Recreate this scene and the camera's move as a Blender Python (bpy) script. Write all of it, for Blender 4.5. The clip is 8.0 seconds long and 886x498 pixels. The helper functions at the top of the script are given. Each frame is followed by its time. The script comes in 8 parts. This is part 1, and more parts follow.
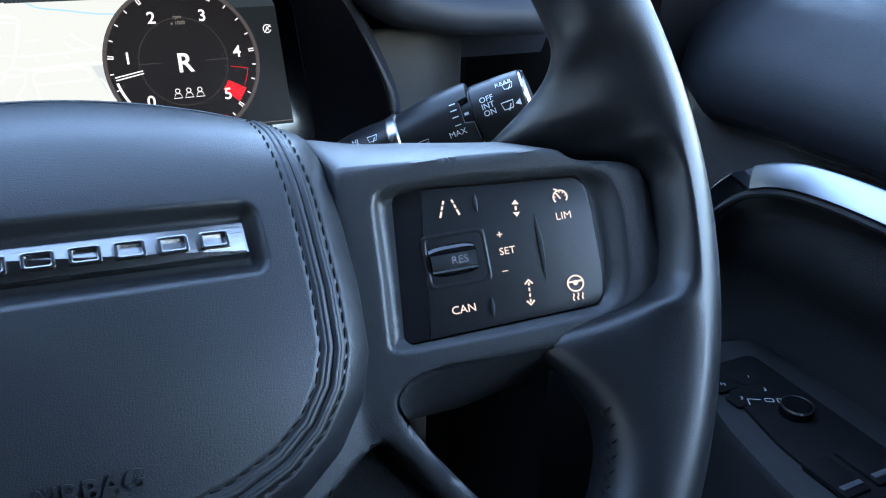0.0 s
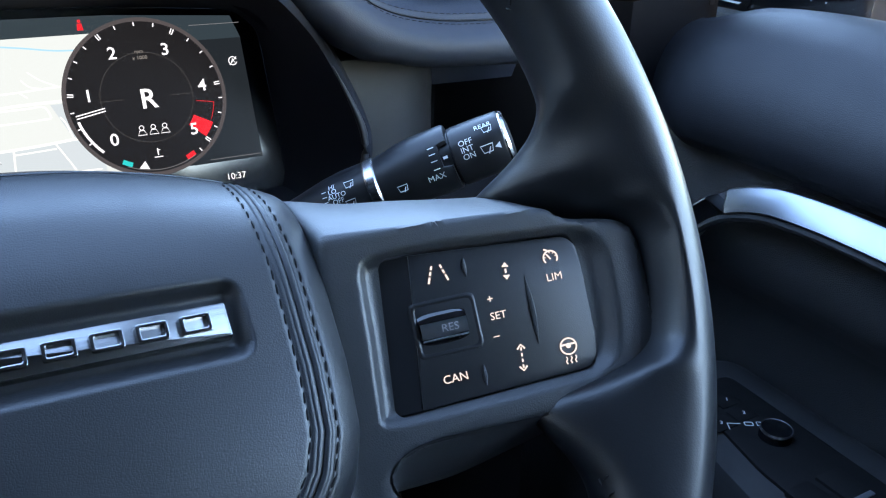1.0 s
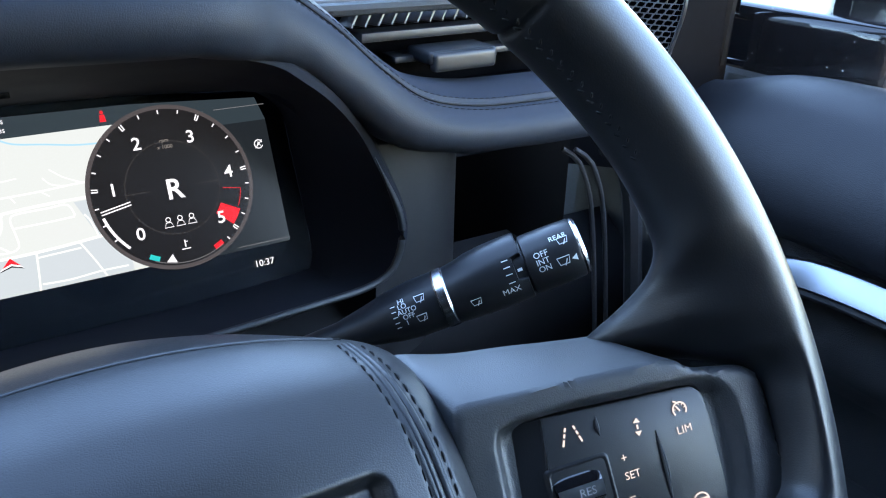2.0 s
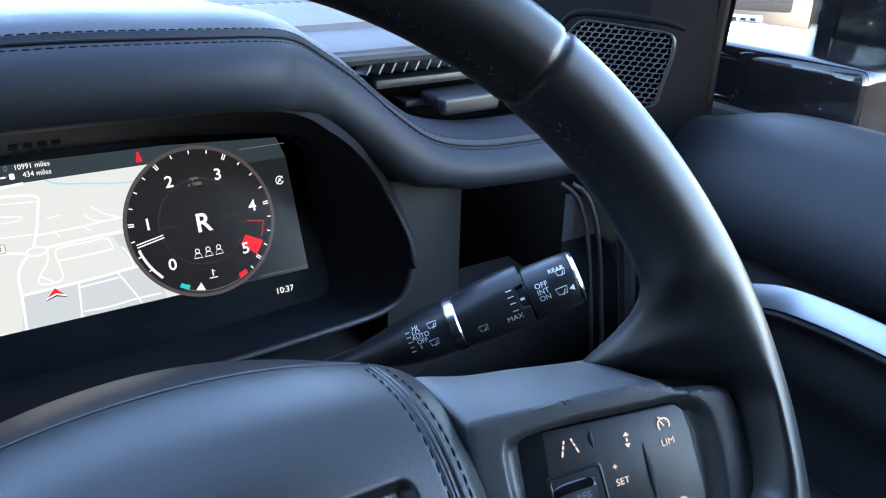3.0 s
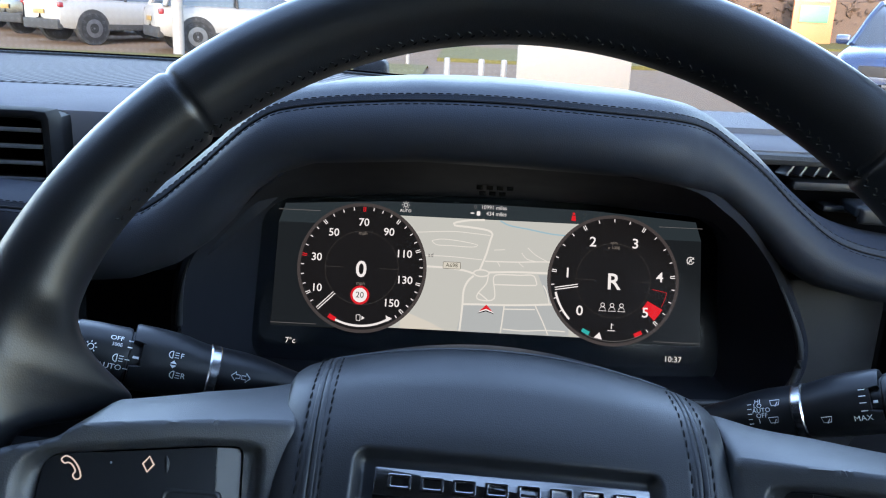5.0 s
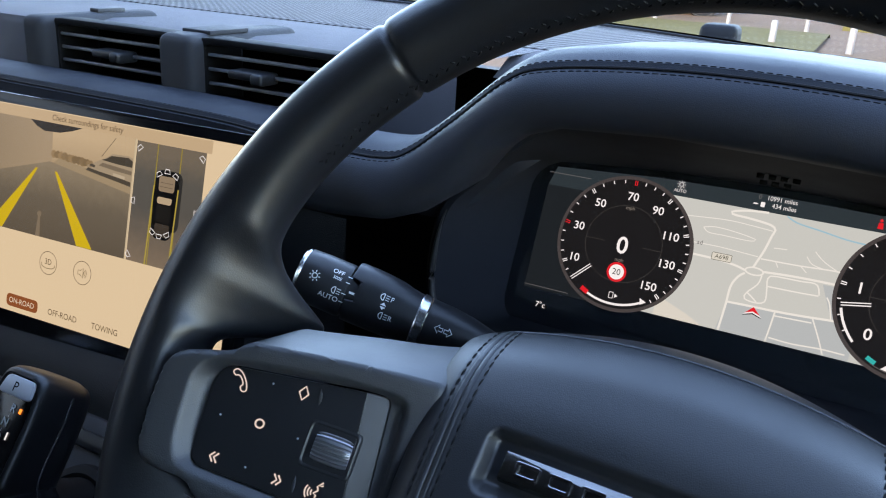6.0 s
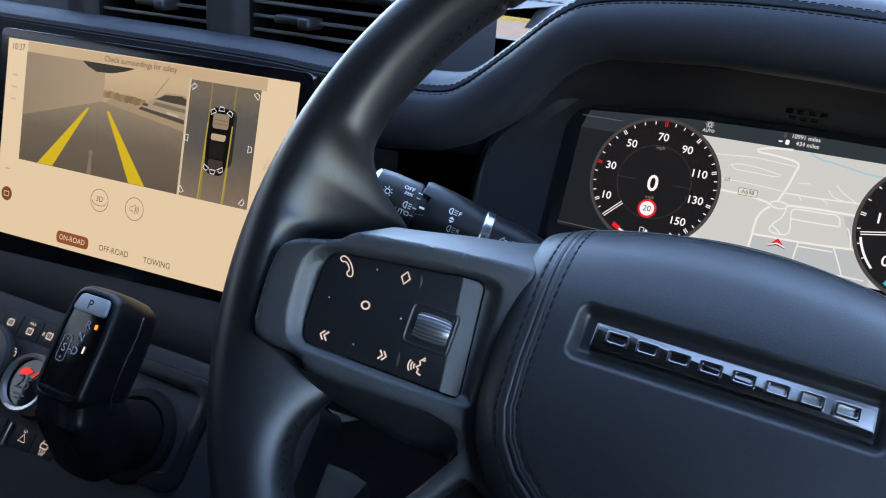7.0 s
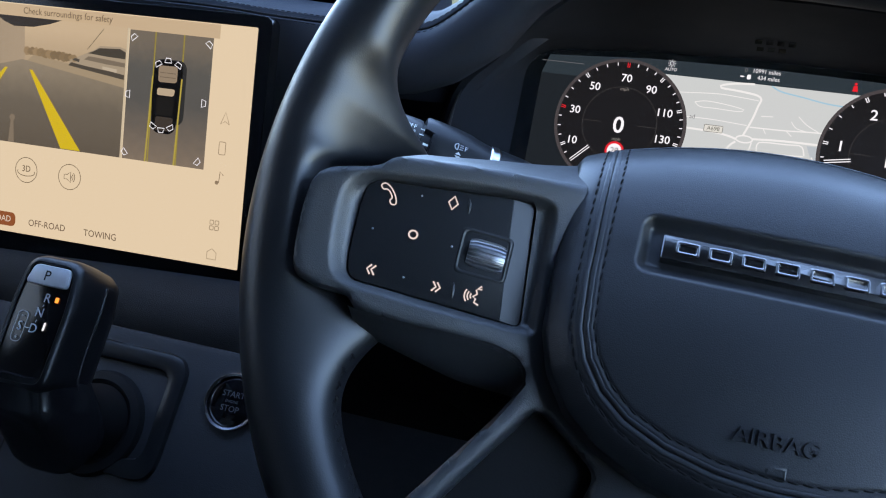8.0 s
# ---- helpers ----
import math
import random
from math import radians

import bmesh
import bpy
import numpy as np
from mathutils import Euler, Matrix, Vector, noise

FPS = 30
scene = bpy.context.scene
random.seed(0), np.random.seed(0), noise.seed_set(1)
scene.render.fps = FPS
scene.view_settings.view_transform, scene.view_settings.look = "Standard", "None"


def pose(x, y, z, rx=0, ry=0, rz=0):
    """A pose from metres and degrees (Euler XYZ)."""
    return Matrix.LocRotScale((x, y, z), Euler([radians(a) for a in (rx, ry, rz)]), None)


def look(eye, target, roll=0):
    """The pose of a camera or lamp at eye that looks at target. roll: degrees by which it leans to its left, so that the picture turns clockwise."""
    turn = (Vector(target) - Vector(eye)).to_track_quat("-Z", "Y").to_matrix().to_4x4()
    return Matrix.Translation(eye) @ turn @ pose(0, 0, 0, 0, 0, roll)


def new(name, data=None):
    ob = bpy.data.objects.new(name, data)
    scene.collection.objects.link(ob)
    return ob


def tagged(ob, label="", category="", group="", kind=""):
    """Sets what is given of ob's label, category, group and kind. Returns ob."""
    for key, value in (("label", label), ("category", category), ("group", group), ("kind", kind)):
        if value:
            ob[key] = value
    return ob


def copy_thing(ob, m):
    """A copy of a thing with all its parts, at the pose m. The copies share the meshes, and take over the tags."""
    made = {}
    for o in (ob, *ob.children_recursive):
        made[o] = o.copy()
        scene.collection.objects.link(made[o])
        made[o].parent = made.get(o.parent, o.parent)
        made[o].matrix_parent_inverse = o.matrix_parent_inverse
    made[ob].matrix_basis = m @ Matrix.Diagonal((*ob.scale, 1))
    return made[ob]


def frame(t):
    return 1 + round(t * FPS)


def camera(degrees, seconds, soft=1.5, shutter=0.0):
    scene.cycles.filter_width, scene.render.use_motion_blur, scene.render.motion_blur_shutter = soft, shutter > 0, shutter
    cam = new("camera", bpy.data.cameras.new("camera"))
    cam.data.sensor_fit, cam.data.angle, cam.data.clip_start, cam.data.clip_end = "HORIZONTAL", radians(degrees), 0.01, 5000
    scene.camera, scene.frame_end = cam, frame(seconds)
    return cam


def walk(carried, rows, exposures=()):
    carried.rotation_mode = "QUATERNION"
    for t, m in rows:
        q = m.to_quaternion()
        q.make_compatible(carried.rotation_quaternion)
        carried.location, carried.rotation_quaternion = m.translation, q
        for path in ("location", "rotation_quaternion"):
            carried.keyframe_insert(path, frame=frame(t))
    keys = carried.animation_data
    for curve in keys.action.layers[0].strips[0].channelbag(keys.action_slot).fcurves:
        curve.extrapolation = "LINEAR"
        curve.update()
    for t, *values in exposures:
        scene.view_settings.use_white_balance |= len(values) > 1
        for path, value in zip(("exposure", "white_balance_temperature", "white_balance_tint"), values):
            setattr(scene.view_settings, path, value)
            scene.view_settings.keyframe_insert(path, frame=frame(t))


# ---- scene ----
import functools

from mathutils import geometry

cam = camera(56.25, 8.0, soft=1.15)
PATH = [
    (0, (0.0080, -0.4917, 1.3589), (0.4114, 0.3193, 0.9351), 1.48),
    (0.5, (0.0062, -0.4898, 1.3602), (0.4229, 0.3145, 0.9364), 1.36),
    (1, (0.0081, -0.4739, 1.3738), (0.4508, 0.3156, 0.9489), 1.24),
    (1.5, (-0.0116, -0.4481, 1.3986), (0.4628, 0.3217, 0.9716), 1.26),
    (2, (-0.0248, -0.4209, 1.4097), (0.4796, 0.3333, 0.9893), 1.53),
    (2.2, (-0.0254, -0.4176, 1.4148), (0.4845, 0.3324, 0.9934), 1.31),
    (3.3, (-0.0587, -0.4662, 1.4365), (0.4445, 0.3103, 1.0573), 1.61),
    (3.5, (-0.0639, -0.4833, 1.4390), (0.3999, 0.3283, 1.0836), 1.62),
    (4, (-0.0631, -0.5085, 1.4285), (0.2666, 0.3877, 1.1317), 1.91),
    (4.5, (-0.0430, -0.5145, 1.4217), (0.1409, 0.4294, 1.1472), 2.15),
    (5, (-0.0134, -0.5266, 1.4196), (-0.0429, 0.4336, 1.1420), 2.33),
    (5.2, (-0.0009, -0.5258, 1.4211), (-0.1269, 0.4241, 1.1349), 2.47),
    (6.3, (0.0474, -0.4907, 1.4234), (-0.4259, 0.3128, 1.0623), 3.93),
    (6.5, (0.0486, -0.5061, 1.4243), (-0.4334, 0.2893, 1.0569), 4.08),
    (7, (0.0214, -0.5484, 1.3974), (-0.3754, 0.2981, 1.0425), 4.34),
    (7.5, (-0.0277, -0.5606, 1.3663), (-0.3282, 0.3286, 1.0212), 4.15),
    (8, (-0.0385, -0.5602, 1.3641), (-0.2962, 0.3373, 1.0063), 4.12),
]
EXPOSURES = [(0.0, 5.17, 6600, 14), (2.0, 5.11, 6500, 15), (3.5, 4.86, 6550, 16), (4.5, 4.45, 6650, 16), (5.2, 4.36, 7000, 17), (6.5, 4.48, 6950, 18), (8.0, 4.55, 6500, 18)]
walk(cam, [(t, look(eye, target, roll)) for t, eye, target, roll in PATH], EXPOSURES)

# ---- sky and sun ----
world = bpy.data.worlds.new("sky")
scene.world = world
world.use_nodes = True
wt = world.node_tree
sky = wt.nodes.new("ShaderNodeTexSky")
sky.sky_type, sky.sun_disc = "NISHITA", False
sky.sun_elevation, sky.sun_rotation = radians(18), radians(186)
sky.air_density, sky.dust_density, sky.ozone_density = 1.0, 0.5, 1.6
wt.links.new(sky.outputs[0], wt.nodes["Background"].inputs[0])
wt.nodes["Background"].inputs[1].default_value = 0.15
sun = new("sun", bpy.data.lights.new("sun", "SUN"))
sun.data.energy, sun.data.angle, sun.data.color = 0.5, radians(0.6), (1.0, 0.90, 0.78)
sun.matrix_world = look((0, 0, 20), (0.1, 1.0, 20 - 0.326))


# ---- materials ----
SCREEN = 0.0455  # brightness of lit screens against the daylight
def material(name, color, rough=0.5, metal=0.0, grain=0.0, scale=400.0, var=0.15, emit=0.0, spec=0.5, kind="noise", stretch=(1, 1, 1)):
    m = bpy.data.materials.new(name)
    m.use_nodes = True
    t = m.node_tree
    b = t.nodes["Principled BSDF"]
    b.inputs["Roughness"].default_value, b.inputs["Metallic"].default_value = rough, metal
    b.inputs["Specular IOR Level"].default_value = spec
    b.inputs["Base Color"].default_value = (*color, 1)
    if emit:
        b.inputs["Emission Color"].default_value, b.inputs["Emission Strength"].default_value = (*color, 1), emit * SCREEN
        b.inputs["Base Color"].default_value, b.inputs["Specular IOR Level"].default_value = (0.005, 0.005, 0.005, 1), 0.12
        b.inputs["Roughness"].default_value = 0.25
        return m
    geo = t.nodes.new("ShaderNodeTexCoord")
    mp = t.nodes.new("ShaderNodeMapping")
    mp.inputs["Scale"].default_value = stretch
    t.links.new(geo.outputs["Object"], mp.inputs[0])
    if var:
        n1 = t.nodes.new("ShaderNodeTexNoise")
        n1.inputs["Scale"].default_value, n1.inputs["Detail"].default_value = 14.0, 5.0
        t.links.new(mp.outputs[0], n1.inputs["Vector"])
        mix = t.nodes.new("ShaderNodeMix")
        mix.data_type = "RGBA"
        t.links.new(n1.outputs[0], mix.inputs["Factor"])
        mix.inputs["A"].default_value = (*[c * (1 - var) for c in color], 1)
        mix.inputs["B"].default_value = (*[c * (1 + var) for c in color], 1)
        t.links.new(mix.outputs["Result"], b.inputs["Base Color"])
        rr = t.nodes.new("ShaderNodeMapRange")
        rr.inputs["To Min"].default_value, rr.inputs["To Max"].default_value = rough * 0.88, min(1, rough * 1.14)
        n2 = t.nodes.new("ShaderNodeTexNoise")
        n2.inputs["Scale"].default_value, n2.inputs["Detail"].default_value = 45.0, 4.0
        t.links.new(mp.outputs[0], n2.inputs["Vector"])
        t.links.new(n2.outputs[0], rr.inputs["Value"])
        t.links.new(rr.outputs[0], b.inputs["Roughness"])
    if grain:
        if kind == "leather":
            n3 = t.nodes.new("ShaderNodeTexVoronoi")
            n3.feature = "DISTANCE_TO_EDGE"
            n3.inputs["Scale"].default_value = scale
            warp = t.nodes.new("ShaderNodeTexNoise")
            warp.inputs["Scale"].default_value = scale * 0.6
            add = t.nodes.new("ShaderNodeVectorMath")
            add.operation = "MULTIPLY_ADD"
            add.inputs[1].default_value = (0.9 / scale, 0.9 / scale, 0.9 / scale)
            t.links.new(mp.outputs[0], warp.inputs["Vector"])
            t.links.new(warp.outputs["Color"], add.inputs[0])
            t.links.new(mp.outputs[0], add.inputs[2])
            t.links.new(add.outputs[0], n3.inputs["Vector"])
            rmp = t.nodes.new("ShaderNodeMapRange")
            rmp.inputs["From Max"].default_value = 0.25
            t.links.new(n3.outputs["Distance"], rmp.inputs["Value"])
            height = rmp.outputs[0]
        else:
            n3 = t.nodes.new("ShaderNodeTexNoise")
            n3.inputs["Scale"].default_value, n3.inputs["Detail"].default_value = scale, 3.0
            t.links.new(mp.outputs[0], n3.inputs["Vector"])
            height = n3.outputs[0]
        bump = t.nodes.new("ShaderNodeBump")
        bump.inputs["Strength"].default_value, bump.inputs["Distance"].default_value = grain, 0.0004
        t.links.new(height, bump.inputs["Height"])
        t.links.new(bump.outputs[0], b.inputs["Normal"])
    return m


LEATHER = material("black leather", (0.0125, 0.0134, 0.0156), 0.40, spec=0.52, grain=0.13, scale=1400, var=0.08, kind="leather")
RIM_LEATHER = material("smooth black leather", (0.0092, 0.0098, 0.0114), 0.365, spec=0.50, var=0.06, grain=0.07, scale=1100, kind="leather")
DASH_LEATHER = material("dark navy black leather", (0.0182, 0.0212, 0.0290), 0.56, grain=0.15, scale=1100, kind="leather", spec=0.19)
SATIN = material("satin dark grey plastic", (0.0235, 0.0248, 0.0270), 0.44, spec=0.62, grain=0.28, scale=2200)
GRAINED = material("grained black plastic", (0.019, 0.0196, 0.0212), 0.55, grain=0.5, scale=1400, kind="leather")
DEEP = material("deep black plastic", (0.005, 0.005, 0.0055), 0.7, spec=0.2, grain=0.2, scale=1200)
PANEL = material("matt black switch panel", (0.0115, 0.0121, 0.0138), 0.36, spec=0.34, grain=0.1, scale=3000)
GLOSS = material("gloss black", (0.006, 0.006, 0.007), 0.07, var=0.0)
CHROME = material("bright chrome", (0.62, 0.63, 0.65), 0.24, 1.0, var=0.06)
ALUM = material("satin aluminium", (0.50, 0.51, 0.53), 0.34, 1.0, var=0.1)
THREAD = material("black thread", (0.003, 0.003, 0.0036), 0.7, spec=0.2, var=0.0)
WHITE_INK = material("white printed ink", (0.75, 0.75, 0.74), 0.5, var=0.05)
GREY_INK = material("grey printed ink", (0.35, 0.36, 0.38), 0.5, var=0.05)
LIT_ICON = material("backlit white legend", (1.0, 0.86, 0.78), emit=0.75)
ORANGE_LED = material("orange indicator light", (1.0, 0.25, 0.03), emit=2.0)
RED_LED = material("red lit digits", (1.0, 0.03, 0.02), emit=1.2)


# ---- mesh helpers ----
def part(name, bm, mat, parent=None, label="", smooth=True, m=None, crease=38):
    me = bpy.data.meshes.new(name)
    bm.normal_update()
    bm.to_mesh(me)
    bm.free()
    if smooth:
        me.polygons.foreach_set("use_smooth", [True] * len(me.polygons))
        me.set_sharp_from_angle(angle=radians(crease))
    me.materials.append(mat)
    ob = new(name, me)
    ob.parent = parent
    if m is not None:
        ob.matrix_local = m
    if label:
        ob["label"] = label
    return ob


def thing(name, label, category, m=None, group="", kind=""):
    e = new(name)
    e.empty_display_size = 0.02
    if m is not None:
        e.matrix_world = m
    return tagged(e, label, category, group, kind)


def grid(rows, closed=False, cap=False):
    bm = bmesh.new()
    vs = [[bm.verts.new(p) for p in r] for r in rows]
    n = len(rows[0])
    for a, b in zip(vs, vs[1:]):
        for i in range(n if closed else n - 1):
            j = (i + 1) % n
            try:
                bm.faces.new((a[i], a[j], b[j], b[i]))
            except ValueError:
                pass
    if cap:
        bm.faces.new(vs[0][::-1])
        bm.faces.new(vs[-1])
    bmesh.ops.recalc_face_normals(bm, faces=bm.faces)
    return bm


def flip(bm):
    bmesh.ops.reverse_faces(bm, faces=bm.faces)
    return bm


def spline(pts, n, closed=False):
    """A smooth curve through the points, n points at even steps of its length."""
    p = [Vector(q) for q in pts]
    k = len(p)
    fine = []
    for i in range(k if closed else k - 1):
        if closed:
            a, b, c, d = (p[(i + o) % k] for o in (-1, 0, 1, 2))
        else:
            a, b, c, d = p[max(i - 1, 0)], p[i], p[i + 1], p[min(i + 2, k - 1)]
        for s in range(12):
            t = s / 12
            fine.append(0.5 * (2 * b + (c - a) * t + (2 * a - 5 * b + 4 * c - d) * t * t + (3 * b - a - 3 * c + d) * t ** 3))
    fine.append(p[0] if closed else p[-1])
    along = [0.0]
    for a, b in zip(fine, fine[1:]):
        along.append(along[-1] + (b - a).length)
    out, j = [], 0
    for i in range(n):
        s = along[-1] * i / (n if closed else n - 1)
        while j < len(along) - 2 and along[j + 1] < s:
            j += 1
        f = (s - along[j]) / max(along[j + 1] - along[j], 1e-9)
        out.append(fine[j].lerp(fine[j + 1], f))
    return out


def rounded(pts, r=0.004, steps=5):
    """A polygon (2D) with its corners rounded; r one radius or one for each corner."""
    out, k = [], len(pts)
    for i in range(k):
        rad = r[i] if isinstance(r, (list, tuple)) else r
        a, b, c = (Vector(pts[(i + o) % k]).to_2d() for o in (-1, 0, 1))
        d1, d2 = a - b, c - b
        cut = min(rad, d1.length * 0.45, d2.length * 0.45)
        p, q = b + d1.normalized() * cut, b + d2.normalized() * cut
        for s in range(steps + 1):
            t = s / steps
            out.append((1 - t) ** 2 * p + 2 * t * (1 - t) * b + t * t * q)
    return out


def rect(w, h, r=0.002, cx=0.0, cy=0.0, steps=5):
    return rounded([(cx - w / 2, cy - h / 2), (cx + w / 2, cy - h / 2), (cx + w / 2, cy + h / 2), (cx - w / 2, cy + h / 2)], r, steps)


def inset2(pts, d):
    """A polygon (anticlockwise) moved inwards by d."""
    k, out = len(pts), []
    for i in range(k):
        a, b, c = pts[i - 1], pts[i], pts[(i + 1) % k]
        t = (Vector(c) - Vector(a))
        if t.length < 1e-9:
            out.append(Vector(b))
            continue
        t.normalize()
        out.append(Vector((b[0] - t.y * d, b[1] + t.x * d)))
    return out


def slab(outline, z0, z1, bevel=0.001, f=None, back=True):
    """A plate with the outline, from z0 to z1, its front edge rounded; f(u, v) is added to its height."""
    f = f or (lambda u, v: 0.0)
    rings = []
    for d, z in ((0, z0), (0, z1 - bevel), (bevel * 0.3, z1 - bevel * 0.3), (bevel, z1)):
        rings.append([Vector((p[0], p[1], z + f(p[0], p[1]))) for p in (inset2(outline, d) if d else outline)])
    bm = bmesh.new()
    vs = [[bm.verts.new(p) for p in r] for r in rings]
    n = len(outline)
    for a, b in zip(vs, vs[1:]):
        for i in range(n):
            bm.faces.new((a[i], a[(i + 1) % n], b[(i + 1) % n], b[i]))
    bm.faces.new(vs[-1])
    if back:
        bm.faces.new(vs[0][::-1])
    return bm


def ring_plate(outer, inner, z0, z1, bevel=0.001, f=None, wall=None):
    """A plate with a hole: outer and inner outline have as many points; the hole's wall goes down to wall."""
    f = f or (lambda u, v: 0.0)
    wall = z0 if wall is None else wall
    specs = [(outer, 0, z0), (outer, 0, z1 - bevel), (outer, bevel * 0.3, z1 - bevel * 0.3), (outer, bevel, z1),
             (inner, -bevel, z1), (inner, -bevel * 0.3, z1 - bevel * 0.3), (inner, 0, z1 - bevel), (inner, 0, wall)]
    rows = [[Vector((p[0], p[1], z + f(p[0], p[1]))) for p in inset2(o, d)] for o, d, z in specs]
    return grid(rows, closed=True)


def resample(pts, n):
    p = [Vector((q[0], q[1], 0)) for q in pts]
    p.append(p[0])
    along = [0.0]
    for a, b in zip(p, p[1:]):
        along.append(along[-1] + (b - a).length)
    out, j = [], 0
    for i in range(n):
        s = along[-1] * i / n
        while along[j + 1] < s:
            j += 1
        f = (s - along[j]) / max(along[j + 1] - along[j], 1e-9)
        q = p[j].lerp(p[j + 1], f)
        out.append(Vector((q.x, q.y)))
    return out


def tube(path, r, seg=10, cap=True, squash=1.0):
    """A round bar along the path; r one radius or one for each point."""
    rows = []
    up = Vector((0, 0, 1))
    for i, p in enumerate(path):
        t = (path[min(i + 1, len(path) - 1)] - path[max(i - 1, 0)]).normalized()
        a = t.cross(up)
        if a.length < 0.05:
            a = t.cross(Vector((1, 0, 0)))
        a.normalize()
        b = a.cross(t)
        rad = r[i] if isinstance(r, (list, tuple)) else r
        rows.append([p + rad * (math.cos(k * math.tau / seg) * a + squash * math.sin(k * math.tau / seg) * b) for k in range(seg)])
    return grid(rows, closed=True, cap=cap)


def box(w, d, h, bevel=0.002, at=(0, 0, 0), seg=2):
    bm = bmesh.new()
    bmesh.ops.create_cube(bm, size=1)
    bmesh.ops.scale(bm, vec=(w, d, h), verts=bm.verts)
    if bevel:
        bmesh.ops.bevel(bm, geom=bm.edges, offset=bevel, segments=seg, affect="EDGES", profile=0.6)
    bmesh.ops.translate(bm, vec=at, verts=bm.verts)
    return bm


def lathe(profile, seg=40):
    """Turned about z: the profile is rows of (radius, z)."""
    return grid([[Vector((r * math.cos(k * math.tau / seg), r * math.sin(k * math.tau / seg), z)) for k in range(seg)] for r, z in profile], closed=True)


def joined(*bms):
    out = bmesh.new()
    for b in bms:
        me = bpy.data.meshes.new("joint")
        b.to_mesh(me)
        b.free()
        out.from_mesh(me)
        bpy.data.meshes.remove(me)
    return out


def moved(bm, m):
    bm.transform(m)
    return bm


def flat(outline, z=0.0):
    bm = bmesh.new()
    bm.faces.new([bm.verts.new((p[0], p[1], z)) for p in outline])
    return bm


def stroke(pts, w, z=0.0, closed=False):
    """A flat line of width w through the points (2D)."""
    p = [Vector((q[0], q[1])) for q in pts]
    n = len(p)
    a, b = [], []
    for i in range(n):
        t = (p[(i + 1) % n] - p[i - 1]) if closed else (p[min(i + 1, n - 1)] - p[max(i - 1, 0)])
        t.normalize()
        s = Vector((-t.y, t.x)) * w / 2
        a.append(Vector((*(p[i] + s), z)))
        b.append(Vector((*(p[i] - s), z)))
    if closed:
        a.append(a[0].copy()), b.append(b[0].copy())
    return grid([b, a])


def arc(cx, cy, r, a0, a1, n=24, ry=None):
    ry = ry or r
    return [(cx + r * math.cos(radians(a0 + (a1 - a0) * i / n)), cy + ry * math.sin(radians(a0 + (a1 - a0) * i / n))) for i in range(n + 1)]


def disc(cx, cy, r, z=0.0, n=48):
    return flat([(cx + r * math.cos(k * math.tau / n), cy + r * math.sin(k * math.tau / n)) for k in range(n)], z)


def words(text, size, cx=0.0, cy=0.0, z=0.0, depth=0.0, turn=0.0, bold=0.0, wide=1.0, align="CENTER"):
    """Lettering as a mesh, size its height in metres, centred at cx, cy."""
    cu = bpy.data.curves.new("letters", "FONT")
    cu.body, cu.size, cu.align_x, cu.align_y, cu.extrude, cu.offset = text, 1.0, align, "CENTER", 0.0, bold
    cu.resolution_u = 3
    ob = bpy.data.objects.new("letters", cu)
    scene.collection.objects.link(ob)
    me = bpy.data.meshes.new_from_object(ob.evaluated_get(bpy.context.evaluated_depsgraph_get()))
    bm = bmesh.new()
    bm.from_mesh(me)
    bpy.data.objects.remove(ob), bpy.data.meshes.remove(me), bpy.data.curves.remove(cu)
    if depth:
        got = bmesh.ops.extrude_face_region(bm, geom=list(bm.faces))
        bmesh.ops.translate(bm, vec=(0, 0, depth / (size * 1.38)), verts=[g for g in got["geom"] if isinstance(g, bmesh.types.BMVert)])
    s = size * 1.38
    bm.transform(Matrix.Translation((cx, cy, z)) @ pose(0, 0, 0, 0, 0, turn) @ Matrix.Diagonal((s * wide, s, s, 1)))
    return bm


def smooth01(a, b, x):
    t = min(1.0, max(0.0, (x - a) / (b - a)))
    return t * t * (3 - 2 * t)


def smooth_table(x, table):
    """As lerp_table, with a smooth curve through the rows."""
    n = len(table)
    if x <= table[0][0]:
        return table[0][1]
    for i in range(n - 1):
        (a, u), (c, v) = table[i], table[i + 1]
        if x <= c:
            h = c - a
            m0 = (v - u) / h if i == 0 else (v - table[i - 1][1]) / (c - table[i - 1][0])
            m1 = (v - u) / h if i == n - 2 else (table[i + 2][1] - u) / (table[i + 2][0] - a)
            t = (x - a) / h
            return u * (2 * t ** 3 - 3 * t * t + 1) + h * m0 * (t ** 3 - 2 * t * t + t) + v * (3 * t * t - 2 * t ** 3) + h * m1 * (t ** 3 - t * t)
    return table[-1][1]


def lerp_table(x, table):
    if x <= table[0][0]:
        return table[0][1]
    for (a, u), (b, v) in zip(table, table[1:]):
        if x <= b:
            return u + (v - u) * (x - a) / (b - a)
    return table[-1][1]


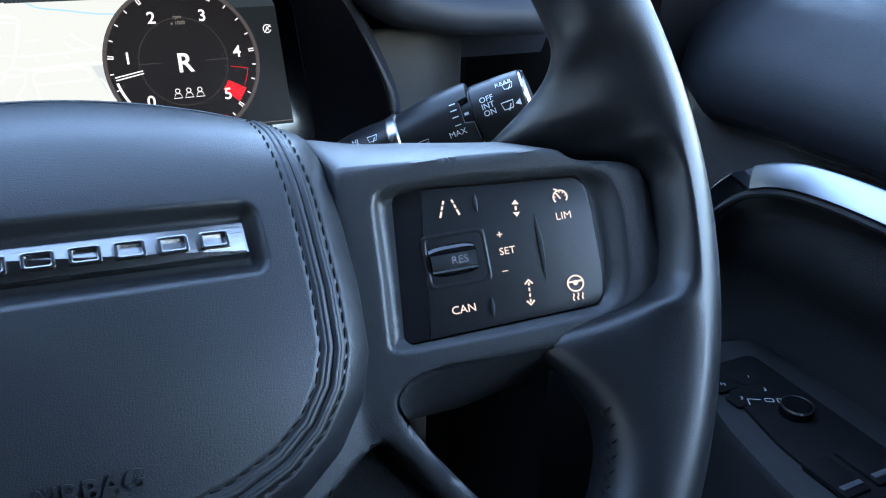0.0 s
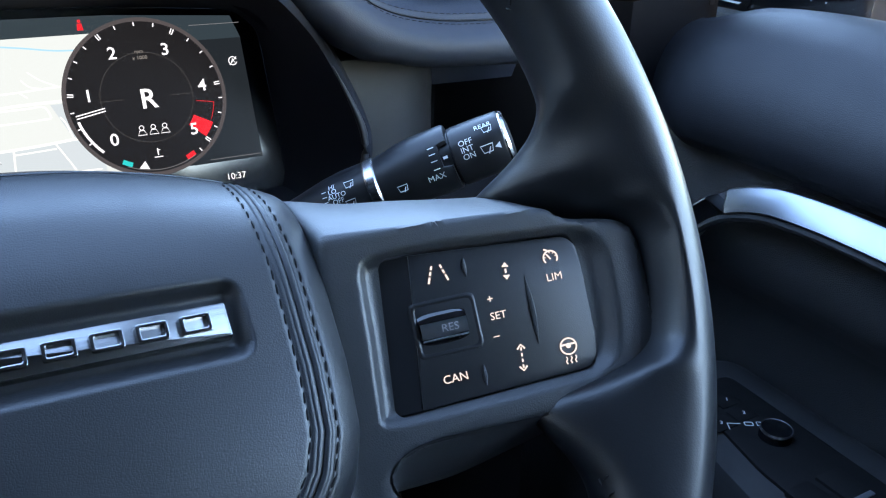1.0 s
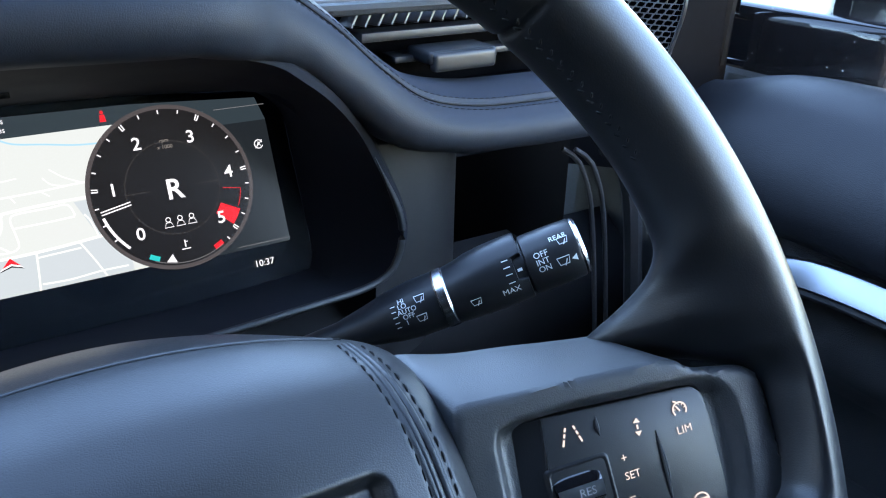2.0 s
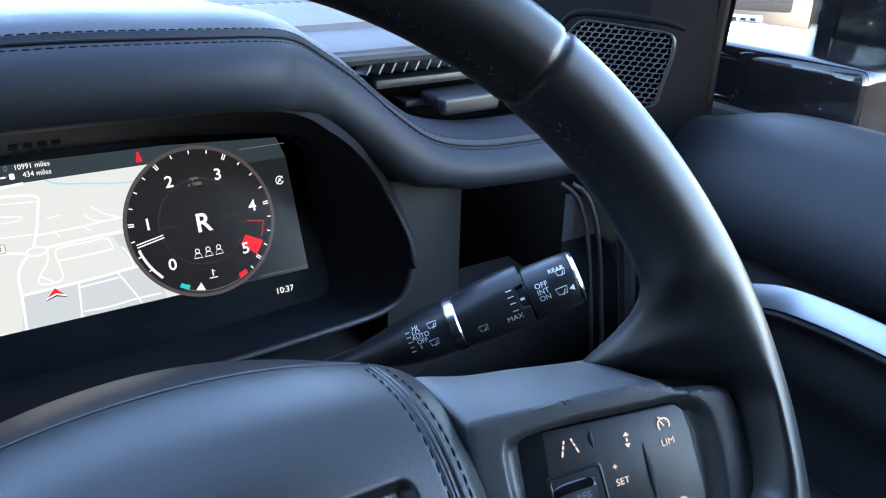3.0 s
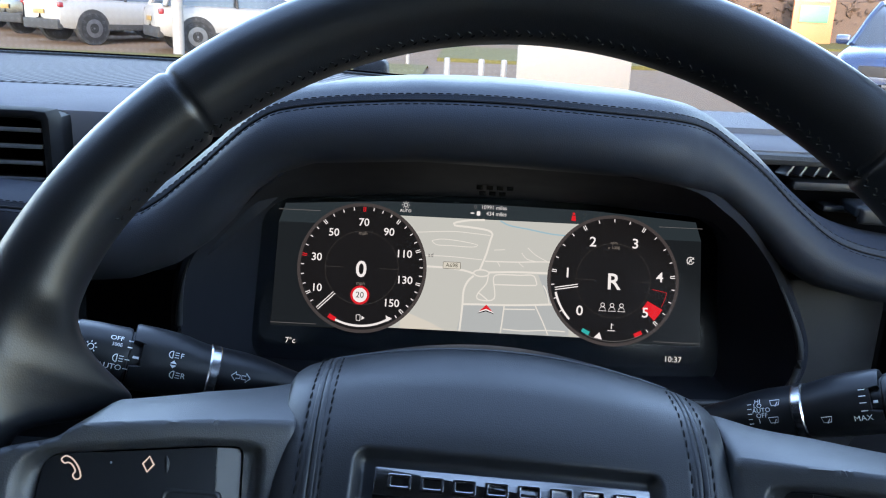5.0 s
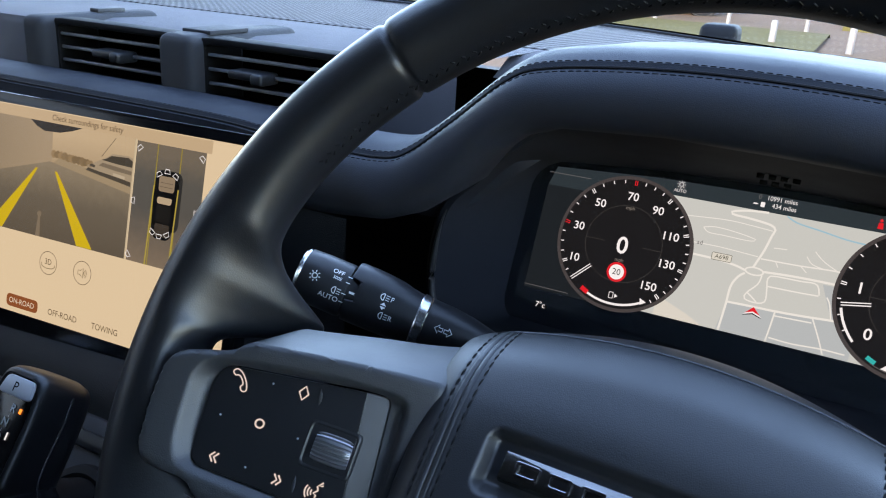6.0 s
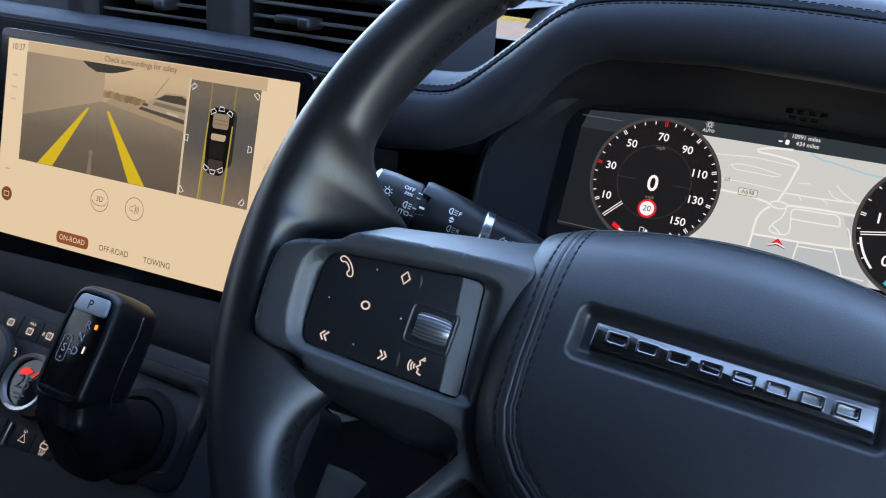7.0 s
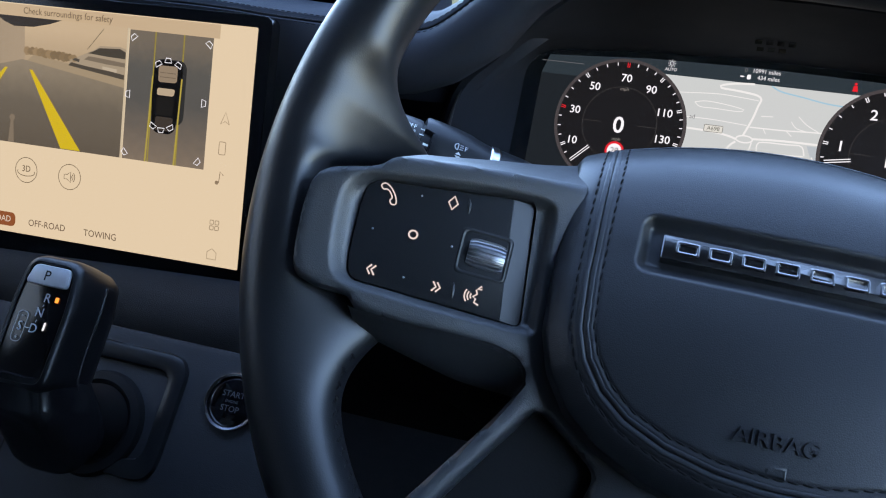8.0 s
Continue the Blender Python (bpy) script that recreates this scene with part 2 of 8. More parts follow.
def stitches(path, normal, step, length, r, sink=0.3, slant=0.0):
    """Single stitches along the path, lying on the surface."""
    bms = bmesh.new()
    along = 0.0
    total = sum((b - a).length for a, b in zip(path, path[1:]))
    n = max(2, int(total / step))
    pts = spline(path, n * 2)
    for i in range(0, len(pts) - 1, 2):
        c = pts[i]
        t = (pts[i + 1] - pts[i]).normalized()
        nn = normal(c) if callable(normal) else Vector(normal)
        side = t.cross(nn).normalized()
        t = (t + slant * side).normalized()
        side = t.cross(nn).normalized()
        ring = []
        for s, k in ((-0.5, 0.35), (-0.3, 1.0), (0.3, 1.0), (0.5, 0.35)):
            o = c + t * s * length + nn * (r * (1 - sink) * (0.2 if k < 1 else 1.0))
            ring.append([bms.verts.new(o + r * k * (math.cos(q * math.tau / 6) * side + math.sin(q * math.tau / 6) * nn)) for q in range(6)])
        for a, b in zip(ring, ring[1:]):
            for q in range(6):
                bms.faces.new((a[q], a[(q + 1) % 6], b[(q + 1) % 6], b[q]))
        bms.faces.new(ring[0][::-1]), bms.faces.new(ring[-1])
    return bms


# ---- steering wheel ----
HUB = Matrix(((0.9977, 0.0311, 0.0600, 0.0067), (0.0342, 0.5340, -0.8448, -0.3041), (-0.0583, 0.8449, 0.5317, 1.2533), (0, 0, 0, 1)))
wheel = thing("steering_wheel", "black leather steering wheel with satin spokes, stitched rim and padded hub", "steering wheel", HUB)
RC, RV, RH = -0.0031, 0.0212, 0.0026


def rim_point(theta, rad, h):
    u, v = rad * math.cos(theta), rad * math.sin(theta)
    return Vector((RC + u, RV + v, RH + 0.0523 * u + 0.0174 * v + h))


def rim_inner(deg):
    """The radius of the rim's inner side at an angle, with thumb rests beside the spokes."""
    d = deg if -90 <= deg <= 90 else (180 - deg if deg <= 270 else deg - 360)
    near = 0.0075 * smooth01(-15.0, -9.0, d) * (1 - smooth01(5.0, 9.0, d)) if 90 < deg <= 270 else 0.0
    return -near + smooth_table(d, [(-90, 0.1613), (-40, 0.1611), (-33, 0.1602), (-29, 0.1584), (-26, 0.1545), (-23.5, 0.1485), (-21.5, 0.1425), (-19.8, 0.1385), (-18.4, 0.1378), (-17.0, 0.1410), (-15.4, 0.1495), (-13.6, 0.1592), (-12.0, 0.1660), (-10.0, 0.1700), (-1, 0.172), (1.5, 0.1710), (3.0, 0.167), (5.0, 0.157),
                          (7.0, 0.1462), (8.4, 0.1410), (9.6, 0.1402), (10.8, 0.1436), (12.4, 0.1496), (14.5, 0.1550), (18, 0.1585), (23, 0.1602), (30, 0.1610), (90, 0.1613)])


def make_rim():
    """The rim: its outer half keeps one round section, its inner half swells into the thumb rests and narrows beside the spokes."""
    rows, n = [], 720
    mid, out = 0.1758, 0.0145
    for i in range(n):
        deg = -90 + 360 * i / n
        inner = mid - rim_inner(deg)
        groove = min(abs((deg - a + 180) % 360 - 180) for a in (46.0, 135.0))
        g = 0.0013 * math.exp(-(groove / 0.40) ** 2)
        wide = min(1.0, max(0.0, (inner - 0.0150) / 0.030))
        d = deg if deg <= 90 else 180 - deg
        web = 0.028 * smooth01(1.0, 7.0, d) * (1 - smooth01(7.5, 18.0, d))
        row = []
        for k in range(48):
            q = k * math.tau / 48
            c, s = math.cos(q), math.sin(q)
            rad = mid + ((out if c > 0 else inner) - g) * math.copysign(abs(c) ** 0.95, c)
            f = max(0.0, -c)
            h = (0.0161 - g) * math.copysign(abs(s) ** 0.95, s) * (1 - 0.45 * wide * f) - 0.016 * wide * f ** 1.3 - web * f ** 1.6
            row.append(rim_point(radians(deg), rad, h))
        rows.append(row)
    rows.append(rows[0])
    bm = grid(rows, closed=True)
    bmesh.ops.remove_doubles(bm, verts=bm.verts, dist=1e-6)
    return bm


part("rim", make_rim(), RIM_LEATHER, wheel, "smooth black leather rim", crease=120)


def rim_stitching(d0, d1, sides):
    """Cross stitches along the rim's inner side, facing the driver."""
    bm = bmesh.new()
    n = int((d1 - d0) / 1.5)
    for i in range(n):
        deg = d0 + (d1 - d0) * i / n
        ri = rim_inner(deg)
        for side, sl in sides:
            th = radians(deg + 0.25 * sl)
            q = math.pi - side
            c = rim_point(th, ri + 0.0145 + 0.0147 * math.cos(q) * 1.0, 0.0162 * math.sin(q) * 0.95)
            nn = (rim_point(th, ri + 0.0145 + 0.03 * math.cos(q), 0.03 * math.sin(q)) - c).normalized()
            t = (rim_point(th + 0.01, ri + 0.0145 + 0.0147 * math.cos(q), 0.0162 * math.sin(q)) - c).normalized()
            s = t.cross(nn).normalized()
            t = (t * 0.75 + s * 0.66 * sl).normalized()
            s = t.cross(nn).normalized()
            rings = []
            for f, w in ((-0.5, 0.4), (-0.25, 1), (0.25, 1), (0.5, 0.4)):
                o = c + t * f * 0.0024 - nn * (0.00012 + 0.0003 * (w < 1))
                rings.append([bm.verts.new(o + 0.00040 * w * (math.cos(k * math.tau / 6) * s + math.sin(k * math.tau / 6) * nn)) for k in range(6)])
            for a, b in zip(rings, rings[1:]):
                for k in range(6):
                    bm.faces.new((a[k], a[(k + 1) % 6], b[(k + 1) % 6], b[k]))
    return bm


RIM_THREAD = material("waxed black thread", (0.006, 0.0062, 0.0070), 0.6, spec=0.2, var=0.0)
for d0, d1, sides in ((28, 152, ((0.24, 1), (0.11, -1))), (-70, -24, ((0.24, 1), (0.11, -1))), (204, 250, ((0.24, 1), (0.11, -1)))):
    part("rim_stitching", rim_stitching(d0, d1, sides), RIM_THREAD, wheel, "black cross stitching on the inner rim")


# hub cover with the airbag
def cover_profile(t):
    """Height up the wheel and distance towards the driver, from the bottom of the hub cover to its rolled-back top."""
    pts = [(0.00, -0.0645, 0.0022), (0.10, -0.0550, 0.0034), (0.20, -0.040, 0.0040), (0.35, -0.015, 0.0030), (0.55, 0.014, -0.0035), (0.70, 0.036, -0.0110),
           (0.80, 0.050, -0.0225), (0.88, 0.0600, -0.0385), (0.93, 0.0655, -0.0520), (0.965, 0.0690, -0.0665), (1.0, 0.0712, -0.0920)]
    return smooth_table(t, [(a, b) for a, b, _ in pts]), smooth_table(t, [(a, c) for a, _, c in pts])


def cover_half(v):
    return smooth_table(v, [(-0.0645, 0.010), (-0.0630, 0.019), (-0.0587, 0.0370), (-0.052, 0.0530), (-0.043, 0.0645), (-0.029, 0.0750), (-0.015, 0.0798), (0.005, 0.0818), (0.030, 0.0825), (0.050, 0.0815), (0.058, 0.0785), (0.064, 0.0735), (0.069, 0.0640)])


SEAM_UV = [Vector(p) for p in ((0.066, 0.2), (0.066, 0.030), (0.0655, 0.005), (0.064, -0.012), (0.0605, -0.022), (0.054, -0.031), (0.045, -0.038), (0.032, -0.0435), (0.016, -0.047), (0.0, -0.048))]
COVER_U = -0.003


def seam_gap(u, v):
    """How far a point lies from the hub cover's seam; minus: inside of it."""
    q, best, side = Vector((abs(u), v)), 9.0, 1.0
    for a, b in zip(SEAM_UV, SEAM_UV[1:]):
        d = b - a
        f = min(1, max(0, (q - a).dot(d) / d.length_squared))
        e = q - (a + d * f)
        if e.length < best:
            best, side = e.length, (1.0 if d.cross(q - a) > 0 else -1.0)
    return best * side


def cover_height(u, v, n, k=1.0):
    """The leather's height, with the seam's groove, the badge's pocket and the rolled edge."""
    g = seam_gap(u, v)
    n -= k * 0.0007 * math.exp(-(g / 0.0013) ** 2)
    n -= k * 0.0005 * math.exp(-((abs(g) - 0.0037) / 0.0006) ** 2)
    if v > -0.03:
        du, dv = max(0, abs(u) - 0.0475), max(0, abs(v - 0.0215) - 0.0058)
        n -= 0.0052 * (1 - smooth01(0.0005, 0.0052, math.hypot(du, dv)))
    return n


def edge_roll(u, v):
    """How far the cover's side flap has rolled back outside of the seam."""
    g = seam_gap(u, v) - 0.0020
    return (0.0095 * (g / 0.0140) ** 1.7 + 0.022 * smooth01(0.0098, 0.0152, g)) * (1 - 0.55 * smooth01(0.035, 0.060, v)) if g > 0 else 0.0


@functools.lru_cache(None)
def cover_base(v):
    t0, t1 = 0.0, 1.0
    for _ in range(30):
        tm = (t0 + t1) / 2
        t0, t1 = (tm, t1) if cover_profile(tm)[0] < v else (t0, tm)
    return cover_profile(t0)[1]


@functools.lru_cache(None)
def cover_relief(v):
    """How strongly small relief shows towards the driver where the cover rolls back."""
    d = (cover_base(v + 0.001) - cover_base(v - 0.001)) / 0.002
    return 1 / (1 + d * d)


def cover_surface(u, v):
    n, hw = cover_base(v), cover_half(v)
    e = abs(u) / hw
    return cover_height(u, v, n - 0.0035 * e * e - edge_roll(u, v), cover_relief(v))


def cover_normal(c):
    e = 0.0006
    du = cover_surface(c.x - COVER_U + e, c.y) - cover_surface(c.x - COVER_U - e, c.y)
    dv = cover_base(c.y + e) - cover_base(c.y - e)
    return Vector((-du, -dv, 2 * e)).normalized()


@functools.lru_cache(None)
def cover_turn(v):
    t0, t1 = 0.0, 1.0
    for _ in range(30):
        tm = (t0 + t1) / 2
        t0, t1 = (tm, t1) if cover_profile(tm)[0] < v else (t0, tm)
    return t0


def cover_at(u, v, t=None):
    """A point of the cover, with the dome that lifts its top."""
    t = cover_turn(v) if t is None else t
    e = abs(u) / cover_half(v)
    dome = 0.0105 * (1 - e * e) * smooth01(0.62, 0.95, t)
    return Vector((COVER_U + u, v + dome, cover_surface(u, v) + dome * 0.3))


def make_cover():
    rows = []
    for i in range(251):
        v, n = cover_profile(i / 250)
        hw = cover_half(v)
        row = []
        for k in range(301):
            s = -1 + 2 * k / 300
            row.append(cover_at(math.copysign(abs(s) ** 0.85, s) * hw, v, i / 250))
        rows.append(row)
    return grid(rows)


bm = make_cover()
if sum(f.normal.z for f in bm.faces) < 0:
    flip(bm)
cover = part("hub_cover", bm, LEATHER, wheel, "black leather airbag cover with a double seam", crease=100)


def seam_path(off):
    """A line beside the hub cover's seam, from one top corner round the bottom to the other."""
    half = []
    for a, b in zip(SEAM_UV, SEAM_UV[1:]):
        for s in range(10):
            q = a.lerp(b, s / 10)
            d = (b - a).normalized()
            half.append(q + Vector((d.y, -d.x)) * -off)
    half = [q for q in half if q.y < 0.0668]
    return [(q.x, q.y) for q in half] + [(-q.x, q.y) for q in half[::-1]]


def seam_stitches(off, step, length, r):
    """Single stitches laid end to end on the cover beside its seam."""
    line = resample([Vector(q) for q in seam_path(off)], 1200)
    run = [cover_at(q[0], q[1]) for q in line]
    bm, along, last = bmesh.new(), 0.0, 0.0
    for i in range(6, len(run) - 6):
        along += (run[i] - run[i - 1]).length
        if along - last < step:
            continue
        last = along
        u, v = line[i][0], line[i][1]
        nn = (cover_at(u + 0.0008, v) - cover_at(u - 0.0008, v)).cross(cover_at(u, v + 0.0008) - cover_at(u, v - 0.0008)).normalized()
        t = (run[i + 3] - run[i - 3]).normalized()
        side = t.cross(nn).normalized()
        t = (t + 0.10 * side).normalized()
        rings = []
        for f, k, lift in ((-0.5, 0.5, -0.3), (-0.3, 1.0, 0.5), (0.0, 1.1, 0.8), (0.3, 1.0, 0.5), (0.5, 0.5, -0.3)):
            o = run[i] + t * f * length + nn * r * lift
            rings.append([bm.verts.new(o + r * k * (math.cos(q * math.tau / 6) * side + math.sin(q * math.tau / 6) * nn)) for q in range(6)])
        for p, q in zip(rings, rings[1:]):
            for k in range(6):
                bm.faces.new((p[k], p[(k + 1) % 6], q[(k + 1) % 6], q[k]))
    return bm


def seam_lip(off, r):
    """One leather lip of the seam, drawn in a little at each stitch."""
    line = resample([Vector(q) for q in seam_path(off)], 1500)
    run = [cover_at(q[0], q[1]) for q in line]
    rows, along = [], 0.0
    for i in range(8, len(run) - 8):
        along += (run[i] - run[i - 1]).length
        u, v = line[i][0], line[i][1]
        nn = (cover_at(u + 0.001, v) - cover_at(u - 0.001, v)).cross(cover_at(u, v + 0.001) - cover_at(u, v - 0.001)).normalized()
        side = (run[i + 4] - run[i - 4]).normalized().cross(nn).normalized()
        k = r * (1 + 0.03 * math.sin(along * math.tau / 0.0042) + 0.015 * math.sin(along * 913.0))
        rows.append([run[i] + side * k * 1.05 * math.cos(q * math.tau / 10) + nn * (k * 0.50 * math.sin(q * math.tau / 10) + 0.0001) for q in range(10)])
    return grid(rows, closed=True, cap=True)


for off in (0.0010, -0.0010):
    part("seam_lip", seam_lip(off, 0.00095), LEATHER, cover, "rolled leather edge of the seam")
for off in (0.0039, -0.0039):
    part("hub_stitching", seam_stitches(off, 0.0042, 0.0034, 0.00032), THREAD, cover, "row of black stitches")

# badge with plain raised blocks
badge_tilt = math.degrees(math.atan2(0.0110 - 0.0035, 0.036 - 0.014))
BADGE = pose(COVER_U + 0.0015, 0.0215, -0.0095, -badge_tilt, 0, 0)
badge = part("badge", slab(rect(0.0920, 0.0096, 0.0006), -0.002, 0.0016, 0.0007), material("brushed dark chrome", (0.21, 0.205, 0.20), 0.26, 1.0, grain=0.15, scale=900, stretch=(0.1, 1, 1)), wheel, "brushed chrome bar badge", m=BADGE)
BLOCKS = material("satin chrome block", (0.33, 0.322, 0.315), 0.2, 1.0)
for i in range(8):
    x = -0.0375 + i * 0.0107
    w, h, s = 0.0078, 0.0052, 0.0011
    outer, inner = rect(w, h, 0.0009, x, 0), rect(w - 2 * s, h - 2 * s, 0.0005, x, 0)
    part("raised_block", ring_plate(outer, inner, 0.0015, 0.0026, 0.0003), BLOCKS, badge, "chrome raised block")

LETTERS = material("embossed leather letters", (0.011, 0.0119, 0.0145), 0.38, grain=0.15, scale=900)


def on_cover(bm, lift):
    for vert in bm.verts:
        vert.co.z += cover_surface(vert.co.x - COVER_U, vert.co.y) + lift
    return bm


part("lettering", on_cover(words("AIRBAG", 0.0050, COVER_U - 0.0005, -0.0335, 0, depth=0.0006, bold=0.004, wide=1.05), 0.0002), LETTERS, cover, "embossed lettering in the leather")
part("horn_symbol", on_cover(joined(stroke([(-0.007, -0.0405), (0.0005, -0.0405), (0.0005, -0.0435), (-0.005, -0.0435), (-0.005, -0.0415)], 0.0008)), 0.0006), LETTERS, cover, "embossed horn symbol")


# spokes
def spoke_n(u):
    return -0.0135 + 0.32 * (max(abs(u), 0.072) - 0.094)


SPOKE = [(0.0760, 0.0404), (0.0804, 0.0402), (0.0934, 0.0394), (0.110, 0.0386), (0.127, 0.0375), (0.1399, 0.0364), (0.1430, 0.0354), (0.1452, 0.0330), (0.1490, 0.0315), (0.1574, 0.0300), (0.1635, 0.0284), (0.1672, 0.0257), (0.1687, 0.0211), (0.1692, 0.0118), (0.1690, 0.0027),
         (0.1682, -0.0080), (0.1671, -0.0132), (0.1648, -0.0164), (0.1583, -0.0180), (0.1493, -0.0191), (0.1452, -0.0206), (0.1428, -0.0236), (0.1393, -0.0248), (0.1237, -0.0252), (0.1068, -0.0250), (0.0953, -0.0251), (0.0878, -0.0270), (0.0838, -0.0304), (0.0830, -0.0335),
         (0.0844, -0.0379), (0.0896, -0.0474), (0.0998, -0.0629), (0.1137, -0.0835), (0.1290, -0.1060), (0.1210, -0.1110), (0.1075, -0.0892), (0.0990, -0.0755), (0.0904, -0.0620), (0.0790, -0.0452), (0.0774, -0.0431), (0.0756, -0.0422), (0.0734, -0.0428),
         (0.0640, -0.0492), (0.0552, -0.0556), (0.0532, -0.0590), (0.0545, -0.0650), (0.0590, -0.0760), (0.0500, -0.0860), (0.0040, -0.0870), (0.0040, -0.0500), (0.050, -0.0300), (0.0700, 0.0)]
PAD = [(0.0887, -0.0153), (0.1462, -0.0140), (0.1486, -0.0112), (0.1497, -0.0040), (0.1502, 0.0160), (0.1495, 0.0240), (0.1466, 0.0268), (0.1031, 0.0303), (0.0926, 0.0302)]
POCKET = [(0.0820, -0.0172), (0.0901, -0.0180), (0.1166, -0.0182), (0.1462, -0.0173), (0.1525, -0.0142), (0.1556, -0.0074), (0.1571, 0.0049), (0.1576, 0.0184), (0.1558, 0.0247), (0.1505, 0.0287), (0.1430, 0.0298), (0.1089, 0.0328), (0.0905, 0.0326), (0.0858, 0.0312), (0.0843, 0.0270), (0.0836, 0.0076)]


def mirrored(pts, side):
    """An outline for one side of the wheel: the left one sits a little lower at its outer end."""
    if side > 0:
        return [tuple(p) for p in pts]
    out = [(-(u - 0.0022 * smooth01(0.14, 0.165, u)), v - (0.0015 + 0.075 * max(0.0, u - 0.09)) * smooth01(-0.008, 0.030, v) - 0.0020 * smooth01(0.145, 0.160, u) * (1 - smooth01(-0.02, 0.0, v))) for u, v in pts]
    return out[::-1]


def aligned(outline, n, about):
    """n points of the outline at even angles about a point, so that two outlines pair up."""
    dense = resample(outline, 900)
    out = []
    ang = [math.atan2(p.y - about[1], p.x - about[0]) for p in dense]
    for i in range(n):
        a = -math.pi + math.tau * i / n
        j = min(range(900), key=lambda k: abs((ang[k] - a + math.pi) % math.tau - math.pi))
        out.append(dense[j])
    return out


def tint_bump():
    return lambda u, v: spoke_n(u)


def gap_to(points, outline):
    """The distance of many points from a closed outline, minus where they lie outside of it."""
    p, a = np.array([(q[0], q[1]) for q in points]), np.array([(q[0], q[1]) for q in outline])
    b = np.roll(a, -1, axis=0)
    best, inside = np.full(len(p), 9.0), np.zeros(len(p), bool)
    for (ax, ay), (bx, by) in zip(a, b):
        dx, dy = bx - ax, by - ay
        f = np.clip(((p[:, 0] - ax) * dx + (p[:, 1] - ay) * dy) / max(dx * dx + dy * dy, 1e-14), 0, 1)
        best = np.minimum(best, np.hypot(p[:, 0] - ax - f * dx, p[:, 1] - ay - f * dy))
        if ay != by:
            inside ^= ((ay > p[:, 1]) != (by > p[:, 1])) & (p[:, 0] < (bx - ax) * (p[:, 1] - ay) / (by - ay) + ax)
    return np.where(inside, best, -best)


SILL = [((0.0846, -0.0385), (0.0862, -0.0392)), ((0.0829, -0.0336), (0.0872, -0.0390)), ((0.0838, -0.0303), (0.0890, -0.0387)), ((0.0878, -0.0269), (0.0925, -0.0387)), ((0.0953, -0.0250), (0.0990, -0.0386)), ((0.1068, -0.0249), (0.1085, -0.0379)), ((0.1237, -0.0251), (0.1225, -0.0350)), ((0.1393, -0.0247), (0.1389, -0.0312)), ((0.1440, -0.0240), (0.1440, -0.0290))]


def make_sill(side):
    """The rounded sill under the spoke that falls back to the opening."""
    top = spline([(u, v, 0) for u, v in mirrored([a for a, _ in SILL], side)], 60)
    low = spline([(u, v, 0) for u, v in mirrored([b for _, b in SILL], side)], 60)
    rows = []
    for f, d in ((-0.10, -0.0004), (0.0, 0.0018), (0.12, 0.0034), (0.30, 0.0056), (0.55, 0.0090), (0.80, 0.0128), (1.0, 0.0165), (0.98, 0.0260)):
        rows.append([Vector((a.x + (b.x - a.x) * f, a.y + (b.y - a.y) * f, spoke_n(a.x) + 0.0040 - d)) for a, b in zip(top, low)])
    bm = grid(rows)
    bm.normal_update()
    if sum(f.normal.z for f in bm.faces) < 0:
        flip(bm)
    return part("spoke_sill", bm, SATIN, wheel, "satin grey sill under the spoke", crease=80)


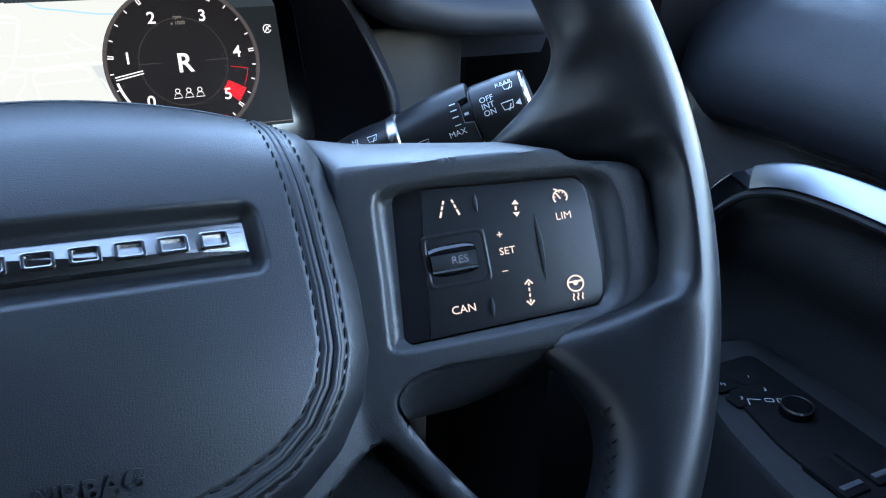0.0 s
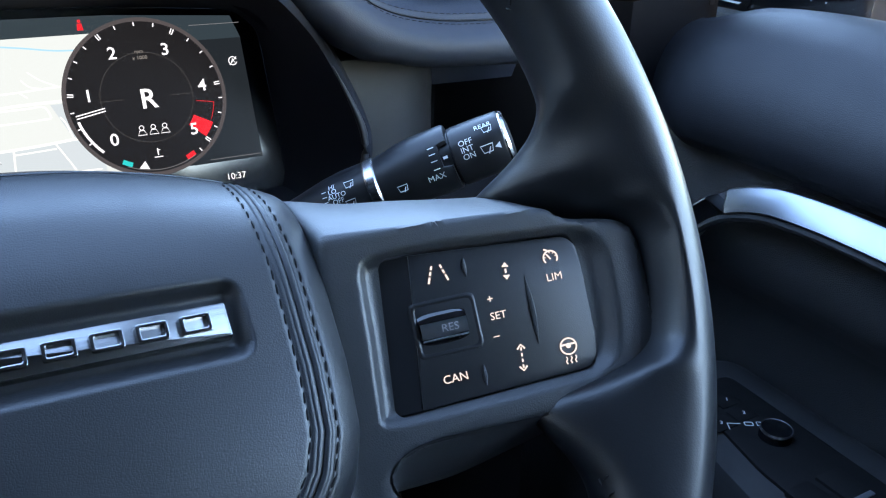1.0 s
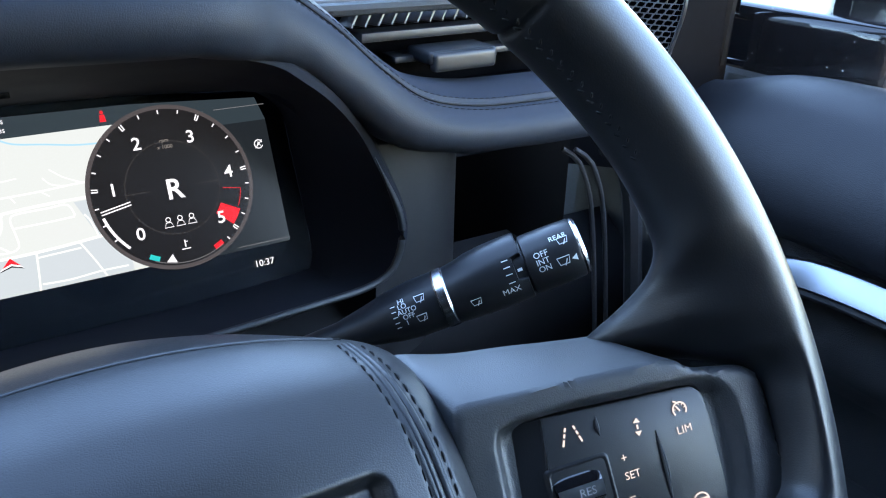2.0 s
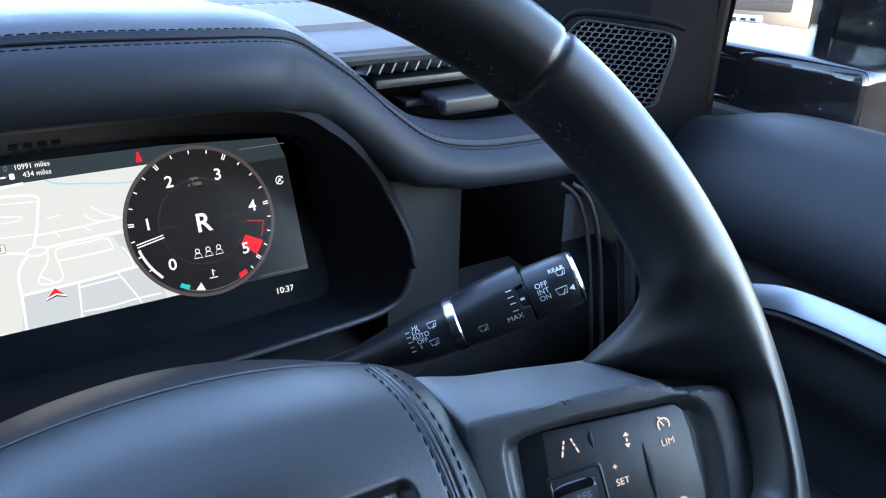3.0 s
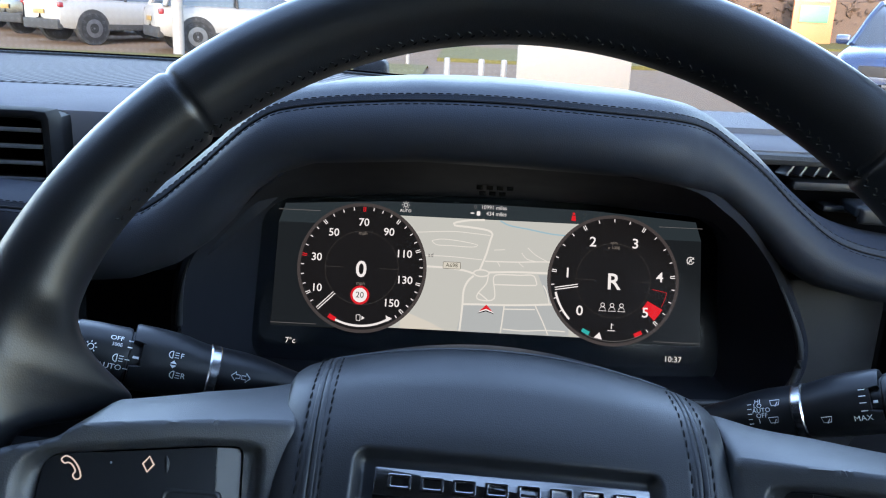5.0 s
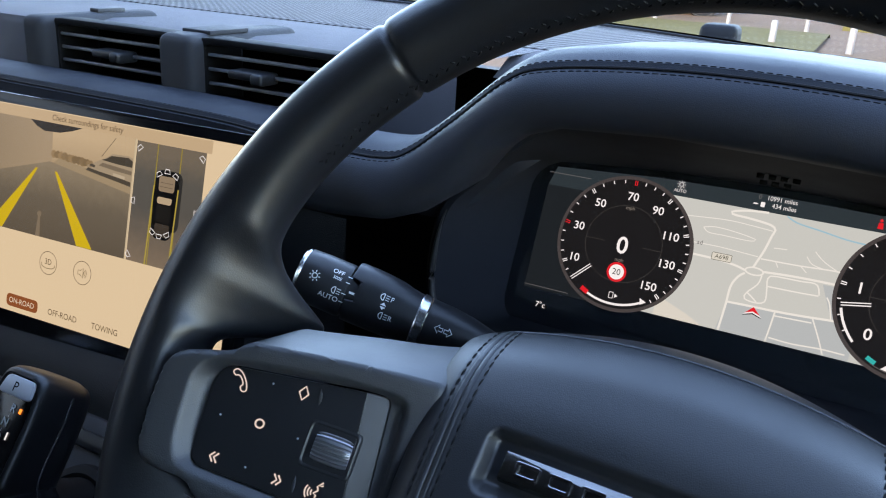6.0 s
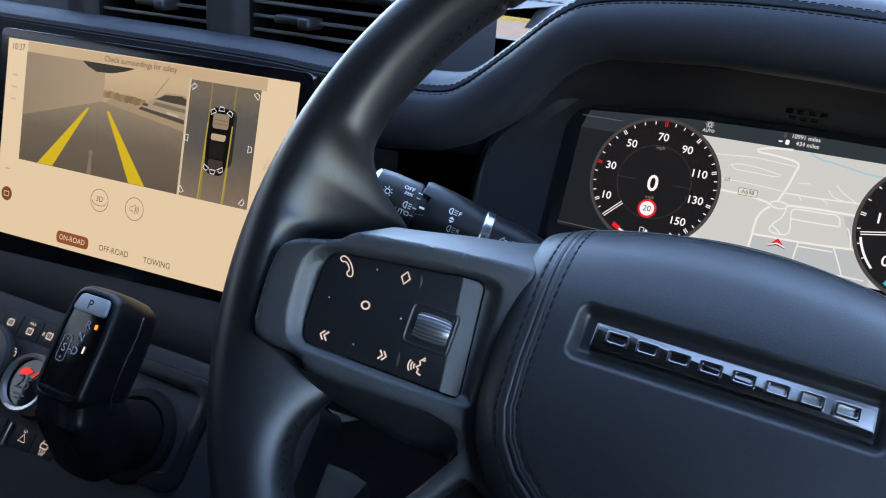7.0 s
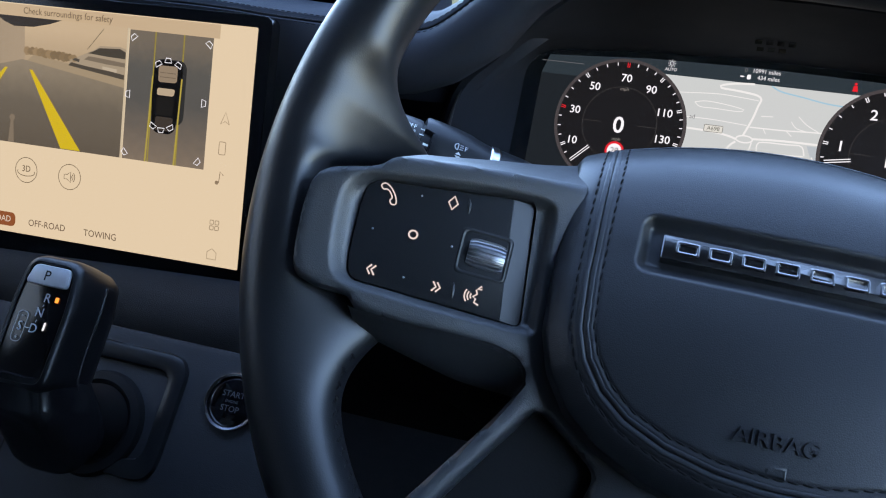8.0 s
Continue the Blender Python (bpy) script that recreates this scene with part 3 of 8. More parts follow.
def moulding(side):
    """The satin moulding of one side in one piece: hub surround, spoke with the pad's sunk bed, and the lower spoke."""
    out = [Vector((q.x, q.y)) for q in resample(rounded(mirrored(SPOKE, side), 0.003, 3), 520)]
    hole = [Vector((q.x, q.y)) for q in resample(inset2(rounded(mirrored(PAD, side), 0.0022, 3), -0.0005), 200)]
    bed = rounded(mirrored(POCKET, side), 0.003, 3)
    pts = list(out) + list(hole)
    for d in (0.0003, 0.0008, 0.0016, 0.0026):
        pts += inset2(out, d)
    for d in (-0.0004, -0.0012):
        pts += inset2(hole, d)
    for d in (-0.0008, 0.0, 0.0010, 0.0020, 0.0030):
        pts += inset2([Vector((q.x, q.y)) for q in resample(bed, 160)], d)
    us, vs = [q.x for q in out], [q.y for q in out]
    nu, nv = int((max(us) - min(us)) / 0.0019), int((max(vs) - min(vs)) / 0.0019)
    pts += [Vector((min(us) + 0.0019 * i + 0.0009 * (j % 2), min(vs) + 0.0019 * j)) for i in range(nu) for j in range(nv)]
    inb, inh = gap_to(pts, out), gap_to(pts, hole)
    n0, n1 = len(out), len(out) + len(hole)
    keep = [i for i in range(len(pts)) if i < n1 or (inb[i] > 0.00025 and inh[i] < -0.0003)]
    pts = [pts[i] for i in keep]
    ring = lambda a, b: [(i, i + 1 if i + 1 < b else a) for i in range(a, b)]
    verts, _, tris, origin, _, _ = geometry.delaunay_2d_cdt(pts, ring(0, n0) + ring(n0, n1), [], 0, 1e-7)
    mids = [sum((verts[i] for i in t), Vector((0, 0))) / 3 for t in tris]
    mb_, mh_ = gap_to(mids, out), gap_to(mids, hole)
    d_out, d_bed = gap_to(verts, out), gap_to(verts, bed)
    bm = bmesh.new()
    made = []
    for q, d, e in zip(verts, d_out, d_bed):
        d = max(0.0, d)
        r = 0.0026 - 0.0016 * smooth01(0.020, 0.026, q.y) * (1 - smooth01(0.138, 0.152, abs(q.x)))
        roll = r - math.sqrt(max(0.0, r * r - (r - d) ** 2)) if d < r else 0.0
        dip = 0.0042 * smooth01(-0.0006, 0.0046, e)
        made.append(bm.verts.new((q.x, q.y, spoke_n(q.x) + 0.0042 - roll - dip)))
    for t, a, b in zip(tris, mb_, mh_):
        if a > 0 and b < 0:
            bm.faces.new([made[i] for i in t])
    first = {o: i for i, os in enumerate(origin) for o in os}
    def skirt(a, b, rows):
        last = [made[first[i]] for i in range(a, b)]
        for shift in rows:
            nxt = [bm.verts.new(v.co + shift(Vector((v.co.x, v.co.y)), k)) for k, v in enumerate(last)]
            for k in range(len(last)):
                j = (k + 1) % len(last)
                bm.faces.new((last[k], nxt[k], nxt[j], last[j]))
            last = nxt
    def ledge(q):
        """How far the ledge on top of the spoke reaches back."""
        a = abs(q.x)
        if q.y < 0.024 or a > 0.148:
            return 0.0
        return (0.0132 - 0.0030 * smooth01(0.095, 0.140, a) + 0.005 * (1 - smooth01(0.068, 0.100, a))) * (1 - smooth01(0.1435, 0.1475, a))
    raw = [ledge(q) for q in out]
    kinds = [sum(raw[(k + o) % n0] for o in range(-5, 6)) / 11 for k in range(n0)]
    def step(share, drop, ledge_drop):
        return lambda q, k: Vector((0.0, kinds[k] * share, -(drop + (ledge_drop - drop) * min(1.0, kinds[k] / 0.008))))
    skirt(0, n0, [step(0.03, 0.0012, 0.0006), step(0.40, 0.0040, 0.0105), step(0.47, 0.0046, 0.0130), step(0.10, 0.0022, 0.0040), step(-0.25, 0.0050, 0.0040), step(-0.5, 0.0010, 0.0010)])
    skirt(n0, n1, [lambda q, k: Vector((0, 0, -0.005))])
    bm.normal_update()
    if sum(f.normal.z * f.calc_area() for f in bm.faces) < 0:
        flip(bm)
    bmesh.ops.recalc_face_normals(bm, faces=bm.faces)
    if sum(f.normal.z * f.calc_area() for f in bm.faces) < 0:
        flip(bm)
    return part("spoke", bm, SATIN, wheel, "satin dark grey plastic spoke moulding", crease=46)


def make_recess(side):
    """The stepped pocket between lower spoke and hub surround, shade put in its colour."""
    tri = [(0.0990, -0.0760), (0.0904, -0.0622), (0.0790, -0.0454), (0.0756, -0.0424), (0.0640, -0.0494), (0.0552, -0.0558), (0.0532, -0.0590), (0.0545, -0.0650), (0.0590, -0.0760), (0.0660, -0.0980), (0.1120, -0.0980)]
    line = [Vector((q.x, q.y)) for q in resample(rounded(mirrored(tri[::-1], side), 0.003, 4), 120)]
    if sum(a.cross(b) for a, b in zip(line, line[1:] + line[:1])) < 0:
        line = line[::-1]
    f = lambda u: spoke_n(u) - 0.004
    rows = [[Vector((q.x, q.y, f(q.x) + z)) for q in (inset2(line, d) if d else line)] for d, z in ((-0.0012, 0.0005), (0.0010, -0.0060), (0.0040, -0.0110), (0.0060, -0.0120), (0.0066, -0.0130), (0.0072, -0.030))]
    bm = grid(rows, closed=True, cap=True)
    return part("spoke_recess", bm, DEEP, wheel, "stepped recess beside the lower spoke, darkened for its shade")


def legend(name, bm, panel, f, lift=0.0004, mat=None, label="white backlit symbol"):
    for vert in bm.verts:
        vert.co.z += f(vert.co.x, vert.co.y) + lift
    part(name, bm, mat or LIT_ICON, panel, label, smooth=False)




def make_pad(side):
    """The switch pad: a flat field, and beside the hub a strip that tilts away."""
    main = [(0.0953, -0.01515)] + PAD[1:7] + [(0.1000, 0.03025)]
    strip = [PAD[0], (0.0956, -0.01515), (0.1003, 0.03025), PAD[8]]
    turn = 1 if side > 0 else -1
    f = tint_bump()
    pad = part("switch_pad", slab(rounded(mirrored(main, side), [0.0003, 0.002, 0.002, 0.002, 0.002, 0.002, 0.003, 0.0003][::turn], 4), -0.006, 0.0012, 0.0004, f), PANEL, wheel, "matt black switch pad with backlit symbols")
    part("pad_strip", slab(rounded(mirrored(strip, side), [0.002, 0.0002, 0.0002, 0.002][::turn], 3), -0.006, 0.00115, 0.0002, lambda u, v: spoke_n(u) - 0.30 * max(0.0, 0.0965 + 0.0045 * (v + 0.015) / 0.045 - abs(u))), PANEL, pad, "tilted inner strip", smooth=False)
    return pad


def back_body():
    """The dark body behind the spokes and hub."""
    rows = []
    for z, r, vs in ((-0.024, 0.070, 0.9), (-0.034, 0.074, 0.92), (-0.060, 0.066, 0.95), (-0.085, 0.055, 1.0)):
        rows.append([Vector((r * 1.02 * math.cos(k * math.tau / 40), -0.004 + vs * 0.72 * r * math.sin(k * math.tau / 40), z)) for k in range(40)])
    return grid(rows, closed=True, cap=True)


part("back_shell", back_body(), DEEP, wheel, "black plastic shell behind the hub")
pads = {}
for side in (1, -1):
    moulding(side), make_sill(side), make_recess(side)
    pads[side] = make_pad(side)
PF = lambda u, v: spoke_n(u) + 0.0012


def roller(panel, cx, cy, w, h, ribbed, label):
    pocket = ring_plate(aligned(rect(w + 0.0050, h + 0.0058, 0.0024, cx, cy), 80, (cx, cy)), aligned(rect(w + 0.0014, h + 0.0020, 0.0012, cx, cy), 80, (cx, cy)), -0.002, 0.0003, 0.0009, PF, wall=-0.004)
    frame_part = part("roller_frame", pocket, PANEL, panel, "black bevelled frame round the roller")
    floor_z = PF(cx, cy) - 0.0034
    part("roller_well", flat(rect(w + 0.0016, h + 0.0022, 0.001, cx, cy), floor_z), DEEP, panel)
    rows, n = [], 144 if ribbed else 72
    r = h * 0.56
    m_rows = 8
    for i in range(m_rows + 1):
        x = -w / 2 + w * i / m_rows
        k = 1 - 0.12 * (abs(i / m_rows * 2 - 1)) ** 4
        row = []
        for q in range(n):
            a = q * math.tau / n
            rr = r * k
            if ribbed:
                rr -= 0.00075 * (1 if q % 6 < 3 else 0)
            row.append(Vector((x, rr * math.sin(a), rr * math.cos(a) * 0.8)))
        rows.append(row)
    bm = grid(rows, closed=True, cap=True)
    tilt = math.degrees(math.atan(0.32)) * (-1 if cx > 0 else 1)
    moved(bm, Matrix.Translation((cx, cy, PF(cx, cy) - r * 0.8 + (0.0022 if ribbed else 0.0016))) @ pose(0, 0, 0, 0, tilt, 0))
    return part("roller", bm, GLOSS if not ribbed else material("ribbed dark metal", (0.27, 0.272, 0.28), 0.32, 0.9), panel, label)


# cruise control side
p1 = pads[1]
ro = roller(p1, 0.1071, 0.0075, 0.0146, 0.0116, False, "gloss black roller with a dark chrome bar")
RB = 0.0116 * 0.56
DIM_LEGEND = material("engraved grey legend", (0.30, 0.30, 0.31), 0.5, var=0.0)
bar = grid([[Vector((x, (RB + 0.00012) * math.sin(radians(a)), (RB + 0.00012) * 0.8 * math.cos(radians(a)))) for a in range(-24, 17, 4)] for x in (-0.0071, -0.0068, 0.0068, 0.0071)])
flip(bar) if sum(f.normal.z for f in bar.faces) < 0 else None
moved(bar, Matrix.Translation((0.1071, 0.0075, PF(0.1071, 0.0075) - RB * 0.8 + 0.0016)) @ pose(0, 0, 0, 0, -17.7, 0))
part("roller_bar", bar, material("dark satin metal", (0.13, 0.135, 0.145), 0.3, 0.9), p1, "dark satin metal bar across the roller")
# Chrome strip added as the bright highlight line below the bar.
edge = grid([[Vector((x, (RB + 0.0002) * math.sin(radians(a)), (RB + 0.0002) * 0.8 * math.cos(radians(a)))) for a in range(-32, -25, 2)] for x in (-0.0071, 0.0, 0.0071)])
flip(edge) if sum(f.normal.z for f in edge.faces) < 0 else None
moved(edge, Matrix.Translation((0.1071, 0.0075, PF(0.1071, 0.0075) - RB * 0.8 + 0.0016)) @ pose(0, 0, 0, 0, -17.7, 0))
part("roller_highlight", edge, CHROME, p1, "thin chrome strip for the highlight under the roller bar")
legend("legend", words("RES", 0.0024, 0.1071, 0.0070), p1, lambda u, v: PF(u, 0.0) + 0.0017 - RB * 0.8 + 0.8 * math.sqrt(max(0.0, RB * RB - (v - 0.0075) ** 2)), mat=DIM_LEGEND, label="engraved legend")
for txt, x, y, s in (("SET", 0.1222, 0.0072, 0.0023), ("LIM", 0.1411, 0.0150, 0.0024), ("CAN", 0.1063, -0.0080, 0.0025), ("+", 0.1208, 0.0124, 0.0026), ("–", 0.1204, 0.0014, 0.0026)):
    legend("legend", words(txt, s, x, y, bold=0.002 if "M" not in txt else 0.0), p1, PF)
lane = joined(*[stroke([(x0 + (x1 - x0) * a, 0.0207 + 0.0050 * a), (x0 + (x1 - x0) * b, 0.0207 + 0.0050 * b)], 0.0006) for x0, x1 in ((0.1044, 0.1062), (0.1102, 0.1086)) for a, b in ((0.0, 0.36), (0.46, 0.68), (0.78, 1.0))])
legend("lane_symbol", lane, p1, PF)
def arrows(x0, y0, x1, y1, s, dashes):
    """A dashed line with an open arrow head at both ends."""
    a, b = Vector((x0, y0)), Vector((x1, y1))
    d = (b - a).normalized()
    n = Vector((-d.y, d.x))
    bits = [stroke([q + sg * d * s + n * s * 0.9, q, q + sg * d * s - n * s * 0.9], 0.00055) for q, sg in ((a, 1), (b, -1))]
    gap = (b - a).length / (2 * dashes + 1)
    bits += [stroke([a + d * gap * (2 * k + 0.9), a + d * gap * (2 * k + 2.1)], 0.0005) for k in range(dashes)]
    return joined(*bits)


legend("gap_symbol", joined(flat([(0.1261, 0.0212), (0.1283, 0.0209), (0.1274, 0.0225)]), flat([(0.1260, 0.0187), (0.1270, 0.0171), (0.1282, 0.0185)]), stroke([(0.1271, 0.0192), (0.1272, 0.0205)], 0.0006)), p1, PF)
legend("distance_symbol", arrows(0.1267, -0.0027, 0.1261, -0.0104, 0.0013, 4), p1, PF)
legend("speed_symbol", joined(stroke(arc(0.1412, 0.0210, 0.0021, -40, 220), 0.0005), stroke([(0.1412, 0.0205), (0.1402, 0.0222)], 0.0005), stroke([(0.1396, 0.0238), (0.1406, 0.0233)], 0.0005), *[stroke([(0.1412 + 0.0013 * math.cos(a), 0.0210 + 0.0013 * math.sin(a)), (0.1412 + 0.002 * math.cos(a), 0.0210 + 0.002 * math.sin(a))], 0.0003) for a in (0.2, 0.9, 1.6, 2.3, 3.0)]), p1, PF)
legend("heated_wheel_symbol", joined(stroke(arc(0.1406, -0.0064, 0.0024, 0, 360, 30), 0.0005), stroke([(0.1383, -0.0058), (0.1429, -0.0058)], 0.0006), disc(0.1406, -0.0062, 0.0008), *[stroke([(0.1393 + k * 0.0014, -0.0094), (0.1395 + k * 0.0014, -0.0101), (0.1390 + k * 0.0014, -0.0108), (0.1393 + k * 0.0014, -0.0116)], 0.0004) for k in range(3)]), p1, PF)


def divider(panel, pts, w):
    line = spline([(x, y, PF(x, y) + 0.0001) for x, y in pts], 14)
    rad = [w * (0.15 + math.sin(math.pi * i / 13)) for i in range(14)]
    part("divider_rib", tube(line, rad, 8), SATIN, panel, "raised divider rib")


divider(p1, [(0.1159, 0.0262), (0.1156, 0.0236), (0.1157, 0.0206)], 0.0006)
divider(p1, [(0.1325, 0.0172), (0.1328, 0.0066), (0.1322, -0.0038)], 0.0007)
divider(p1, [(0.1151, -0.0060), (0.1149, -0.0090), (0.1147, -0.0121)], 0.0006)

# phone and audio side
p2 = pads[-1]
roller(p2, -0.1057, 0.0056, 0.0132, 0.0112, True, "ribbed metal volume roller")
legend("phone_symbol", stroke([(p.x, p.y) for p in spline([(-0.1442, 0.0198, 0), (-0.1430, 0.0209, 0), (-0.1408, 0.0198, 0), (-0.1388, 0.0172, 0), (-0.1381, 0.0148, 0), (-0.1394, 0.0142, 0), (-0.1403, 0.0154, 0), (-0.1398, 0.0166, 0), (-0.1410, 0.0184, 0), (-0.1422, 0.0190, 0), (-0.1432, 0.0187, 0)], 48, True)], 0.00045, closed=True), p2, PF)
legend("diamond_symbol", stroke([(-0.1197, 0.0230), (-0.1181, 0.0206), (-0.1197, 0.0182), (-0.1213, 0.0206)], 0.0006, closed=True), p2, PF)
legend("circle_symbol", stroke(arc(-0.1300, 0.0060, 0.0014, 0, 360, 24), 0.0006), p2, PF)
for x, d in ((-0.1402, -1), (-0.1185, 1)):
    legend("skip_symbol", joined(*[stroke([(x - 0.0005 * d + o * d, -0.0078), (x + 0.0008 * d + o * d, -0.0095), (x - 0.0005 * d + o * d, -0.0112)], 0.0006) for o in (-0.0007, 0.0007)]), p2, PF)
legend("voice_symbol", joined(stroke([(-0.1036, -0.0052), (-0.1049, -0.0066), (-0.1033, -0.0062)], 0.0006), stroke([(-0.1052, -0.0068), (-0.1046, -0.0082), (-0.1058, -0.0094), (-0.1048, -0.0099), (-0.1050, -0.0113), (-0.1034, -0.0118)], 0.0006), *[stroke(arc(-0.1052, -0.0092, r, 150, 222, 8), 0.0005) for r in (0.0015, 0.0025, 0.0035)]), p2, PF)
for x, y in ((-0.1305, 0.0201), (-0.1434, 0.0044), (-0.1167, 0.0056), (-0.1296, -0.0092)):
    part("dot", moved(lathe([(0.00001, 0.0004), (0.0003, 0.0003), (0.0004, 0.0)], 10), Matrix.Translation((x, y, PF(x, y)))), GREY_INK, p2)
divider(p2, [(-0.1149, 0.0238), (-0.1142, 0.0211), (-0.1140, 0.0183)], 0.0006)
divider(p2, [(-0.1131, -0.0062), (-0.1128, -0.0090), (-0.1124, -0.0118)], 0.0006)


# ---- dashboard ----
SEAM = [(-0.95, -0.108, 1.3135), (-0.60, -0.108, 1.3125), (-0.35, -0.108, 1.3125), (-0.28, -0.110, 1.3105), (-0.225, -0.116, 1.3100), (-0.190, -0.120, 1.312), (-0.174, -0.120, 1.3185), (-0.150, -0.120, 1.338), (-0.122, -0.120, 1.362),
        (-0.100, -0.120, 1.3705), (-0.05, -0.119, 1.3755), (0.0, -0.117, 1.376), (0.06, -0.110, 1.3725), (0.09, -0.102, 1.3695), (0.108, -0.090, 1.3645), (0.122, -0.084, 1.3565), (0.144, -0.080, 1.341), (0.167, -0.080, 1.3205),
        (0.191, -0.080, 1.304), (0.222, -0.080, 1.2965), (0.260, -0.080, 1.2945), (0.315, -0.080, 1.294)]
LOWER = [(-0.95, 1.268), (-0.40, 1.268), (-0.263, 1.268), (-0.228, 1.271), (-0.188, 1.277), (-0.165, 1.286), (-0.146, 1.300), (-0.125, 1.325), (-0.11, 1.3365), (-0.093, 1.3425), (-0.04, 1.3455), (0.01, 1.344), (0.07, 1.3405), (0.102, 1.334), (0.123, 1.324),
         (0.152, 1.298), (0.165, 1.287), (0.180, 1.279), (0.214, 1.272), (0.265, 1.269), (0.315, 1.268)]
dash = thing("dashboard", "dark leather and plastic dashboard with a stitched hood over the dials", "dashboard")
LINE = spline(SEAM, 420)


def over_dials(x):
    return smooth01(-0.14, -0.09, x) * (1 - smooth01(0.085, 0.125, x))


def make_dash_pad():
    rows = []
    for p in LINE:
        lo = lerp_table(p.x, LOWER)
        w = over_dials(p.x)
        back = 0.045 + 0.16 * w
        drop = p.z - lo
        row = [p + Vector((0, back + 0.02, -0.05)), p + Vector((0, back, -0.012 - 0.006 * w)), p + Vector((0, 0.6 * back, 0.004)), p + Vector((0, 0.030, 0.0085)), p + Vector((0, 0.018, 0.0082)), p + Vector((0, 0.009, 0.0062)), p + Vector((0, 0.0045, 0.0042)),
               p + Vector((0, 0.0024, 0.0034)), p + Vector((0, 0.0012, 0.0012)), p, p + Vector((0, -0.0015, -0.0004)), p + Vector((0, -0.0038 * (0.4 + 0.6 * smooth01(-0.29, -0.20, p.x)), -0.0016)), p + Vector((0, -0.0075 * (0.25 + 0.75 * smooth01(-0.29, -0.20, p.x)), -0.0050))]
        bulge = 0.25 + 0.75 * smooth01(-0.29, -0.20, p.x)
        for f, o in ((0.30, -0.0105), (0.45, -0.0118), (0.60, -0.0118), (0.75, -0.0100), (0.88, -0.0062), (0.96, -0.0015), (1.0, 0.005)):
            row.append(Vector((p.x, p.y + (o * bulge if o < 0 else o), p.z - drop * f)))
        row.append(Vector((p.x, p.y + 0.030, lo + 0.001)))
        row.append(Vector((p.x, p.y + 0.075, lo + 0.002 - 0.016 * w)))
        rows.append(row)
    bm = grid(rows)
    flip(bm) if sum(f.normal.z for f in bm.faces) < 0 else None
    return bm


pad = part("dash_pad", make_dash_pad(), DASH_LEATHER, dash, "navy-black leather hood and pad with a double stitched seam")
# A thin dark cord draws the shade of the seam's groove.
part("pad_seam_shade", tube([p + Vector((0, 0.0004, 0.0008)) for p in LINE[60:]], 0.0007, 6), RIM_THREAD, pad, "dark line between the rows of stitches, for the groove's shade")
for dy, dz in ((0.0030, 0.0036), (-0.0024, -0.0009)):
    part("pad_stitching", stitches([p + Vector((0, dy, dz)) for p in LINE[60:]], (0, -0.6, 0.8), 0.0039, 0.0030, 0.00026), THREAD, pad, "row of dark stitches")

# the shroud round the dials
FACE = pose(0, 0, 1.25, 71, 0, 0)
RIMLINE = [(-0.186, 1.236), (-0.176, 1.274), (-0.150, 1.300), (-0.125, 1.325), (-0.093, 1.3405), (0, 1.3435), (0.093, 1.337), (0.125, 1.322), (0.152, 1.297), (0.172, 1.268), (0.1865, 1.235), (0.184, 1.212), (0.170, 1.2005), (0.13, 1.197), (0, 1.193), (-0.13, 1.195), (-0.172, 1.198), (-0.184, 1.210)]
GLASS = [(-0.150, -0.062), (0.150, -0.062), (0.155, -0.052), (0.152, 0.034), (0.140, 0.046), (0.07, 0.0515), (0, 0.053), (-0.07, 0.0515), (-0.140, 0.046), (-0.152, 0.034), (-0.155, -0.052)]


def make_shroud():
    front = spline([(x, -0.062 - 0.03 * smooth01(1.25, 1.34, z), z) for x, z in RIMLINE], 140, closed=True)
    inner2 = aligned([(p[0], p[1]) for p in rounded(GLASS, 0.012, 5)], 400, (0, 0))
    back = []
    for p in front:
        a = math.atan2((p.z - 1.262), p.x)
        q = min(inner2, key=lambda g: abs((math.atan2(g.y + 0.005, g.x) - a + math.pi) % math.tau - math.pi))
        back.append(FACE @ Vector((q.x, q.y, 0.0)))
    mid = Vector((0, 0, 1.262))
    out = [p + Vector(((p.x) * 0.035, 0.004, (p.z - 1.262) * 0.05)) for p in front]
    lip = [p + Vector((0, -0.0035, 0)) for p in front]
    far = [p + Vector((0, 0.10, 0)) for p in out]
    return grid([far, out, [o.lerp(l, 0.6) + Vector((0, -0.0015, 0)) for o, l in zip(out, lip)], [l + Vector((-l.x * 0.012, 0.001, -(l.z - 1.262) * 0.015)) for l in lip],
                 [l.lerp(b, 0.3) for l, b in zip(lip, back)], [l.lerp(b, 0.7) for l, b in zip(lip, back)], back], closed=True)


cluster = thing("instrument_cluster", "lit digital instrument cluster with two round dials and a map", "instrument cluster")
part("shroud", make_shroud(), material("matt black shroud", (0.017, 0.0192, 0.0260), 0.8, spec=0.1, grain=0.25, scale=1500), cluster, "matt black shroud round the dials")
LIP = spline([(x * 0.992, -0.066 - 0.03 * smooth01(1.25, 1.34, z), 1.262 + (z - 1.262) * 0.988) for x, z in RIMLINE], 160, closed=True)
top = max(range(len(LIP)), key=lambda i: LIP[i].z)
low = [p for p in LIP[top:] + LIP[:top] if p.z < 1.276]
bm = tube(low, [0.0021 * min(1.0, 0.15 + i / 8, 0.15 + (len(low) - 1 - i) / 8) for i in range(len(low))], 10)
part("shroud_lip", bm, SATIN, cluster, "satin rounded lip of the shroud")
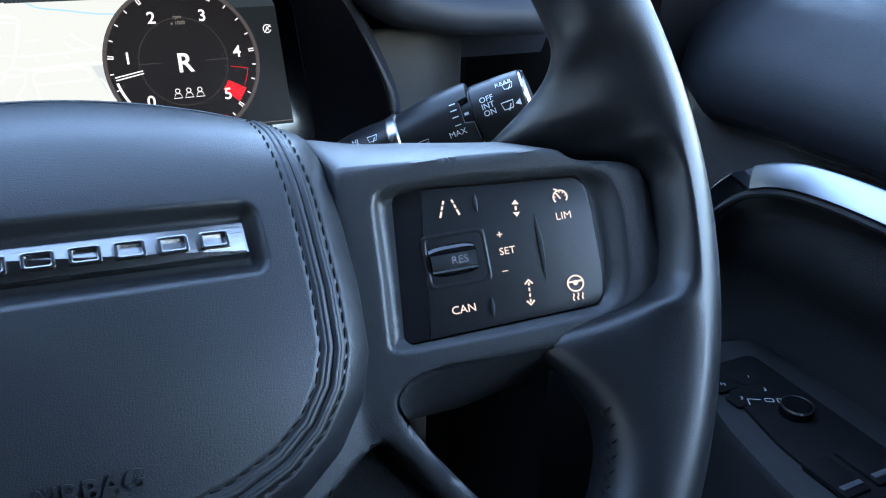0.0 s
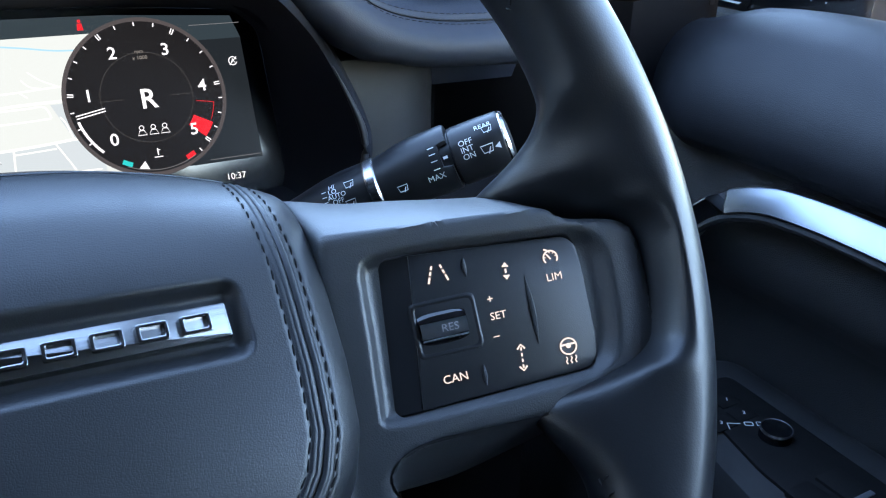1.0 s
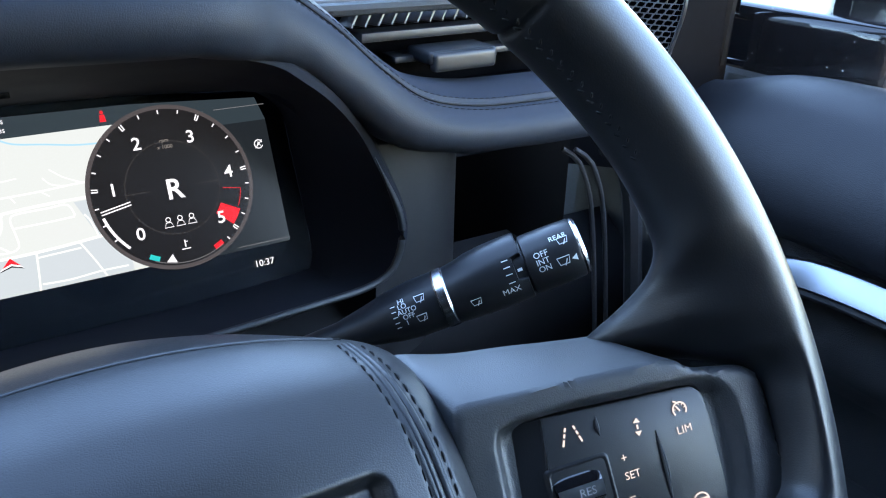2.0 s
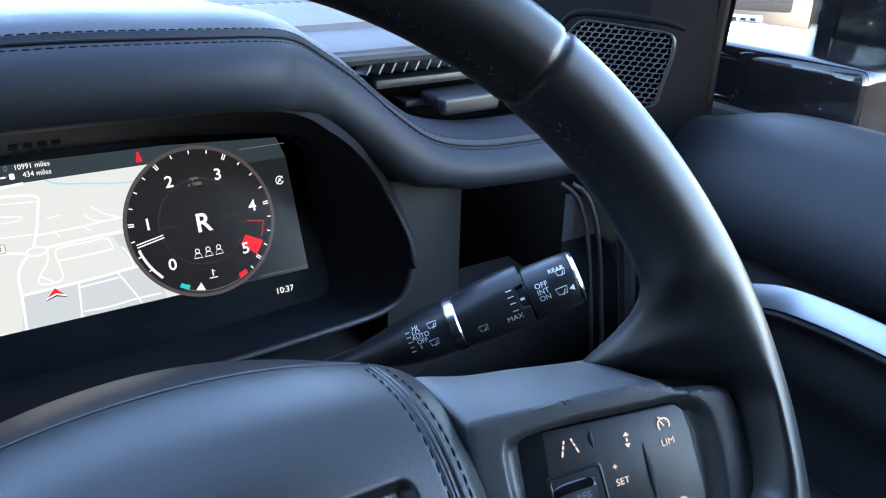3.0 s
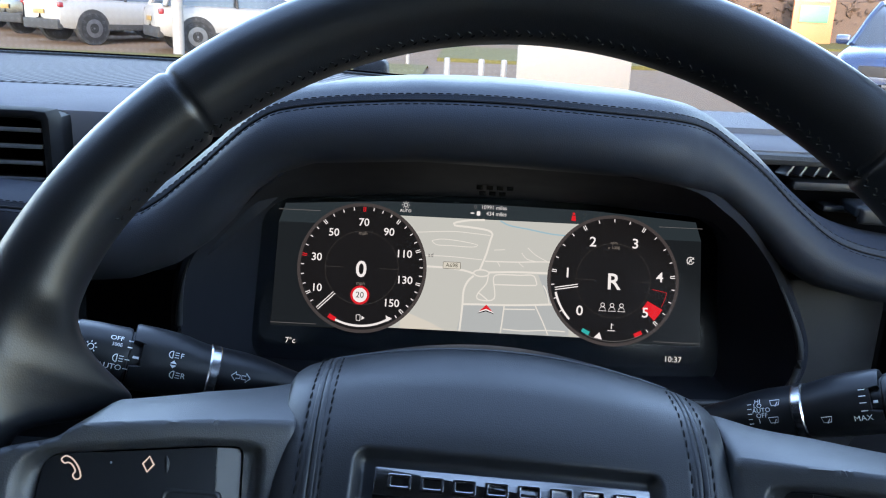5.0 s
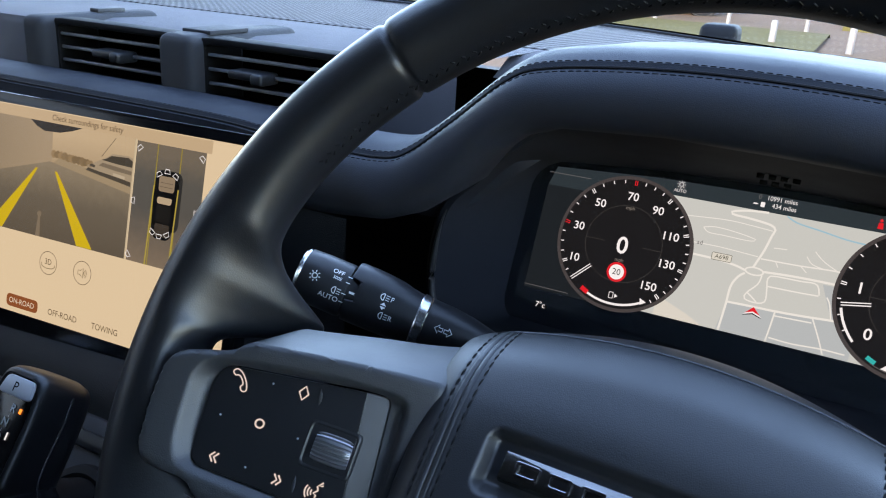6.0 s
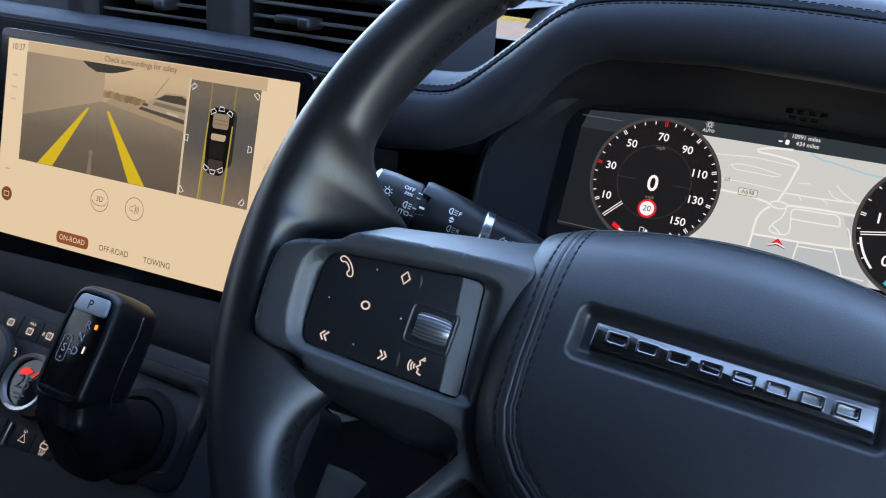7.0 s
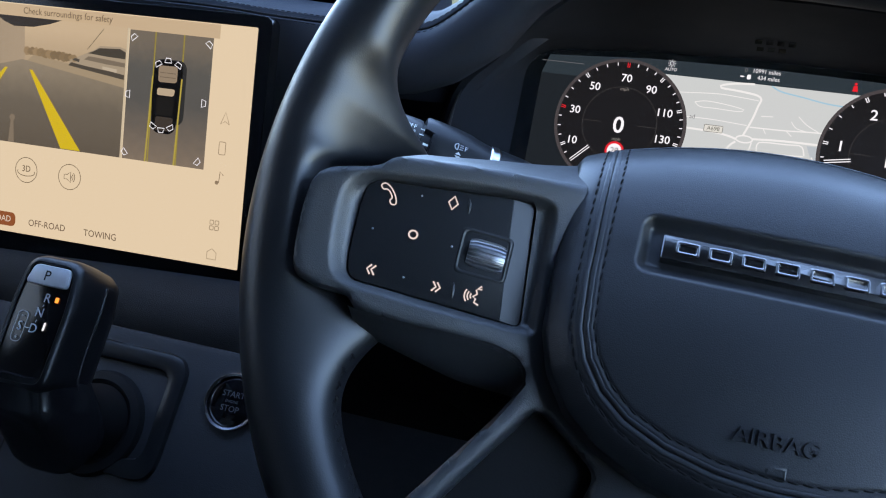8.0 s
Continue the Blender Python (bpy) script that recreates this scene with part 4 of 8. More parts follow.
for i in range(3):
    for k in range(4):
        if (i, k) in ((0, 0), (2, 3)):
            continue
        part("speaker_slot", box(0.0042, 0.0008, 0.0026, 0.0006, (-0.0095 + k * 0.0062 + i * 0.0018, -0.030 + 0.004 * i, 1.3195 - i * 0.0042)), DEEP, cluster)

# Near black: shade of vents and grille holes put in colour; also glass border.
RECESS = material("matt black shade and border", (0.003, 0.003, 0.0035), 1.0, spec=0.0)
VENT = material("satin grey vent plastic", (0.085, 0.088, 0.096), 0.36, spec=0.6, grain=0.2, scale=1500)
SCREEN_DARK = material("dark lit screen", (0.010, 0.012, 0.015), 0.12, var=0.0)
glass_bm = slab(rounded(GLASS, 0.012, 5), -0.004, 0.0, 0.0006)
panel = part("display", glass_bm, SCREEN_DARK, cluster, "dark glossy screen", m=FACE)


def lit(name, color, strength):
    return material(name, color, emit=strength)


D_NAVY, D_MAP, D_MAP2, D_ROAD = lit("lit slate blue", (0.035, 0.052, 0.062), 0.7), lit("lit map ground", (0.66, 0.70, 0.66), 0.85), lit("lit map block", (0.53, 0.59, 0.60), 0.85), lit("lit map road", (0.88, 0.89, 0.83), 0.9)
D_BLACK, D_WHITE, D_GREY, D_RED = lit("lit dial black", (0.018, 0.0172, 0.0185), 0.6), lit("lit white", (1, 1, 1), 0.9), lit("lit grey", (0.28, 0.28, 0.28), 0.6), lit("lit red", (0.9, 0.02, 0.03), 0.85)
D_TEAL, D_RING, D_BLUE = lit("lit teal", (0.02, 0.55, 0.52), 0.8), lit("lit dial ring", (0.085, 0.075, 0.075), 0.75), lit("lit river blue", (0.35, 0.62, 0.75), 0.85)


def show(name, bm, mat, z, label=""):
    moved(bm, Matrix.Translation((0, 0, z)))
    return part(name, bm, mat, panel, label, smooth=False)


show("screen_band", flat([(-0.141, 0.030), (0.141, 0.030), (0.137, 0.0425), (0.07, 0.0468), (0, 0.0480), (-0.07, 0.0468), (-0.137, 0.0425)]), D_NAVY, 0.0003, "slate band along the screen's top")
for s in (1, -1):
    show("screen_side", flat([(s * 0.10, -0.0395), (s * 0.1425, -0.0395), (s * 0.141, 0.030), (s * 0.10, 0.030)][::s]), lit("lit side slate", (0.020, 0.026, 0.031), 0.6), 0.0002, "dark slate side field")
    show("screen_line", stroke([(s * 0.143, -0.0376), (s * 0.112, -0.0376)], 0.0003), D_GREY, 0.0004)
    show("screen_line", stroke([(s * 0.1415, 0.0384), (s * 0.113, 0.0384)], 0.0003), D_GREY, 0.0005)
show("map_ground", flat([(-0.075, -0.0374), (0.075, -0.0374), (0.075, 0.0377), (-0.075, 0.0377)]), D_MAP, 0.0004, "pale lit map")
for blk in ([(-0.0148, -0.0194), (-0.0180, -0.0374), (0.0109, -0.0374), (0.0127, -0.0191)], [(0.0135, -0.0191), (0.0116, -0.0374), (0.0560, -0.0374), (0.0559, -0.0178), (0.0426, -0.0174)], [(0.0344, 0.0025), (0.0427, -0.0167), (0.0560, -0.0177), (0.0560, 0.0029)]):
    show("map_block", flat(blk), D_MAP2, 0.0006)
show("map_block", flat([(-0.056, -0.0250), (-0.056, -0.0374), (-0.0259, -0.0374), (-0.0360, -0.0325)]), lit("lit map cream", (0.80, 0.79, 0.70), 0.85), 0.00055)
WIDE_ROADS = [[(-0.0162, -0.0374), (-0.0150, -0.0212), (-0.0146, -0.0103), (-0.0120, -0.0038), (-0.0084, -0.0002)], [(-0.0045, 0.0042), (-0.0006, 0.0151), (0.0016, 0.0240), (0.0028, 0.0283), (0.0004, 0.0303), (-0.0047, 0.0313), (-0.0138, 0.0322), (-0.0224, 0.0328), (-0.0228, 0.0345), (-0.0137, 0.0366), (-0.0027, 0.0374)],
              [(0.0010, 0.0025), (0.0188, 0.0036), (0.0413, 0.0039), (0.0560, 0.0036)], [(-0.0560, 0.0045), (-0.0413, 0.0046), (-0.0252, 0.0042), (-0.0144, 0.0029), (-0.0085, 0.0013)], [(-0.0150, -0.0194), (-0.0038, -0.0190), (0.0109, -0.0187), (0.0257, -0.0180), (0.0427, -0.0167), (0.0520, -0.0160)]]
SIDE_ROADS = [[(0.0013, 0.0003), (0.0001, -0.0052), (-0.0048, -0.0113), (-0.0058, -0.0149), (-0.0019, -0.0162), (0.0036, -0.0160), (0.0062, -0.0138), (0.0056, -0.0071), (0.0048, -0.0009), (0.0076, 0.0013), (0.0224, 0.0017), (0.0312, 0.0018), (0.0338, -0.0041)], [(-0.0048, -0.0113), (-0.0019, -0.0132), (0.0014, -0.0158)], [(0.0056, -0.0053), (0.0223, -0.0050), (0.0335, -0.0045)],
              [(0.0127, -0.0191), (0.0118, -0.0294), (0.0109, -0.0374)], [(0.0332, -0.0179), (0.0386, -0.0284), (0.0425, -0.0371)], [(0.0124, -0.0345), (0.0254, -0.0350), (0.0404, -0.0340), (0.0536, -0.0341)], [(0.0127, -0.0213), (0.0332, -0.0205)], [(0.0427, -0.0167), (0.0402, -0.0080), (0.0380, -0.0043)], [(-0.0014, 0.0099), (0.0189, 0.0103), (0.0395, 0.0114), (0.0547, 0.0107)]]
LANES = [[(-0.0560, 0.0268), (-0.0463, 0.0272), (-0.0248, 0.0287), (-0.0102, 0.0281), (0.0015, 0.0272)], [(-0.0375, 0.0219), (-0.0303, 0.0233), (-0.0176, 0.0224), (-0.0067, 0.0204), (-0.0104, 0.0189), (-0.0249, 0.0192), (-0.0339, 0.0193), (-0.0375, 0.0219)], [(-0.0412, 0.0118), (-0.0251, 0.0119), (-0.0033, 0.0107)], [(0.0042, 0.0176), (0.0116, 0.0182)],
         [(0.0266, 0.0202), (0.0321, 0.0156), (0.0396, 0.0118)], [(0.0228, 0.0165), (0.0264, 0.0127), (0.0330, 0.0112)], [(0.0070, 0.0098), (0.0088, 0.0068)], [(0.0208, 0.0102), (0.0244, 0.0072)]]
for i, (r, w) in enumerate([(r, 0.0013) for r in WIDE_ROADS] + [(r, 0.0008) for r in SIDE_ROADS] + [(r, 0.0005) for r in LANES]):
    show("map_road", stroke([(p.x, p.y) for p in spline([(*q, 0) for q in r], 40)], w), D_ROAD, 0.0007 + 0.00001 * i)
show("map_roundabout", stroke([(-0.0034 + 0.0051 * math.cos(a * math.tau / 30), 0.0018 + 0.0022 * math.sin(a * math.tau / 30)) for a in range(30)], 0.0009, closed=True), D_ROAD, 0.00095)
show("map_river", stroke([(p.x, p.y) for p in spline([(0.0076, 0.0374, 0), (0.0138, 0.0345, 0), (0.0269, 0.0325, 0), (0.0419, 0.0301, 0), (0.0560, 0.0294, 0)], 24)], 0.0008), D_BLUE, 0.0010)
show("road_label", flat(rect(0.0116, 0.0044, 0.0005, -0.0233, 0.0060, 2)), lit("lit label ground", (0.80, 0.80, 0.70), 0.85), 0.0010)
show("road_label", joined(stroke(rect(0.0116, 0.0044, 0.0005, -0.0233, 0.0060, 2), 0.0003, closed=True), words("A698", 0.0027, -0.0233, 0.0060)), lit("lit label ink", (0.16, 0.16, 0.11), 0.6), 0.0011)
show("map_word", words("ad", 0.0028, -0.0376, 0.0122), lit("lit map ink", (0.25, 0.25, 0.25), 0.6), 0.0010)
show("position_arrow", flat([(0.0009, -0.0200), (0.0063, -0.0250), (0.0009, -0.0234), (-0.0047, -0.0250)]), lit("lit dark outline", (0.05, 0.05, 0.05), 0.5), 0.00115)
show("position_arrow", flat([(0.0009, -0.0200), (0.0063, -0.0245), (0.0009, -0.0226), (-0.0047, -0.0245)]), D_WHITE, 0.0012)
show("position_arrow", flat([(0.0009, -0.0189), (0.0051, -0.0233), (0.0009, -0.0217), (-0.0034, -0.0233)]), D_RED, 0.0013, "red position arrow")


def polar(cx, cy, r, deg):
    return (cx + r * math.cos(radians(deg)), cy + r * math.sin(radians(deg)))


MPH = [(0, 225), (10, 207), (30, 169.5), (50, 131), (70, 90), (90, 54), (110, 19), (130, -13.5), (150, -45), (155, -52)]
REV = [(0, 226), (1, 173), (2, 120), (3, 61), (4, 6), (5, -43), (5.4, -60)]


def dial(cx, cy, kind):
    name = "speedometer" if kind == "speed" else "rev_counter"
    face = show(name, disc(cx, cy, 0.0434, 0, 90), D_RING, 0.0014, "round dial with white figures")
    show("dial_face", disc(cx, cy, 0.0412, 0, 90), D_BLACK, 0.0016)
    show("dial_ring", stroke(arc(cx, cy, 0.0245, 0, 360, 60), 0.0003), lit("lit faint ring", (0.09, 0.085, 0.08), 0.6), 0.0018)
    for s in (-1, 1):
        show("dial_line", stroke([polar(cx, cy, 0.0246, 0 if s > 0 else 180), polar(cx, cy, 0.0120, 0 if s > 0 else 180)], 0.0003), lit("lit faint line", (0.09, 0.085, 0.08), 0.6), 0.0018)
    steps = [(v, v in (10, 30, 50, 70, 90, 110, 130, 150)) for v in range(5, 156, 5)] if kind == "speed" else [(v / 4, v % 4 == 0) for v in range(1, 22)]
    for v, major in steps:
        a = lerp_table(v, MPH if kind == "speed" else REV)
        red = kind == "speed" and v in (30, 70)
        if major:
            p0, p1 = Vector(polar(cx, cy, 0.0408, a)), Vector(polar(cx, cy, 0.0378, a))
            side = Vector((-(p1 - p0).y, (p1 - p0).x)).normalized() * 0.00065
            show("tick", joined(stroke([p0 + side, p1 + side * 0.9, p1 - side * 0.9, p0 - side], 0.0006)), D_RED if red else D_WHITE, 0.0019)
        else:
            show("tick", stroke([polar(cx, cy, 0.0408, a), polar(cx, cy, 0.0388, a)], 0.0006), D_WHITE, 0.0019)
    return face


GA, GB = (-0.0833, 0.0014), (0.0837, 0.0012)
dial(*GA, "speed"), dial(*GB, "rev")
for txt, x, y in (("10", -0.1127, -0.0133), ("30", -0.1138, 0.0072), ("50", -0.1031, 0.0241), ("70", -0.0833, 0.0317), ("90", -0.0662, 0.0260), ("110", -0.0555, 0.0118), ("130", -0.0543, -0.0056), ("150", -0.0623, -0.0213)):
    show("figure", words(txt, 0.0052, x, y, bold=0.010, wide=1.02), D_WHITE, 0.0020)
for txt, x, y in (("0", 0.0625, -0.0199), ("1", 0.0536, 0.0047), ("2", 0.0695, 0.0260), ("3", 0.0975, 0.0260), ("4", 0.1143, 0.0046), ("5", 0.1056, -0.0192)):
    show("figure", words(txt, 0.0066, x, y, bold=0.012, wide=1.05), D_WHITE, 0.0020)
show("figure", words("0", 0.0110, -0.0835, 0.0, bold=0.014), D_WHITE, 0.0020)
show("figure", words("R", 0.0108, 0.0840, 0.0, bold=0.016), D_WHITE, 0.0020)
for txt, x, y, s in (("mph", -0.0835, 0.0245, 0.0024), ("mph", -0.0835, -0.0090, 0.0024), ("rpm", 0.0835, 0.0262, 0.0021), ("x 1000", 0.0835, 0.0228, 0.0021)):
    show("unit", words(txt, s, x, y), lit("lit unit grey", (0.35, 0.32, 0.28), 0.6), 0.0020)
show("limit_sign", disc(-0.0835, -0.0168, 0.0063), D_RED, 0.0020, "red ringed speed limit sign")
show("limit_sign", disc(-0.0835, -0.0168, 0.0048), D_WHITE, 0.0021)
show("figure", words("20", 0.0040, -0.0835, -0.0168), lit("lit black ink", (0.02, 0.02, 0.02), 0.5), 0.0022)


def needle(c, deg, r0, r1):
    a, b = Vector(polar(*c, r0, deg)), Vector(polar(*c, r1, deg))
    s = Vector((-(b - a).y, (b - a).x)).normalized() * 0.00075
    show("needle", joined(stroke([a + s, b + s], 0.0006), stroke([a - s, b - s], 0.0006)), D_WHITE, 0.0023, "slim white needle")


needle(GA, 225, 0.0245, 0.0400), needle(GB, 190.5, 0.0233, 0.0388)
for c, a0, a1 in ((GA, 241, 303), (GB, 194, 224)):
    show("gauge_bar", stroke([polar(*c, 0.0386, a0 + (a1 - a0) * i / 20) for i in range(21)], 0.0014), D_WHITE, 0.0022)
show("gauge_mark", stroke([polar(*GA, 0.0384, a) for a in (238, 242, 246)], 0.0030), D_RED, 0.0023)
show("gauge_mark", flat([polar(*GA, 0.0356, 300), polar(*GA, 0.0396, 298), polar(*GA, 0.0396, 304)]), D_WHITE, 0.0024)
show("gauge_mark", stroke([polar(*GB, 0.0384, a) for a in (240, 244, 248)], 0.0026), D_TEAL, 0.0023)
show("gauge_mark", stroke([polar(*GB, 0.0386, a) for a in (293, 297, 301)], 0.0026), D_RED, 0.0023)
show("gauge_mark", flat([polar(*GB, 0.0396, 253.5), polar(*GB, 0.0396, 261.5), polar(*GB, 0.0352, 257.5)]), D_WHITE, 0.0024)
show("gauge_mark", stroke(arc(*GB, 0.0400, 245, 300, 20), 0.0003), D_GREY, 0.0022)
redz = [polar(*GB, 0.0375, a) for a in (-42, -35, -28)] + [polar(*GB, 0.0262, a) for a in (-28, -35, -42)]
show("red_zone", flat(redz[::-1]), D_RED, 0.00195, "red zone of the dial")
show("red_zone", joined(stroke(arc(*GB, 0.0360, -26, -10, 10), 0.0003), stroke([polar(*GB, 0.0360, -10), polar(*GB, 0.0262, -10)], 0.0003)), D_RED, 0.0020)
for i in range(3):
    x = 0.0775 + i * 0.0062
    show("seat_symbol", joined(stroke(arc(x, -0.0150, 0.0012, 0, 360, 14), 0.0004), stroke([(x - 0.0012, -0.0165), (x - 0.0024, -0.0190), (x + 0.0024, -0.0190), (x + 0.0012, -0.0165)], 0.0004, closed=True)), D_WHITE, 0.0020)
show("coolant_symbol", joined(stroke([(0.0838, -0.0270), (0.0838, -0.0308)], 0.0006), stroke([(0.0838, -0.0280), (0.0853, -0.0280)], 0.0004), stroke([(0.0815, -0.0318), (0.0862, -0.0318)], 0.0005)), D_WHITE, 0.0020)
show("fuel_symbol", joined(stroke(rect(0.0026, 0.0038, 0.0003, -0.0838, -0.0318, 1), 0.0004, closed=True), flat([(-0.0815, -0.0332), (-0.0795, -0.0318), (-0.0815, -0.0304)])), D_WHITE, 0.0020)
show("readout", words("10991 miles", 0.0028, 0.0030, 0.0458, wide=0.92), D_WHITE, 0.0010)
show("readout", words("0", 0.0028, -0.0094, 0.0458), D_GREY, 0.0010)
show("readout", words("434 miles", 0.0028, 0.0048, 0.0416, wide=0.92), D_WHITE, 0.0010)
show("range_symbol", joined(flat(rect(0.0024, 0.0030, 0.0004, -0.0072, 0.0416, 1)), flat([(-0.0112, 0.0410), (-0.0112, 0.0422), (-0.0096, 0.0416)]), stroke([(-0.0125, 0.0416), (-0.0110, 0.0416)], 0.0008)), D_WHITE, 0.0010)
show("readout", words("10:37", 0.0038, 0.1249, -0.0488), D_WHITE, 0.0010)
show("readout", words("7°c", 0.0038, -0.1285, -0.0493), D_WHITE, 0.0010)
show("lamp_symbol", joined(stroke(arc(-0.0560, 0.0450, 0.0012, 0, 360, 14), 0.0004), *[stroke([polar(-0.0560, 0.0450, 0.0018, a), polar(-0.0560, 0.0450, 0.0026, a)], 0.0004) for a in range(0, 360, 45)], words("AUTO", 0.0020, -0.0560, 0.0410)), D_WHITE, 0.0010)
show("belt_symbol", joined(disc(0.0562, 0.0444, 0.0009, 0, 12), flat([(0.0546, 0.0396), (0.0578, 0.0396), (0.0573, 0.0432), (0.0551, 0.0432)])), D_RED, 0.0010, "red seat belt warning")
show("stop_start_symbol", joined(stroke(arc(0.1343, 0.0169, 0.0023, 20, 340, 24), 0.0005), words("A", 0.0026, 0.1343, 0.0169), stroke([(0.1323, 0.0147), (0.1365, 0.0191)], 0.0004)), D_WHITE, 0.0010)


# ---- dashboard body, deck, vents ----
def sheet(pts, th, mat, name, parent, label=""):
    bm = bmesh.new()
    bm.faces.new([bm.verts.new(p) for p in pts])
    bmesh.ops.solidify(bm, geom=bm.faces, thickness=th)
    return part(name, bm, mat, parent, label, smooth=False)


MESH_DECK = bpy.data.materials.new("woven deck mesh")
MESH_DECK.use_nodes = True
mt = MESH_DECK.node_tree
mb = mt.nodes["Principled BSDF"]
mb.inputs["Base Color"].default_value, mb.inputs["Roughness"].default_value, mb.inputs["Specular IOR Level"].default_value = (0.045, 0.047, 0.052, 1), 0.9, 0.1
tc, mpg, wv, wv2, mlt, bmp = (mt.nodes.new(k) for k in ("ShaderNodeTexCoord", "ShaderNodeMapping", "ShaderNodeTexWave", "ShaderNodeTexWave", "ShaderNodeMath", "ShaderNodeBump"))
wv.inputs["Scale"].default_value, wv2.inputs["Scale"].default_value, wv2.bands_direction, mlt.operation = 36.0, 36.0, "Y", "MULTIPLY"
mt.links.new(tc.outputs["Object"], wv.inputs["Vector"]), mt.links.new(tc.outputs["Object"], wv2.inputs["Vector"])
mt.links.new(wv.outputs["Fac"], mlt.inputs[0]), mt.links.new(wv2.outputs["Fac"], mlt.inputs[1])
mrr = mt.nodes.new("ShaderNodeMix")
mrr.data_type = "RGBA"
mrr.inputs["A"].default_value, mrr.inputs["B"].default_value = (0.028, 0.0265, 0.027, 1), (0.21, 0.196, 0.198, 1)
mt.links.new(mlt.outputs[0], mrr.inputs["Factor"]), mt.links.new(mrr.outputs["Result"], mb.inputs["Base Color"])
bmp.inputs["Distance"].default_value, bmp.inputs["Strength"].default_value = 0.001, 0.5
mt.links.new(mlt.outputs[0], bmp.inputs["Height"]), mt.links.new(bmp.outputs[0], mb.inputs["Normal"])

DECK = material("grey dash plastic", (0.125, 0.120, 0.125), 0.85, spec=0.08, grain=0.3, scale=1500, kind="leather")


bm = grid([[Vector((0.150 + 0.135 * i / 8, y + 0.02 * (i / 8) ** 3, z - 0.006 * (i / 8) ** 4)) for i in range(9)] for y, z in ((-0.036, 1.3425), (-0.036, 1.3475), (-0.030, 1.3490), (0.02, 1.3495), (0.022, 1.3530), (0.135, 1.3510))])
part("deck", flip(bm) if sum(f.normal.z for f in bm.faces) < 0 else bm, DECK, dash, "dark grey plastic dash top")
for x0, x1, fy in ((-1.10, -0.546, -0.045), (-0.546, -0.20, -0.018)):
    bm = grid([[Vector((x0 + (x1 - x0) * i / 8, y, z)) for i in range(9)] for y, z in ((fy, 1.262), (fy, 1.345), (fy + 0.002, 1.350), (fy + 0.015, 1.352), (0.135, 1.350))])
    part("deck", flip(bm) if sum(f.normal.z for f in bm.faces) < 0 else bm, DECK, dash, "dark grey plastic dash top")
bm = grid([[Vector((x, y, z)) for x in (-0.21, 0.0, 0.18)] for y, z in ((0.06, 1.335), (0.09, 1.350), (0.135, 1.350))])
part("deck", flip(bm) if sum(f.normal.z for f in bm.faces) < 0 else bm, DECK, dash, "dark grey plastic dash top")
FAR_EDGE = [(-1.10, 0.600, 1.3400), (-0.58, 0.595, 1.3400), (-0.30, 0.585, 1.3370), (-0.12, 0.570, 1.3310), (0.03, 0.545, 1.3250), (0.20, 0.470, 1.3170), (0.32, 0.390, 1.3150), (0.44, 0.300, 1.3150)]
EDGE_LINE = spline(FAR_EDGE, 40)
bm = grid([[Vector((p.x, 0.128, 1.3440)) for p in EDGE_LINE], [Vector((p.x, 0.134, 1.3510)) for p in EDGE_LINE]] + [[Vector((p.x, 0.136 + (p.y - 0.136) * f, 1.3515 + (p.z - 1.3515) * f)) for p in EDGE_LINE] for f in (0.02, 0.25, 0.5, 0.75, 1.0)] + [[p + Vector((0, 0.05, -0.05)) for p in EDGE_LINE]])
part("deck_mesh", flip(bm) if sum(f.normal.z for f in bm.faces) < 0 else bm, MESH_DECK, dash, "woven mesh panel on the dash top")
# black glass border along the foot of the windscreen, widest at the driver's corner
bm = grid([[p + Vector((0, -0.004 - (0.012 + 0.075 * smooth01(0.02, 0.30, p.x)) * f, 0.004 + 0.003 * f)) for p in EDGE_LINE] for f in (0.0, 0.5, 1.0)])
part("glass_border", flip(bm) if sum(f.normal.z for f in bm.faces) < 0 else bm, RECESS, dash, "black border at the foot of the windscreen")
# lower dash face, under the pad and behind the screen
rows = [[Vector((x, y, z)) for x in (-1.10, -0.80, -0.50, -0.215)] for y, z in ((-0.118, 1.272), (-0.118, 1.180), (-0.150, 1.165), (-0.174, 1.152), (-0.186, 1.140), (-0.188, 1.128), (-0.176, 1.112), (-0.150, 1.100))]
bm = grid(rows)
part("dash_face", bm if sum(f.normal.y for f in bm.faces) < 0 else flip(bm), material("soft black dash face", (0.008, 0.0085, 0.010), 0.55, grain=0.4, scale=1200, kind="leather", spec=0.25), dash, "soft black dash face with a rounded bolster")
# fascia beside the shroud, towards the door
BEND = spline([(0.180, -0.046, 0), (0.205, -0.045, 0), (0.224, -0.041, 0), (0.241, -0.031, 0), (0.255, -0.014, 0), (0.265, 0.014, 0), (0.270, 0.060, 0)], 28)
bm = grid([[Vector((p.x, p.y, z)) for p in BEND] for z in (1.272, 1.24, 1.20, 1.06)])
part("fascia_panel", bm if sum(f.normal.y for f in bm.faces) < 0 else flip(bm), material("grey fascia", (0.016, 0.0160, 0.0163), 0.55, grain=0.3, scale=1600), dash, "grey plastic fascia panel that curves away")
# Dash end recess darker than the fascia: its shade is put into colour.
bm = grid([[Vector((x, y, z)) for x, y in ((0.2698, 0.060), (0.292, 0.050), (0.31, 0.0), (0.335, -0.03))] for z in (1.272, 1.0, 0.80)])
part("fascia_recess", bm if sum(f.normal.y for f in bm.faces) < 0 else flip(bm), material("shaded fascia end", (0.010, 0.010, 0.0105), 0.7, spec=0.15), dash, "recess at the dash end, its shade put in the colour")
